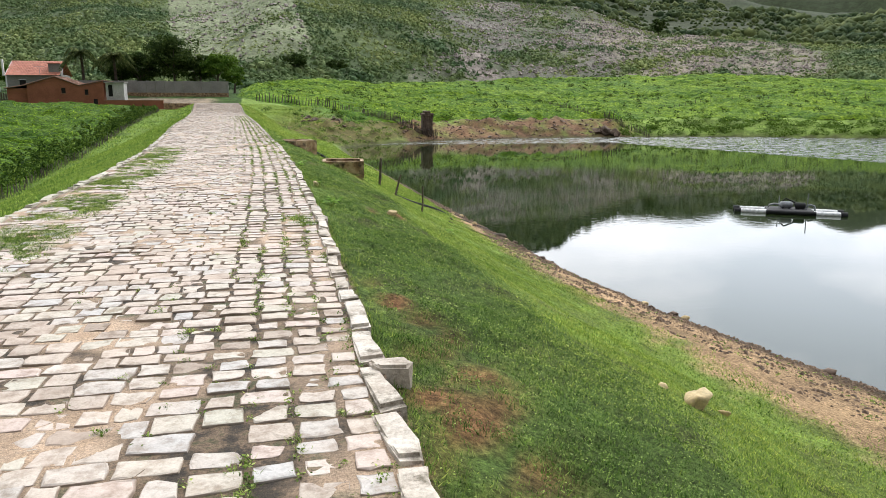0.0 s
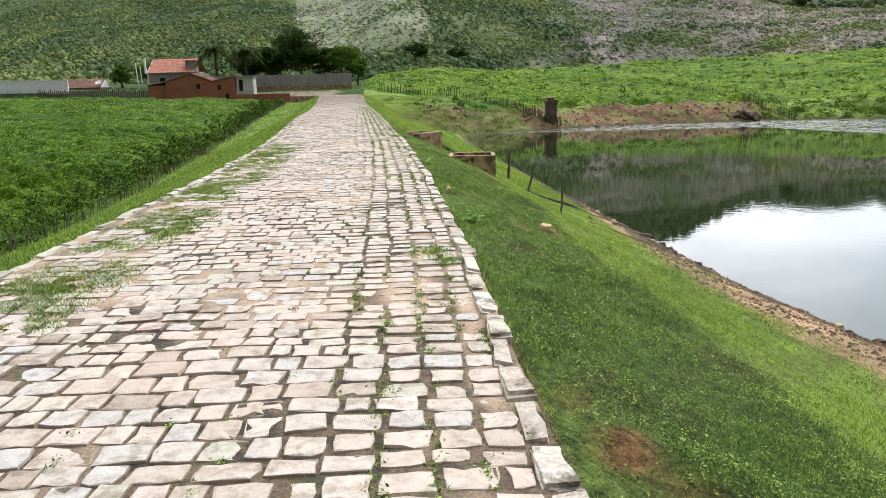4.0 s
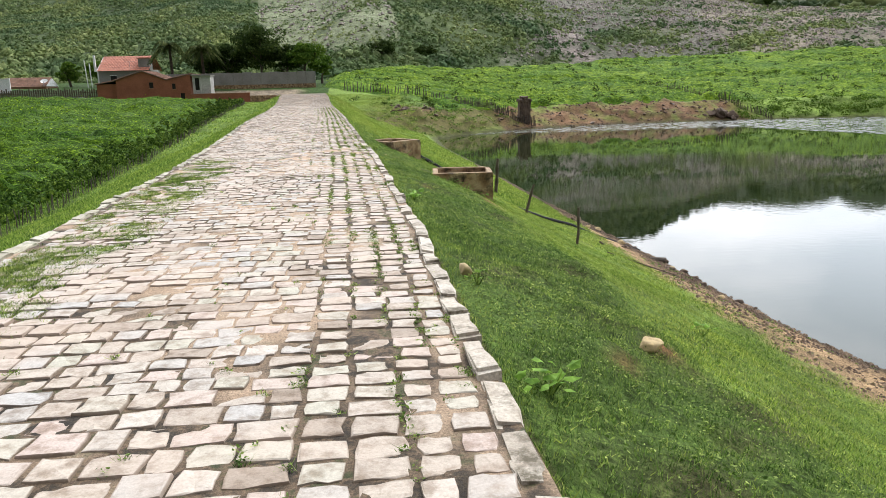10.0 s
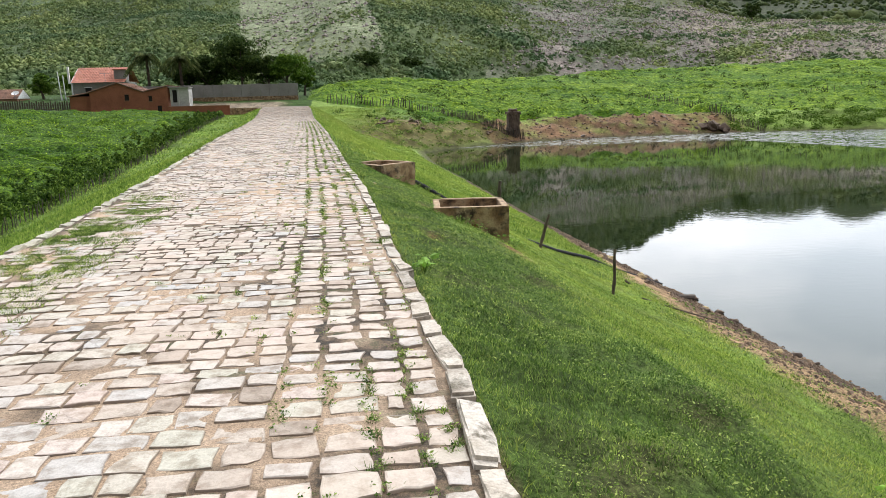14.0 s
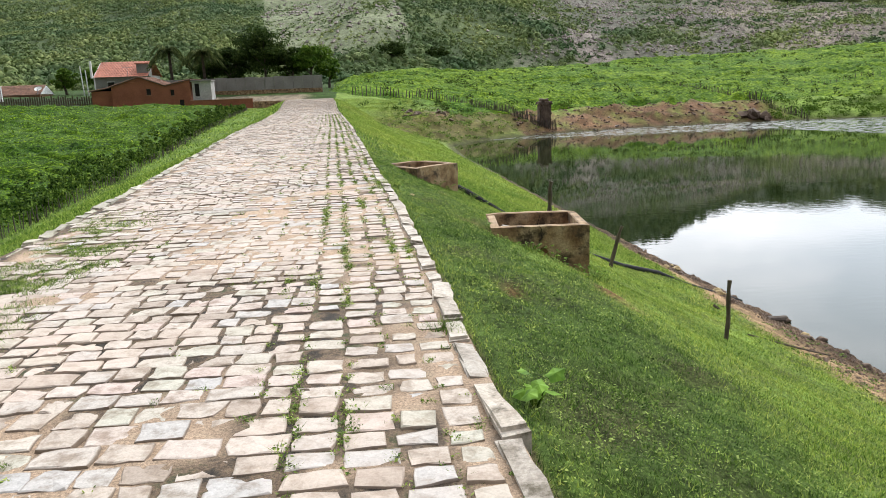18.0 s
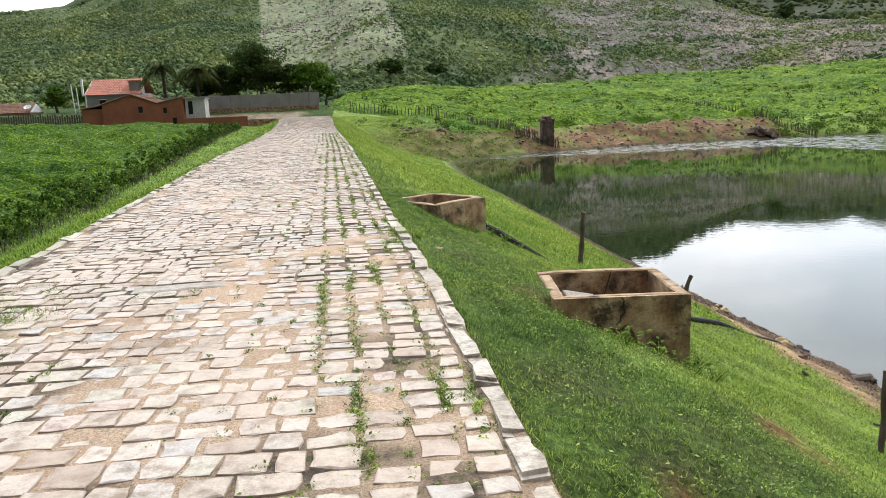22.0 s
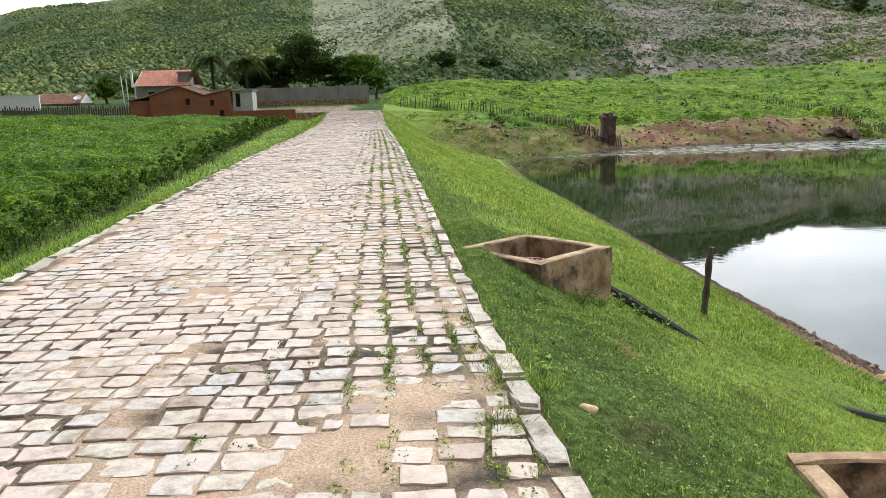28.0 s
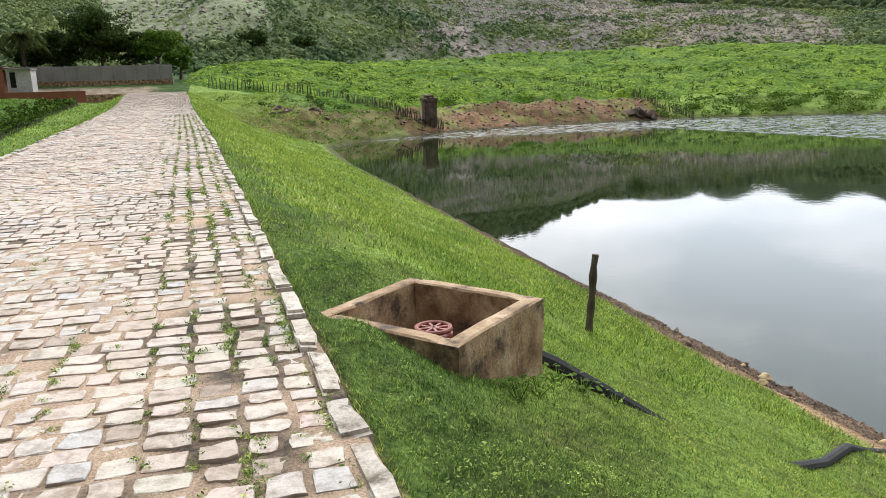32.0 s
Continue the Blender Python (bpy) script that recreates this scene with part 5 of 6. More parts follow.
for px, py, k in ((2.55, 26.85, 1), (2.85, 26.72, 2), (3.15, 26.78, 3), (3.45, 26.85, 4), (2.3, 26.95, 5), (3.0, 26.35, 6), (3.3, 26.4, 7), (2.7, 26.2, 8), (2.9, 25.9, 16), (3.2, 25.8, 17), (3.5, 26.0, 18), (2.5, 25.7, 19), (3.7, 26.3, 20), (3.75, 26.95, 9), (3.6, 26.6, 10), (1.75, 31.85, 11), (2.0, 32.1, 12), (2.35, 32.55, 13), (2.6, 32.6, 14), (2.9, 32.6, 15)):
    broad_plant(px, py, 12 + k % 5, 0.020 + 0.006 * (k % 3), 0.22, "small leafy green weed at the foot of the valve box", MAT_WEED if k % 3 else None)
broad_plant(4.7, 17.4, 8, 0.05, 0.2, "yellow-green broad-leaved weed on the grass slope")

# ---- far buildings ----
def panel_bm(outline, holes, y0, y1):
    """An upright wall in the xz plane with openings through it, between depths y0 and y1."""
    bm = bmesh.new()
    edges = []
    for loop in [outline] + holes:
        vs = [bm.verts.new((x, y0, z)) for x, z in loop]
        edges += [bm.edges.new((vs[i], vs[(i + 1) % len(vs)])) for i in range(len(vs))]
    bmesh.ops.triangle_fill(bm, edges=edges, use_beauty=True)
    made = bmesh.ops.extrude_face_region(bm, geom=bm.faces[:])
    bmesh.ops.translate(bm, verts=[v for v in made["geom"] if isinstance(v, bmesh.types.BMVert)], vec=(0, y1 - y0, 0))
    bmesh.ops.recalc_face_normals(bm, faces=bm.faces[:])
    return bm


def rect(x0, z0, x1, z1):
    return [(x0, z0), (x1, z0), (x1, z1), (x0, z1)]


def tiled_roof(parent, a, b, depth0, depth1, pitch=0.24, label=""):
    """Rows of half-round tiles on a slope from eave a to ridge b (x, z), running between the depths."""
    (x0, z0), (x1, z1) = a, b
    ln = math.hypot(x1 - x0, z1 - z0)
    ux, uz = (x1 - x0) / ln, (z1 - z0) / ln
    nx, nz = -uz, ux
    if nz < 0:
        nx, nz = -nx, -nz
    V, F = [], []
    rows = int((depth1 - depth0) / pitch)
    courses = max(3, int(ln / 0.4))
    rng = random.Random(int(abs(x0) * 10))
    for r in range(rows):
        y = depth0 + r * pitch
        for c in range(courses):
            s0, s1 = ln * c / courses - 0.04, ln * (c + 1) / courses
            k = len(V)
            jig = rng.uniform(-0.015, 0.02)
            for s, lift in ((s0, 0.05 + jig), (s1, 0.02 + jig)):
                for q, h in ((-0.5, 0.0), (-0.25, 0.065), (0.25, 0.065), (0.5, 0.0)):
                    V.append((x0 + ux * s + nx * (h + lift), y + pitch * (0.5 + q), z0 + uz * s + nz * (h + lift)))
            for i in range(3):
                F.append((k + i, k + i + 1, k + 5 + i, k + 4 + i))
    ob = new("roof_tiles", np_mesh("roof_tiles", np.array(V), np.array(F), MAT_TILE))
    ob.parent = parent
    bm = bmesh.new()
    t = 0.08
    pts = [(x0, z0), (x1, z1), (x1 - nx * t, z1 - nz * t), (x0 - nx * t, z0 - nz * t)]
    lo = [bm.verts.new((x, depth0, z)) for x, z in pts]
    hi = [bm.verts.new((x, depth1, z)) for x, z in pts]
    bm.faces.new(lo)
    bm.faces.new(list(reversed(hi)))
    for i in range(4):
        bm.faces.new((lo[i], hi[i], hi[(i + 1) % 4], lo[(i + 1) % 4]))
    bmesh.ops.recalc_face_normals(bm, faces=bm.faces[:])
    part("roof_deck", bm, MAT_OLDWOOD, parent)


MAT_OLDWOOD = speckled("old_timber", [(0.3, (0.07, 0.05, 0.035)), (0.7, (0.16, 0.12, 0.085))], 2, 20, 0.9, 0.4, 0.01)
# near-black fill standing for unlit rooms behind the window and porch openings
MAT_DARKIN = speckled("dark_interior", [(0.3, (0.012, 0.011, 0.01)), (0.7, (0.03, 0.026, 0.022))], 1, 5, 0.95, 0.1, 0.01)
MAT_PLINTH = speckled("worn_plinth", [(0.3, (0.26, 0.135, 0.075)), (0.7, (0.36, 0.20, 0.12))], 0.8, 8, 0.9, 0.4, 0.01)
MAT_PINKTILE = speckled("pink_roof_tile", [(0.3, (0.46, 0.17, 0.11)), (0.7, (0.58, 0.25, 0.17))], 0.6, 5, 0.8, 0.3, 0.01, "island", 0.18)
MAT_SHEET = speckled("grey_metal_sheet", [(0.3, (0.16, 0.17, 0.18)), (0.7, (0.30, 0.31, 0.32))], 0.7, 8, 0.6, 0.2, 0.01)


def brick_house():
    gx, gy, gz0 = -34.2, 130.0, 0.0
    h = empty("brick_house", gx, gy, gz0)
    tagged(h, "unplastered red brick house with an old clay tile roof", "house")
    # wall faces the dam; x from the ridge, z from the yard
    main = [(-4.1, -0.7), (3.55, -0.7), (3.55, 3.62), (0, 4.98), (-4.1, 3.75)]
    wins = [rect(0.85, 2.45, 1.5, 3.35)]
    part("wall", panel_bm(main, wins, 0, 0.2), MAT_BRICK, h, "red brick gable wall")
    annex = [(3.55, -0.7), (7.15, -0.7), (7.15, 4.38), (3.55, 3.66)]
    part("wall", panel_bm(annex, [rect(4.3, 2.25, 4.85, 3.1), rect(5.5, 0.05, 6.15, 1.6)], 0.004, 0.2), MAT_BRICK, h, "red brick annex wall")
    left = rect(-7.2, 0.2, -4.1, 3.2)
    part("wall", panel_bm(left, [], 0.6, 0.8), MAT_BRICK, h, "low red brick side wall")
    for x, z0, z1, y in ((-4.1, -0.7, 3.7, 0.2), (6.95, -0.7, 4.3, 0.2), (-7.2, 0.2, 3.2, 0.8)):
        part("wall", box_bm(x, y, z0, x + 0.2, 7.5, z1), MAT_BRICK, h)
    part("wall", box_bm(-7.2, 7.5, -0.7, 7.15, 7.7, 3.6), MAT_BRICK, h)
    part("plinth", box_bm(-4.12, -0.06, -0.7, 1.2, 0.0, 0.95, bevel=0.02), MAT_PLINTH, h, "worn pale plinth band")
    for x0, z0, x1, z1 in ((0.85, 2.45, 1.5, 3.35), (4.3, 2.25, 4.85, 3.1)):
        w = part("window", box_bm(x0, 0.14, z0, x1, 0.18, z1), MAT_DARKIN, h, "dark unglazed window")
        part("sill", box_bm(x0 - 0.06, -0.05, z0 - 0.1, x1 + 0.06, 0.1, z0), MAT_PLINTH, w)
        part("frame", box_bm(x0 + 0.003, 0.05, z1 - 0.07, x1 - 0.003, 0.13, z1 - 0.003), MAT_OLDWOOD, w)
    part("door", box_bm(5.5, 0.12, 0.05, 6.15, 0.17, 1.6), MAT_DARKIN, h, "dark wooden door")
    tiled_roof(h, (-4.4, 3.72), (0, 5.08), -0.15, 7.6)
    tiled_roof(h, (3.7, 3.66), (0, 5.08), -0.15, 7.6)
    tiled_roof(h, (3.5, 3.72), (7.35, 4.50), -0.1, 7.6)
    tiled_roof(h, (-7.5, 3.2), (-4.1, 3.75), 0.4, 7.6)
    # open porch frame at the annex's end
    p = empty("porch", gx + 7.4, gy + 0.4, 0)
    tagged(p, "whitewashed porch with a dark opening beside the brick house", "porch")
    part("wall", panel_bm(rect(0, 0.8, 2.75, 4.15), [rect(0.35, 2.0, 1.05, 3.85)], 0, 0.2), MAT_OLDWHITE, p, "whitewashed wall")
    # dark panel in the hole, painting the unlit inside
    part("opening", box_bm(0.35, 0.15, 2.0, 1.05, 0.19, 3.85), MAT_DARKIN, p)
    part("post", box_bm(1.05, -0.14, 1.0, 1.3, -0.003, 4.1), MAT_OLDWHITE, p)
    part("slab_roof", box_bm(-0.15, -0.3, 4.15, 2.9, 2.8, 4.3), MAT_WALL, p)
    part("wall", box_bm(2.55, 0.2, 0.8, 2.75, 2.6, 4.15), MAT_OLDWHITE, p)
    w = empty("low_brick_wall", gx + 7.2, gy - 0.5, 0)
    tagged(w, "low red brick garden wall beside the road", "wall")
    part("wall_face", box_bm(0, 0, -1.0, 9.0, 0.25, 1.35), MAT_BRICK, w)
    part("coping", box_bm(-0.05, -0.04, 1.35, 9.05, 0.29, 1.45, bevel=0.02), MAT_PLINTH, w)
    part("wall_end", box_bm(9.0, -0.05, -0.6, 13.2, 0.2, 0.95, bevel=0.03), MAT_CONCRETE, w)


brick_house()


def upper_house():
    h = empty("upper_house", -42.3, 147.0, 3.0)
    tagged(h, "grey rendered house with a pale red tiled roof and white gable", "house")
    part("wall", box_bm(-4.2, 0, -1.5, 4.2, 0.2, 2.9), MAT_WALL, h, "grey rendered front wall")
    part("wall", box_bm(4.0, 0.2, -1.5, 4.2, 7.8, 2.9), MAT_WALL, h)
    part("wall", box_bm(-4.2, 7.8, -1.5, 4.2, 8.0, 2.9), MAT_WALL, h)
    bm = bmesh.new()
    pts = [(0, -1.5), (8, -1.5), (8, 2.9), (4, 5.25), (0, 2.9)]
    lo = [bm.verts.new((-4.45, y, z)) for y, z in pts]
    hi = [bm.verts.new((-4.2, y, z)) for y, z in pts]
    bm.faces.new(lo)
    bm.faces.new(list(reversed(hi)))
    for i in range(5):
        bm.faces.new((lo[i], lo[(i + 1) % 5], hi[(i + 1) % 5], hi[i]))
    bmesh.ops.recalc_face_normals(bm, faces=bm.faces[:])
    part("gable", bm, MAT_WHITE, h, "white gable wall")
    part("parapet", box_bm(-4.75, -0.35, 2.6, -4.45, -0.05, 5.4), MAT_WHITE, h)
    V, F = [], []
    rng = random.Random(3)
    for y0, y1, z0, z1 in ((-0.5, 4.0, 2.65, 5.3), (8.5, 4.0, 2.65, 5.3)):
        for i in range(34):
            x = -4.3 + i * 0.26
            for c in range(9):
                t0, t1 = c / 9 - 0.008, (c + 1) / 9
                k = len(V)
                for t, lift in ((t0, 0.05), (t1, 0.015)):
                    for q, hh in ((0, 0.0), (0.07, 0.07), (0.19, 0.07), (0.26, 0.0)):
                        V.append((x + q, y0 + (y1 - y0) * t, z0 + (z1 - z0) * t + hh + lift + rng.uniform(0, 0.01)))
                F += [(k + j, k + j + 1, k + 5 + j, k + 4 + j) for j in range(3)]
    ob = new("roof_tiles", np_mesh("roof_tiles", np.array(V), np.array(F), MAT_PINKTILE))
    ob.parent = h
    part("water_tank_block", box_bm(2.6, 0.4, 2.7, 4.5, 2.2, 4.75), MAT_WALL, h, "small grey rendered tank block")
    part("tank_roof", box_bm(2.4, 0.2, 4.75, 4.7, 2.4, 4.9), MAT_PINKTILE, h)
    for x, t in ((-6.2, 0.25), (-5.4, 0.12)):
        p = empty("white_pole", -42.3 + x, 146.4, 3.0)
        tagged(p, "slim white painted pole beside the house", "pole")
        part("shaft", tube_bm([(t, 0, -1.2), (0, 0, 4.6 if t > 0.2 else 4.0)], 0.09, 8), MAT_WHITE, p)
    wnd = part("window", box_bm(-2.2, -0.03, 0.8, -1.2, -0.003, 1.9), MAT_DARKIN, h, "dark shuttered window")
    part("frame", box_bm(-2.3, -0.06, 1.9, -1.1, -0.003, 2.0), MAT_WHITE, wnd)
    a = empty("antenna", -41.0, 146.7, 5.6)
    tagged(a, "thin television antenna over the roof edge", "antenna")
    part("mast", tube_bm([(0, 0, -0.4), (0, 0, 1.7)], 0.03, 6), MAT_SHEET, a)
    part("crossbar", tube_bm([(-0.8, 0, 1.6), (0.8, 0, 1.6)], 0.025, 6), MAT_SHEET, a)


upper_house()


def yard_wall():
    w = empty("yard_wall", -17.5, 142.0, 2.5)
    tagged(w, "long grey concrete panel yard wall", "wall")
    n = 12
    for i in range(n):
        x = -9.6 + i * 1.55
        part("wall_panel", box_bm(x, 0, -1.6, x + 1.47, 0.12, 2.28 + 0.06 * math.sin(i * 2.0), bevel=0.01), MAT_WALL, w)
    for i in range(n + 1):
        x = -9.64 + i * 1.55
        part("wall_post", box_bm(x, -0.06, -1.6, x + 0.08, 0.18, 2.36), MAT_WALL, w)
    part("wall_foot", box_bm(-9.7, -0.10, -1.6, 9.0, -0.062, 0.25), MAT_CONCRETE, w, "dark stained wall foot")
    g = empty("side_wall", -27.5, 143.0, 2.5)
    tagged(g, "grey yard wall continuing behind the houses", "wall")
    part("wall_panel", box_bm(-12, 0, -1.6, 0.2, 0.12, 2.3), MAT_WALL, g)


yard_wall()


def left_village():
    w = empty("white_wall", -67.5, 137.0, 2.3)
    tagged(w, "long whitewashed boundary wall behind the field", "wall")
    part("wall_face", box_bm(-16, 0, -1.5, 10.4, 0.25, 2.2), MAT_WHITE, w)
    part("coping", box_bm(-16, -0.05, 2.2, 10.45, 0.3, 2.28), MAT_WHITE, w)
    h = empty("tile_house", -57.4, 144.0, 1.0)
    tagged(h, "low whitewashed house with a brown clay tile roof", "house")
    part("wall", box_bm(-4.5, 0, -1, 3.0, 5, 2.3), MAT_PLINTH, h)
    bm = bmesh.new()
    vs = [bm.verts.new(p) for p in ((3.0, 0, 2.3), (3.0, 5, 2.3), (3.0, 2.5, 3.7), (3.15, 0, 2.3), (3.15, 5, 2.3), (3.15, 2.5, 3.7))]
    for f in ((0, 1, 2), (5, 4, 3), (0, 3, 4, 1), (1, 4, 5, 2), (2, 5, 3, 0)):
        bm.faces.new([vs[i] for i in f])
    part("gable", bm, MAT_WHITE, h)
    V, F = [], []
    for y0, y1 in ((-0.3, 2.5), (5.3, 2.5)):
        for i in range(30):
            x = -4.7 + i * 0.26
            for c in range(7):
                k = len(V)
                for t, lift in ((c / 7 - 0.01, 0.05), ((c + 1) / 7, 0.015)):
                    for q, hh in ((0, 0.0), (0.07, 0.07), (0.19, 0.07), (0.26, 0.0)):
                        V.append((x + q, y0 + (y1 - y0) * t, 2.2 + 1.6 * t + hh + lift))
                F += [(k + j, k + j + 1, k + 5 + j, k + 4 + j) for j in range(3)]
    ob = new("roof_tiles", np_mesh("roof_tiles", np.array(V), np.array(F), MAT_TILE))
    ob.parent = h
    d = empty("satellite_dish", -54.6, 143.6, 4.7)
    tagged(d, "pale round satellite dish on the tile roof", "dish")
    bm = bmesh.new()
    bmesh.ops.create_uvsphere(bm, u_segments=16, v_segments=8, radius=0.85)
    bmesh.ops.delete(bm, geom=[v for v in bm.verts if v.co.z > -0.35], context="VERTS")
    bmesh.ops.rotate(bm, verts=bm.verts[:], cent=(0, 0, 0), matrix=Matrix.Rotation(radians(35), 3, "X"))
    part("bowl", bm, MAT_WHITE, d)
    part("mount", tube_bm([(0, 0.1, -1.4), (0, 0.2, -0.6)], 0.05, 6), MAT_SHEET, d)
    u = empty("utility_pole", -67.5, 138.5, 1.6)
    tagged(u, "slim grey utility pole behind the white wall", "pole")
    part("shaft", tube_bm([(0, 0, -0.5), (-0.25, 0, 6.2)], [0.12, 0.08], 8), MAT_SHEET, u)
    part("crossarm", box_bm(-0.9, -0.05, 5.6, 0.5, 0.05, 5.72), MAT_OLDWOOD, u)
    t = empty("second_tile_roof_house", -75.0, 146.0, 2.6)
    tagged(t, "distant house with a dark tile roof", "house")
    part("wall", box_bm(-9, 0, -2, 9, 5, 1.0), MAT_PLINTH, t)
    part("roof", slab_roof_bm(-9.3, 9.3, -0.4, 2.5, 1.0, 2.3), MAT_TILE, t)
    # plank fence and stacked sheets beside the brick house
    f = empty("plank_fence", -51.0, 133.0, 0.9)
    tagged(f, "dark weathered plank fence at the edge of the field", "fence")
    rng = random.Random(8)
    for i in range(60):
        x = -9.5 + i * 0.34
        hh = rng.uniform(1.3, 1.75)
        zz = gz(-51.0 + x, 133.0) - 0.9
        part("plank", box_bm(x, 0, zz - 0.1, x + 0.2, 0.04, zz + hh), MAT_OLDWOOD, f)
    for z in (0.5, 1.1):
        part("rail", box_bm(-9.6, 0.045, z, 11.0, 0.1, z + 0.09), MAT_OLDWOOD, f)
    s = empty("sheet_stack", -46.5, 131.0, gz(-46.5, 131.0))
    tagged(s, "stack of grey metal sheets lying beside the house", "sheets")
    for k in range(4):
        part("sheet", box_bm(-4.2 + 0.3 * k, -0.6, 0.25 + 0.16 * k, 3.9 - 0.4 * k, 0.6, 0.30 + 0.16 * k), MAT_SHEET, s)
    for x in (-3.2, 0, 2.4):
        part("bearer", box_bm(x, -0.5, -0.1, x + 0.15, 0.5, 0.25), MAT_OLDWOOD, s)


def slab_roof_bm(x0, x1, y0, y1, z0, z1):
    bm = bmesh.new()
    vs = [bm.verts.new(p) for p in ((x0, y0, z0), (x1, y0, z0), (x1, y1, z1), (x0, y1, z1), (x0, 2 * y1 - y0, z0), (x1, 2 * y1 - y0, z0))]
    for f in ((0, 1, 2, 3), (3, 2, 5, 4), (1, 0, 4, 5), (0, 3, 4), (2, 1, 5)):
        bm.faces.new([vs[i] for i in f])
    return bm


left_village()


# ---- trees and palms ----
def tree(x, y, h, rx, rz, mat, label, seed, leaf=0.22, clumps=70, per=90):
    rng = np.random.default_rng(seed)
    t = empty("tree", x, y, gz(x, y))
    tagged(t, label, "tree", kind="")
    lean = rng.normal(0, 0.25, 2)
    bm = tube_bm([(0, 0, -0.3), (lean[0] * 0.4, lean[1] * 0.4, h * 0.25), (lean[0], lean[1], h * 0.55)], [0.28, 0.2, 0.12], 8)
    part("trunk", bm, MAT_WOOD, t)
    for k in range(5):
        a = k * 1.3 + seed
        part("limb", tube_bm([(lean[0] * 0.5, lean[1] * 0.5, h * (0.28 + 0.05 * k)), (math.cos(a) * rx * 0.35, math.sin(a) * rx * 0.35, h * (0.45 + 0.05 * k)), (math.cos(a) * rx * 0.7, math.sin(a) * rx * 0.7, h * (0.55 + 0.06 * k))], [0.11, 0.07, 0.03], 6), MAT_WOOD, t)
    d = rng.normal(0, 1, (clumps, 3))
    d /= np.linalg.norm(d, axis=1)[:, None]
    C = np.array([0, 0, h - rz]) + d * np.array([rx, rx, rz]) * rng.uniform(0.35, 1.0, (clumps, 1))
    C[:, 2] = np.maximum(C[:, 2], h * 0.22)
    s = rng.uniform(0.5, 1.1, clumps) * rx * 0.3
    V, F = leaf_cloud(C, np.stack([s, s, s * 0.8], -1), per, np.full(clumps, leaf))
    ob = new("crown", np_mesh("crown", V, F, mat))
    ob.parent = t
    return t


tree(-18.5, 148, 11.0, 5.0, 4.0, MAT_TREE, "large dark green mango-like tree behind the yard wall", 1, clumps=120)
tree(-10.6, 147, 8.0, 3.4, 2.6, MAT_TREE2, "bright green leafy tree at the end of the yard wall", 2, clumps=70)
tree(-14.2, 149, 7.5, 3.2, 2.6, MAT_TREE, "dark green tree behind the yard wall", 3)
tree(-24.5, 150, 7.5, 3.2, 2.8, MAT_TREE, "dark tree between the palms and the wall", 4)
tree(-28.5, 152, 7.0, 3.0, 2.5, MAT_TREE, "dark tree behind the brick house", 5)
tree(-8.0, 152, 5.0, 2.4, 1.8, MAT_TREE2, "small green tree beyond the yard wall", 6, clumps=40)
tree(-47.5, 151, 4.5, 2.6, 1.8, MAT_TREE2, "low green tree beside the houses", 7, clumps=40)
tree(-52.5, 150, 4.0, 2.2, 1.5, MAT_TREE2, "low green tree behind the tile house", 8, clumps=35)
tree(4.0, 184, 2.6, 3.2, 1.4, MAT_TREE, "dark round shrub tree at the foot of the hill", 9, clumps=50)
tree(14.5, 190, 2.0, 2.6, 1.1, MAT_TREE, "dark shrub at the foot of the hill", 10, clumps=40)
tree(160, 300, 7.0, 3.2, 3.0, MAT_TREE, "single dark tree on the stony hillside", 11, 0.35, 40, 60)


def palm(x, y, h, label, seed):
    rng = random.Random(seed)
    p = empty("palm_tree", x, y, gz(x, y))
    tagged(p, label, "palm tree", "coconut palms")
    part("trunk", tube_bm([(0, 0, -0.3), (0.15, 0, h * 0.4), (0.1, 0, h * 0.75), (0.0, 0, h)], [0.3, 0.26, 0.24, 0.22], 9), MAT_WOOD, p)
    for k in range(26):
        a = k * 2.399
        rise = rng.uniform(-0.15, 1.1)
        ln = rng.uniform(3.4, 4.4)
        bm = bmesh.new()
        pts = []
        for i in range(9):
            t = i / 8
            pts.append(Vector((math.cos(a) * ln * t * (1 - 0.15 * rise), math.sin(a) * ln * t * (1 - 0.15 * rise), h + ln * (rise * t - (0.95 + 0.45 * rise) * t * t))))
        tube_bm(pts, [0.04 - 0.004 * i for i in range(9)], 4, bm)
        side = Vector((-math.sin(a), math.cos(a), 0))
        for i in range(1, 27):
            t = i / 27
            f = t * 8
            q = pts[int(f)].lerp(pts[min(int(f) + 1, 8)], f - int(f))
            w = 0.75 * math.sin(math.pi * min(1, t * 0.85 + 0.12)) + 0.1
            for sg in (-1, 1):
                tip = q + side * sg * w * 0.75 + Vector((math.cos(a), math.sin(a), 0)) * w * 0.35 + Vector((0, 0, -w * 0.65))
                d = Vector((math.cos(a), math.sin(a), 0)) * 0.17
                bm.faces.new((bm.verts.new(q - d), bm.verts.new(q + d), bm.verts.new(tip)))
        part("frond", bm, MAT_PALM, p)


MAT_PALM = foliage("palm_frond", (0.05, 0.075, 0.026), (0.10, 0.13, 0.045), (0.18, 0.215, 0.09))
palm(-33.8, 146.0, 7.2, "tall coconut palm behind the brick house", 1)
palm(-28.2, 145.0, 6.8, "drooping coconut palm beside the brick house", 2)


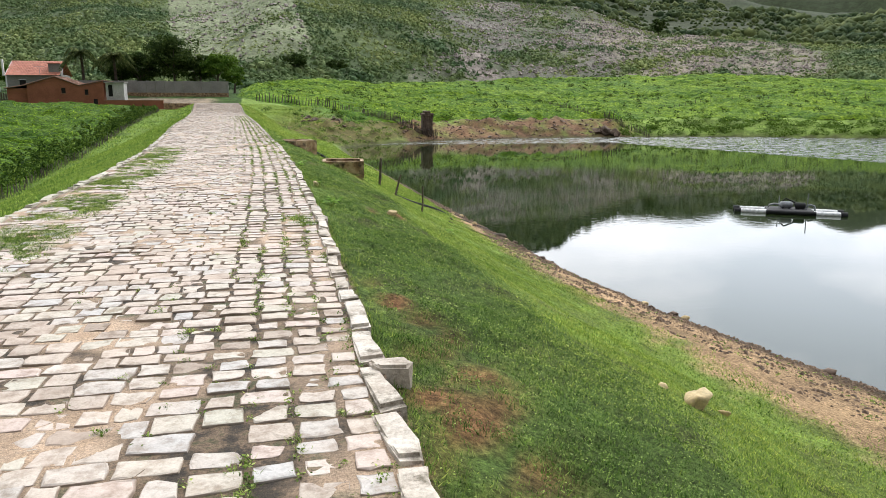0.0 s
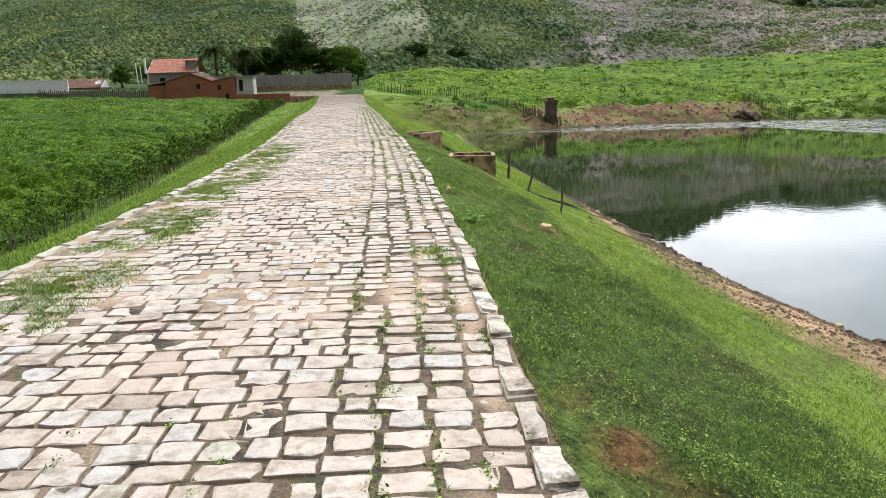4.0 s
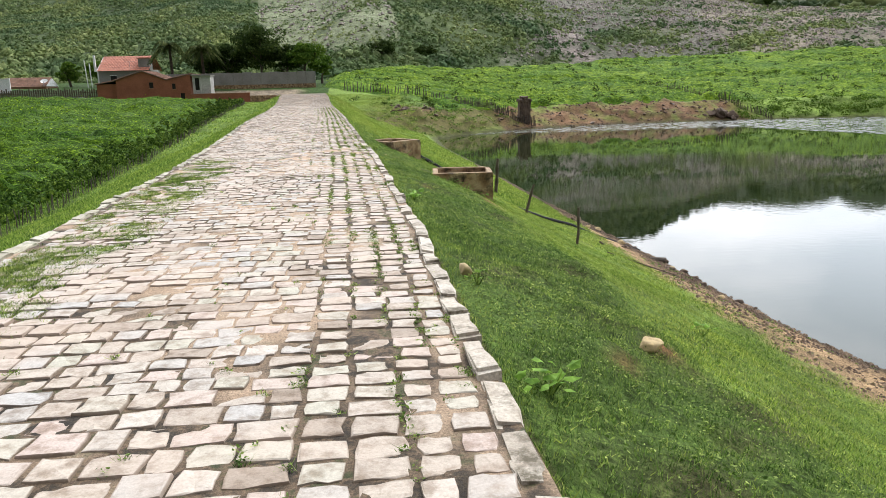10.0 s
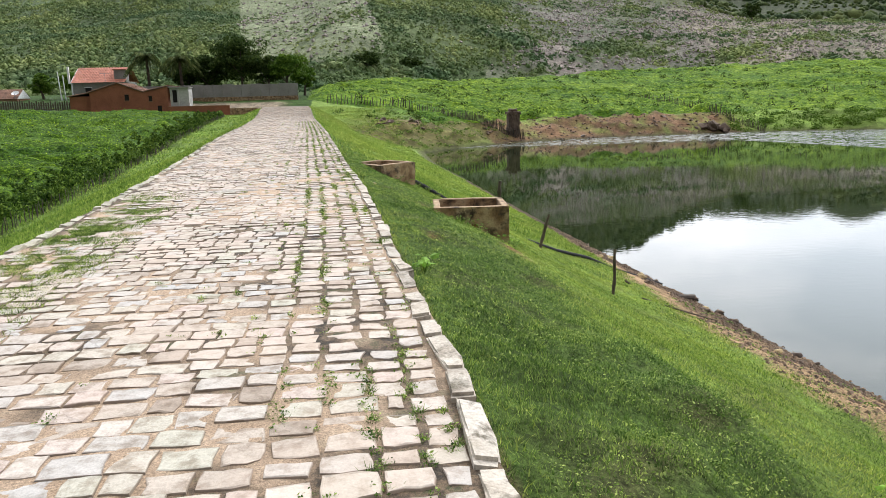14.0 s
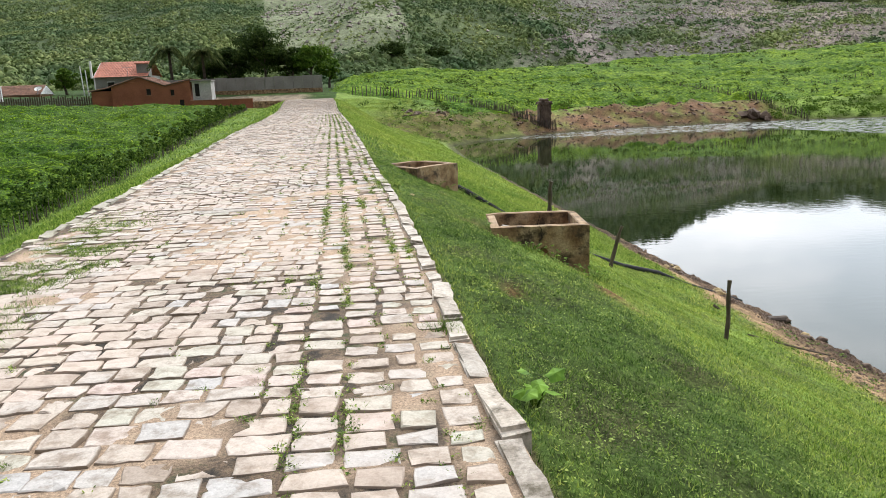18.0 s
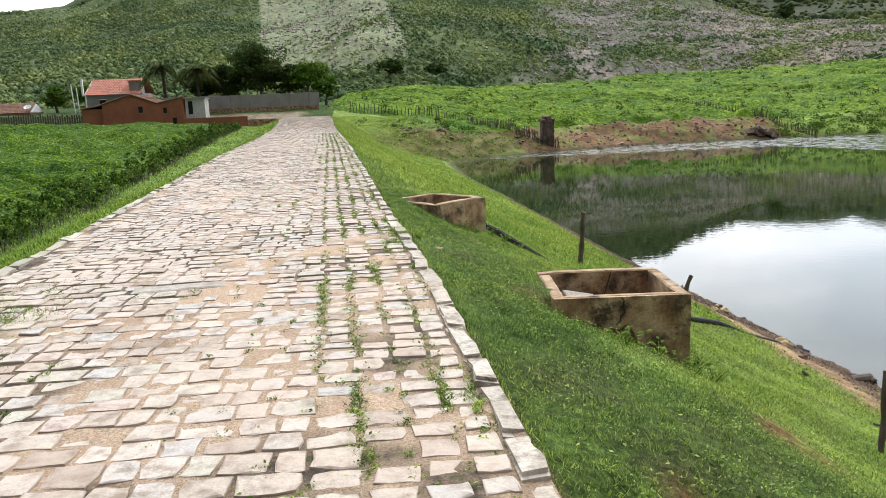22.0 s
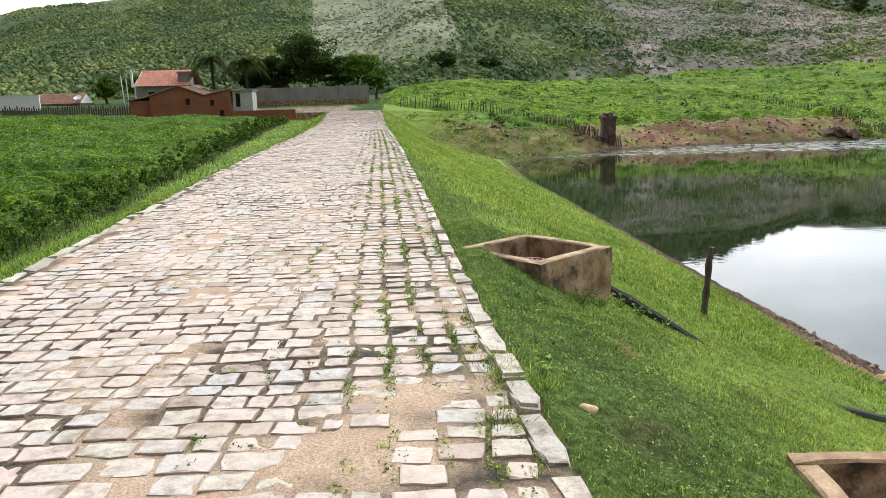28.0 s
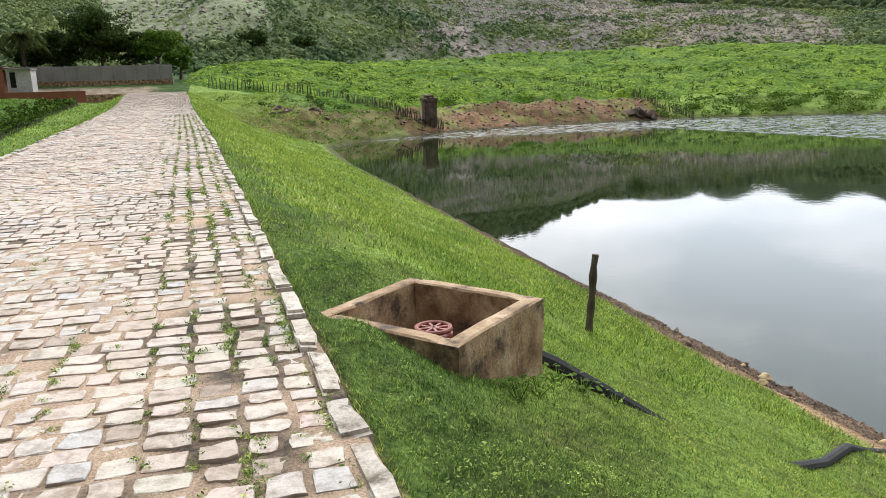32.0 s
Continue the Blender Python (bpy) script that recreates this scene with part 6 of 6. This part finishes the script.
# ---- stake fences ----
def stake_fence(name, label, line, spacing, h0, h1, thick, seed, rails=0, clump=False):
    """A row of crooked stakes along a plan line."""
    rng = random.Random(seed)
    f = empty(name, line[0][0], line[0][1], 0)
    tagged(f, label, "fence")
    ox, oy = line[0]
    pts = []
    for (x0, y0), (x1, y1) in zip(line, line[1:]):
        n = max(1, int(math.hypot(x1 - x0, y1 - y0) / spacing))
        pts += [(x0 + (x1 - x0) * i / n, y0 + (y1 - y0) * i / n) for i in range(n)]
    far = []
    for i, (x, y) in enumerate(pts):
        x += rng.gauss(0, 0.05)
        y += rng.gauss(0, 0.08)
        z, h = gz(x, y), rng.uniform(h0, h1)
        lx, ly = rng.gauss(0, 0.09) * h, rng.gauss(0, 0.05) * h
        far.append(([(x - ox, y - oy, z - 0.15), (x - ox + lx * 0.5 + rng.gauss(0, 0.02), y - oy + ly * 0.5, z + h * 0.5), (x - ox + lx, y - oy + ly, z + h)], thick * rng.uniform(0.7, 1.3)))
    for route, r in far[:300]:
        part("stake", tube_bm(route, [r, r * 0.9, r * 0.65], 5), MAT_GREYSTAKE, f)
    if far[300:]:
        bm = bmesh.new()
        for route, r in far[300:]:
            tube_bm(route, [r, r * 0.9, r * 0.65], 4, bm)
        tagged(part("stakes", bm, MAT_GREYSTAKE, f), kind="stuff")
    for z in [0.45, 0.9][:rails]:
        for (a, _), (b, _) in zip(far[::3], far[3::3]):
            p, q = a[1], b[1]
            part("wire", tube_bm([(p[0], p[1], p[2] + z - 0.5), (q[0], q[1], q[2] + z - 0.5)], 0.012, 4), MAT_GREYSTAKE, f)


MAT_GREYSTAKE = speckled("grey_fence_stake", [(0.3, (0.06, 0.05, 0.04)), (0.7, (0.15, 0.125, 0.10))], 2.0, 20, 0.9, 0.4, 0.01, "object", 0.35)
stake_fence("field_fence", "rough stake fence along the edge of the field", list(zip([float(v) + 0.15 for v in FENCE_X[1:-1]], FENCE_Y[1:-1])), 0.36, 0.35, 0.6, 0.018, 4)
stake_fence("bank_fence", "rough grey stake fence over the bank", [(-3.5, 139), (2, 137.5), (7, 134.5), (10.5, 131.5), (13, 128)], 0.55, 1.2, 1.8, 0.07, 5)
stake_fence("brush_fence", "dense brushwood fence running down to the water", [(13, 128), (16.5, 125.4), (19.5, 123.2), (22.5, 121.2), (26, 120.9)], 0.085, 0.9, 1.6, 0.04, 6)
stake_fence("shore_fence", "grey brushwood fence running up the far meadow", [(68, 128), (65.5, 134), (62.5, 142), (60, 150), (58, 156)], 0.16, 0.8, 1.8, 0.04, 7)
stake_fence("meadow_fence", "thin post fence across the far meadow", [(80, 150), (100, 156), (125, 158), (150, 152)], 1.6, 1.2, 1.6, 0.06, 9)
stake_fence("white_wall_fence", "thin stick fence before the white wall", [(-88, 133.5), (-74, 134), (-61.5, 134)], 0.35, 0.9, 1.5, 0.03, 10)


def pump_pier():
    t = empty("pump_pier", 24.4, 122.4, -5.0)
    tagged(t, "old dark brick pump pier standing at the water's edge", "pier")
    part("shaft", worn_box(-0.85, -0.85, 0, 0.85, 0.85, 4.1, rough=0.08, seed=3), MAT_BROCK, t)
    part("ledge", worn_box(-1.15, -1.0, 1.6, 0.2, 0.9, 1.85, rough=0.05, seed=4), MAT_BROCK, t)
    part("cap", worn_box(-1.0, -0.95, 4.1, 0.95, 0.95, 4.45, rough=0.10, seed=5), MAT_BROCK, t)
    part("broken_top", worn_box(-0.6, -0.5, 4.45, 0.55, 0.5, 4.85, rough=0.12, seed=6), MAT_BROCK, t)


pump_pier()


# ---- pump raft ----
def pump_raft():
    p = empty("pump_raft", 30.45, 38.9, WATER, -30)
    tagged(p, "floating pump raft on white plastic pipes with dark end caps", "raft")
    for y in (-0.55, 0.55):
        pipe = part("float_pipe", tube_bm([(-3.0, y, 0.06), (3.0, y, 0.06)], 0.15, 14), MAT_WHITE, p, "white plastic float pipe")
        for s in (-1, 1):
            part("end_cap", tube_bm([(s * 2.72, y, 0.06), (s * 3.08, y, 0.06)], 0.172, 14), MAT_IRON, pipe, "dark end cap")
    part("deck", box_bm(-1.3, -0.95, -0.12, 1.3, 0.9, 0.24, bevel=0.05), MAT_IRON, p, "black deck pontoon")
    part("deck_edge", tube_bm([(-1.35, -0.97, 0.12), (1.35, -0.97, 0.12)], 0.12, 10), MAT_IRON, p)
    part("pump_body", tube_bm([(-0.55, 0, 0.45), (-0.45, 0, 0.47), (0.1, 0, 0.47), (0.2, 0, 0.45)], [0.1, 0.2, 0.2, 0.12], 14), MAT_SHEET, p, "grey-green pump casing")
    part("motor", tube_bm([(0.3, 0, 0.42), (0.36, 0, 0.44), (0.85, 0, 0.44), (0.9, 0, 0.42)], [0.12, 0.19, 0.19, 0.1], 14), MAT_IRON, p)
    for x in (-0.35, 0.0, 0.5, 0.75):
        part("foot", box_bm(x - 0.04, -0.16, 0.24, x + 0.04, 0.16, 0.32), MAT_IRON, p)
    part("hose", tube_bm([(-0.5, 0, 0.55), (-0.2, 0.05, 0.85), (0.3, 0.1, 0.62), (0.6, 0.2, 0.35)], 0.05, 8), MAT_IRON, p)
    part("inlet_elbow", tube_bm([(-1.2, 0, 0.2), (-1.1, 0, 0.42), (-0.8, 0, 0.5), (-0.55, 0, 0.47)], 0.06, 8), MAT_SHEET, p)
    part("outlet_elbow", tube_bm([(0.9, 0.2, 0.3), (1.15, 0.2, 0.5), (1.4, 0.2, 0.42), (1.48, 0.2, 0.1)], 0.06, 8), MAT_SHEET, p)
    part("mast", tube_bm([(0.95, -0.2, 0.2), (0.97, -0.2, 1.2)], 0.03, 6), MAT_SHEET, p)
    part("stand", tube_bm([(-0.55, 0.2, 0.3), (-0.55, 0.2, 0.95)], 0.03, 6), MAT_SHEET, p)
    for x in (-0.7, 0.95):
        part("keel_leg", tube_bm([(x, -0.8, 0.0), (x, -0.85, -0.5)], 0.06, 6), MAT_IRON, p)


pump_raft()

# ---- paving: bed, cobbles, kerbs, joint weeds ----
SAND = [(-0.30, 27.45, 0.75, 0.55), (-0.95, 25.6, 0.8, 1.1), (-1.0, 27.0, 0.5, 0.7), (0.0, 28.1, 0.6, 0.4), (-2.35, 13.6, 0.45, 1.2), (-1.95, 9.6, 0.5, 0.9), (0.78, 8.9, 0.28, 0.9), (0.95, 10.2, 0.25, 0.6),
        (-2.6, 20.5, 0.4, 1.3), (-0.4, 5.6, 0.5, 0.5), (0.2, 23.2, 0.4, 0.5), (-0.6, 37.0, 0.6, 1.0), (-2.6, 33.0, 0.5, 1.4), (0.35, 26.8, 0.3, 0.4), (-0.2, 3.9, 0.35, 0.3)]


def sand_cover(x, y, height=1.0):
    m = np.zeros(np.shape(x))
    for sx, sy, rx, ry in SAND:
        m = np.maximum(m, np.exp(-(((x - sx) / rx) ** 2 + ((y - sy) / ry) ** 2) * 1.2))
    edge = np.exp(-((road_right(y) - 0.20 - x) / 0.12) ** 2) * np.clip(0.75 + 0.4 * wave(x * 0.3, y, 1.1, 2.0), 0, 1)
    edge = np.maximum(edge * height, 0.55 * smooth(1.2, 0.3, road_right(y) - x) * smooth(0.45, 0.7, lattice(x, y, 0.5, 21)))
    edge2 = np.exp(-((x - road_left(y) - 0.30) / 0.16) ** 2) * np.clip(0.6 + 0.5 * wave(x * 0.3, y, 1.7, 5.0), 0, 1)
    return np.maximum(m, np.maximum(edge, edge2)) * np.clip(0.9 + 0.35 * wave(x, y, 0.33, 1.0), 0, 1)


def sand_fill(x, y):
    """Where blown sand fills the joints nearly flush, in drifts along the middle of the road."""
    w = (x - road_left(y)) / (road_right(y) - road_left(y))
    return 0.85 * smooth(0.56, 0.80, 0.62 * lattice(x, y, 0.95, 12) + 0.38 * lattice(x, y, 0.3, 4) + 0.16 * np.exp(-((w - 0.52) / 0.22) ** 2) + 0.10 * smooth(20, 27, y))


def bed_material():
    m, nt, bsdf = node_material("joint_soil_shade", 0.95)
    at = nt.nodes.new("ShaderNodeAttribute")
    at.attribute_name = "sand"
    fine = noise_node(nt, 70, 6, 0.8)
    mid = noise_node(nt, 4.5, 6, 0.7)
    # dark soil; its blackest stops also paint the shadow in near-flush joints
    soil = ramp_node(nt, mid.outputs["Fac"], [(0.36, (0.022, 0.017, 0.011)), (0.45, (0.055, 0.040, 0.024)), (0.53, (0.17, 0.115, 0.07)), (0.62, (0.055, 0.062, 0.022))])
    sand = ramp_node(nt, mid.outputs["Fac"], [(0.3, (0.40, 0.275, 0.17)), (0.7, (0.54, 0.40, 0.28))])
    col = mix_node(nt, soil, sand, at.outputs["Fac"])
    grain = ramp_node(nt, fine.outputs["Fac"], [(0.35, (0.45, 0.45, 0.45)), (0.65, (1.4, 1.4, 1.4))])
    col = mix_node(nt, col, grain, 1.0, "MULTIPLY")
    nt.links.new(col, bsdf.inputs["Base Color"])
    bump_node(nt, bsdf, fine.outputs["Fac"], 0.7, 0.012)
    return m


def build_bed():
    ws = np.linspace(0, 1, 75)
    ys = np.concatenate([np.arange(-15, 2, 0.5), np.arange(2, 46, 0.065), np.arange(46, 131, 0.4)])
    Wg, Y = np.meshgrid(ws, ys)
    X = road_left(Y) + (road_right(Y) - road_left(Y)) * Wg
    s = np.maximum(sand_cover(X, Y, 0.3), 0.75 * sand_fill(X, Y))
    Z = road_height(Y) - 0.0035 + 0.0055 * s + 0.004 * wave(X, Y, 0.13, 1.0) + 0.006 * (lattice(X, Y, 0.23, 3) - 0.5) + road_sag(X, Y)
    rows, cols = X.shape
    idx = np.arange(rows * cols).reshape(rows, cols)
    faces = np.stack([idx[:-1, :-1], idx[:-1, 1:], idx[1:, 1:], idx[1:, :-1]], -1).reshape(-1, 4)
    me = np_mesh("road_bed", np.stack([X, Y, Z], -1).reshape(-1, 3), faces, bed_material(), True)
    a = me.color_attributes.new("sand", "FLOAT_COLOR", "POINT")
    s = np.maximum(smooth(0.25, 0.7, sand_cover(X, Y, 0.8).ravel()), sand_fill(X, Y).ravel())
    a.data.foreach_set("color", np.stack([s, s, s, np.ones_like(s)], -1).astype(np.float32).ravel())
    return me


def road_sag(x, y):
    """Small settling of the paving."""
    return 0.012 * wave(x, y, 1.3, 9.0) + 0.010 * wave(x, y, 0.6, 4.0)


def lay_stones():
    """Every cobble as its centre, half size across, half size along and turn."""
    rng = np.random.default_rng(11)
    out = []
    y, k = -12.0, 0
    cols = [0.30, 0.52, 0.75, 0.98]
    while y < 130:
        depth = rng.uniform(0.16, 0.215)
        yc = y + depth / 2
        xr, xl = float(road_right(yc)) - 0.14, float(road_left(yc)) + 0.17
        joints = [xr + 0.02] + [xr + 0.14 - c + rng.normal(0, 0.02) for c in cols]
        x = joints[-1]
        while x > xl + 0.1:
            x -= rng.uniform(0.14, 0.2) if rng.random() < 0.35 else rng.uniform(0.18, 0.30)
            joints.append(x)
        for a, b in zip(joints, joints[1:]):
            w = a - b
            out.append(((a + b) / 2, yc + 0.03 * math.sin(1.3 * (a + b) / 2 + k * 0.21) + 0.02 * math.sin(3.7 * a + k * 0.5) + rng.normal(0, 0.005), w / 2, depth / 2, rng.normal(0, 0.035)))
        y += depth
        k += 1
    A = np.array(out)
    keep = rng.random(len(A)) > np.clip((sand_cover(A[:, 0], A[:, 1], 0.7) - 0.55) * 1.6, 0, 0.93)
    keep &= ~((abs(A[:, 0] + 1.45) < 0.42) & (abs(A[:, 1] - 26.0) < 0.14))
    keep &= ~((rng.random(len(A)) < 0.025) & (road_right(A[:, 1]) - A[:, 0] < 1.0))
    return A[keep]


def stone_shapes(A, rng):
    """Ten-cornered, worn cobbles, three rings and a middle: vertices (n, 31, 3)."""
    n = len(A)
    gap = rng.uniform(0.004, 0.012, (n, 1))
    worn = smooth(1.45, 0.7, road_right(A[:, 1]) - A[:, 0])[:, None]
    gap = gap + worn * rng.uniform(0.0, 0.017, (n, 1))
    ax, ay = A[:, 2:3] - gap, A[:, 3:4] - gap - worn * rng.uniform(0, 0.006, (n, 1))
    ux = np.array([-0.97, -0.35, 0.35, 0.97, 1, 0.97, 0.35, -0.35, -0.97, -1.0])[None]
    uy = np.array([-0.96, -1, -1, -0.96, 0, 0.96, 1, 1, 0.96, 0.0])[None]
    px = ux * ax * (1 + uy * rng.normal(0, 0.035, (n, 1))) + rng.normal(0, 0.0055, (n, 10))
    py = uy * ay * (1 + ux * rng.normal(0, 0.05, (n, 1))) + rng.normal(0, 0.0055, (n, 10))
    tx, ty = rng.normal(0, 0.014, (n, 1)), rng.normal(0, 0.018, (n, 1))
    top = rng.normal(0, 0.0035, (n, 1))
    V = np.zeros((n, 31, 3))
    for i, (shrink, z) in enumerate(((1.03, -0.022), (0.97, -0.0008), (0.86, 0.0006))):
        sl = slice(10 * i, 10 * i + 10)
        V[:, sl, 0], V[:, sl, 1] = px * shrink, py * shrink
        V[:, sl, 2] = z + top + px * tx + py * ty + rng.normal(0, 0.0022, (n, 10)) * (i > 0)
    V[:, 30, 2] = (top + 0.002)[:, 0]
    c, s = np.cos(A[:, 4])[:, None], np.sin(A[:, 4])[:, None]
    x, y = V[:, :, 0] * c - V[:, :, 1] * s, V[:, :, 0] * s + V[:, :, 1] * c
    V[:, :, 0], V[:, :, 1] = x, y
    return V


def stone_faces():
    F = []
    for i in range(10):
        j = (i + 1) % 10
        F += [(i, j, 10 + j), (i, 10 + j, 10 + i), (10 + i, 10 + j, 20 + j), (10 + i, 20 + j, 20 + i), (20 + i, 20 + j, 30)]
    return np.array(F)


def dirty(me, count):
    """Soil creeping from the joints over the rims of the stones."""
    a = me.color_attributes.new("dirt", "FLOAT_COLOR", "POINT")
    one = np.concatenate([np.full(10, 1.0), np.full(10, 0.58), np.zeros(11)])
    d = np.tile(one, count)
    a.data.foreach_set("color", np.stack([d, d, d, np.ones_like(d)], -1).astype(np.float32).ravel())
    return me


def build_paving():
    rng = np.random.default_rng(12)
    road = tagged(new("road", build_bed()), "cobbled dam road of pale granite setts with sandy joints", "road", kind="structure")
    A = lay_stones()
    z = road_height(A[:, 1]) + road_sag(A[:, 0], A[:, 1]) + 0.004
    V, F = stone_shapes(A, rng), stone_faces()
    stretch = (A[:, 1] > 29.7) & (A[:, 1] < 32.1)
    pick = np.flatnonzero(stretch)[:300]
    rest = np.ones(len(A), bool)
    rest[pick] = False
    C = np.stack([A[:, 0], A[:, 1], z], -1)
    far = (A[:, 1] > 52) | (A[:, 1] < 1.2)
    Q = (V + C[:, None, :])[far][:, [0, 3, 5, 8, 10, 13, 15, 18]]
    G = np.array([(4, 5, 6), (4, 6, 7)] + [f for i in range(4) for f in ((i, (i + 1) % 4, 4 + (i + 1) % 4), (i, 4 + (i + 1) % 4, 4 + i))])
    ob = new("far_cobblestones", np_mesh("far_cobblestones", Q.reshape(-1, 3), (G[None] + 8 * np.arange(len(Q))[:, None, None]).reshape(-1, 3), MAT_COBBLES))
    ob.parent = road
    tagged(ob, kind="stuff")
    rest &= ~far
    R = (V + C[:, None, :])[rest]
    m = len(R)
    ob = new("cobblestones", dirty(np_mesh("cobblestones", R.reshape(-1, 3), (F[None] + 31 * np.arange(m)[:, None, None]).reshape(-1, 3), MAT_COBBLES), m))
    ob.parent = road
    tagged(ob, kind="stuff")
    for i in pick:
        ob = new("cobblestone", dirty(np_mesh("cobblestone", V[i], F, MAT_COBBLE), 1))
        ob.location = C[i]
        ob.parent = road
    # the long pale slab set among the cobbles
    bm = worn_box(-0.40, -0.11, -0.08, 0.40, 0.11, 0.008, rough=0.008, seed=5)
    bmesh.ops.rotate(bm, verts=bm.verts[:], cent=(0, 0, 0), matrix=Matrix.Rotation(radians(9), 3, "Z"))
    bmesh.ops.translate(bm, verts=bm.verts[:], vec=(-1.45, 26.0, 0.012))
    part("stone_slab", bm, MAT_SLAB, road, "long pale stone slab")
    return A


STONES = build_paving()


def kerb_meshes(mat):
    out = []
    for k in range(6):
        bm = box_bm(-0.5, -0.5, -1, 0.5, 0.5, 0)
        bmesh.ops.subdivide_edges(bm, edges=[e for e in bm.edges if abs(e.verts[0].co.y - e.verts[1].co.y) > 0.5], cuts=2)
        for v in bm.verts:
            q = noise.noise_vector(v.co * 2.3 + Vector((k * 5.1, 0, 0)))
            v.co.x += q.x * 0.22
            v.co.y += q.y * 0.05
            v.co.z += q.z * (0.11 if v.co.z > -0.5 else 0)
        bmesh.ops.bevel(bm, geom=[e for e in bm.edges if e.verts[0].co.z > -0.4 and e.verts[1].co.z > -0.4], offset=0.07, segments=2, affect="EDGES")
        me = bpy.data.meshes.new("kerbstone")
        bm.to_mesh(me)
        bm.free()
        me.materials.append(mat)
        out.append(me)
    return out


MAT_KERB_OLD = speckled("mossy_kerb_granite", [(0.3, (0.30, 0.28, 0.20)), (0.55, (0.48, 0.45, 0.36)), (0.75, (0.56, 0.53, 0.45))], 2.2, 45, 0.9, 0.6, 0.008, "object", 0.25, (2.2, (0.10, 0.12, 0.05), 0.55))


def build_kerbs():
    rng = random.Random(5)
    for name, side, mat, label in (("kerb_right", 1, MAT_KERB, "kerb of pale rough granite blocks with dark stains"), ("kerb_left", -1, MAT_KERB_OLD, "low weathered kerb of mossy granite blocks")):
        kerb = empty(name, 0, 0, 0)
        tagged(kerb, label, "kerb", kind="structure")
        shapes = kerb_meshes(mat)
        y = -12.0
        while y < 118:
            ln = rng.uniform(0.36, 0.72)
            yc = y + ln / 2
            f = road_right if side > 0 else road_left
            x = float(f(yc)) - side * (0.055 if side > 0 else 0.03)
            turn = -math.degrees(math.atan2(float(f(yc + 0.3) - f(yc - 0.3)), 0.6))
            ob = new("kerbstone", rng.choice(shapes))
            ob.parent = kerb
            up = rng.uniform(0.012, 0.036) if side > 0 else rng.uniform(0.0, 0.03)
            ob.matrix_basis = Matrix.LocRotScale((x + rng.gauss(0, 0.012), yc, float(road_height(yc)) + up), Euler((rng.gauss(0, 0.03), rng.gauss(0, 0.04), radians(turn) + rng.gauss(0, 0.035))),
                                                 (rng.uniform(0.105, 0.135), ln * 0.96, rng.uniform(0.28, 0.34)))
            y += ln
    ob = new("kerbstone", kerb_meshes(MAT_KERB)[2])
    ob.parent = bpy.data.objects["kerb_right"]
    ob.matrix_basis = Matrix.LocRotScale((1.44, 4.62, 0.045), Euler((0, 0.02, 0.1)), (0.2, 0.15, 0.30))


build_kerbs()


def build_joint_weeds():
    """Small tufts in the joints and creeping grass over the verge side of the road."""
    rng = np.random.default_rng(21)
    P = []
    for y in np.arange(2.0, 75, 0.035):
        xr = float(road_right(y))
        for c, pr in ((0.15, 0.42), (0.30, 0.45), (0.52, 0.75), (0.75, 0.70), (0.98, 0.5), (1.2, 0.2), (1.45, 0.10), (1.7, 0.07), (2.1, 0.05), (2.6, 0.04), (3.2, 0.03)):
            drift = float(lattice(c * 3.0, y, 0.55, c * 5))
            if rng.random() < pr * (0.16 + 3.2 * max(0.0, drift - 0.48)) * (0.9 + 1.1 * float(smooth(14, 26, y))):
                P.append((xr - c + rng.normal(0, 0.026), y))
    P = np.array(P)
    n = len(P)
    per = 32
    C = np.repeat(P, per, 0) + rng.normal(0, 0.017, (n * per, 2))
    z = road_height(C[:, 1]) - 0.012
    rad = rng.uniform(0.5, 1.4, n).repeat(per)
    stuff("joint_tufts", [blades(np.stack([C[:, 0], C[:, 1], z], -1), rng.uniform(0.010, 0.030, n * per) * rad, np.full(n * per, 0.006), 2.0)], MAT_WEED, "small green weed tufts between the cobbles", "weeds")
    C = np.repeat(P, 10, 0) + rng.normal(0, 0.018, (n * 10, 2))
    stuff("joint_leaves", [leaves(np.stack([C[:, 0], C[:, 1], road_height(C[:, 1]) + rng.uniform(0.0, 0.018, len(C))], -1), rng.uniform(0.005, 0.013, len(C)), 0.5)], MAT_WEED, "small flat weeds between the cobbles", "weeds")
    # grass mats over the verge side
    n = 420000
    w, y = rng.uniform(0.0, 1.5, n), rng.uniform(7.5, 32, n)
    x = road_left(y) + w
    m = np.clip(0.8 + 0.8 * wave(x, y, 0.8, 3.0), 0, 1) * (1 - smooth(0.6, 1.35, w)) * (1 - smooth(23, 27, y)) * smooth(0.12, 0.35, w)
    m *= smooth(0.36, 0.50, 0.6 * lattice(x, y, 0.34, 3) + 0.4 * lattice(x, y, 0.13, 8))
    keep = rng.random(n) < m * 1.8
    x, y = x[keep], y[keep]
    k = len(x)
    stuff("verge_mat", [blades(np.stack([x, y, road_height(y) - 0.01], -1), rng.uniform(0.015, 0.045, k), rng.uniform(0.005, 0.010, k), 1.6)], MAT_WEED, "creeping green grass growing over the road edge", "grass")
    # tuft by the kerb gaps
    S = [(0.28, 33.3), (0.60, 28.55), (0.55, 28.35), (0.72, 28.2), (1.03, 10.3), (1.12, 9.9), (0.5, 27.7), (0.95, 20.6)]
    C = np.repeat(np.array(S), 380, 0) + rng.normal(0, 0.07, (380 * len(S), 2))
    stuff("kerb_tufts", [blades(np.stack([C[:, 0], C[:, 1], road_height(C[:, 1]) - 0.02], -1), rng.uniform(0.03, 0.085, len(C)), rng.uniform(0.005, 0.010, len(C)), 1.7)], MAT_WEED, "taller grass tufts against the kerb", "grass")


build_joint_weeds()
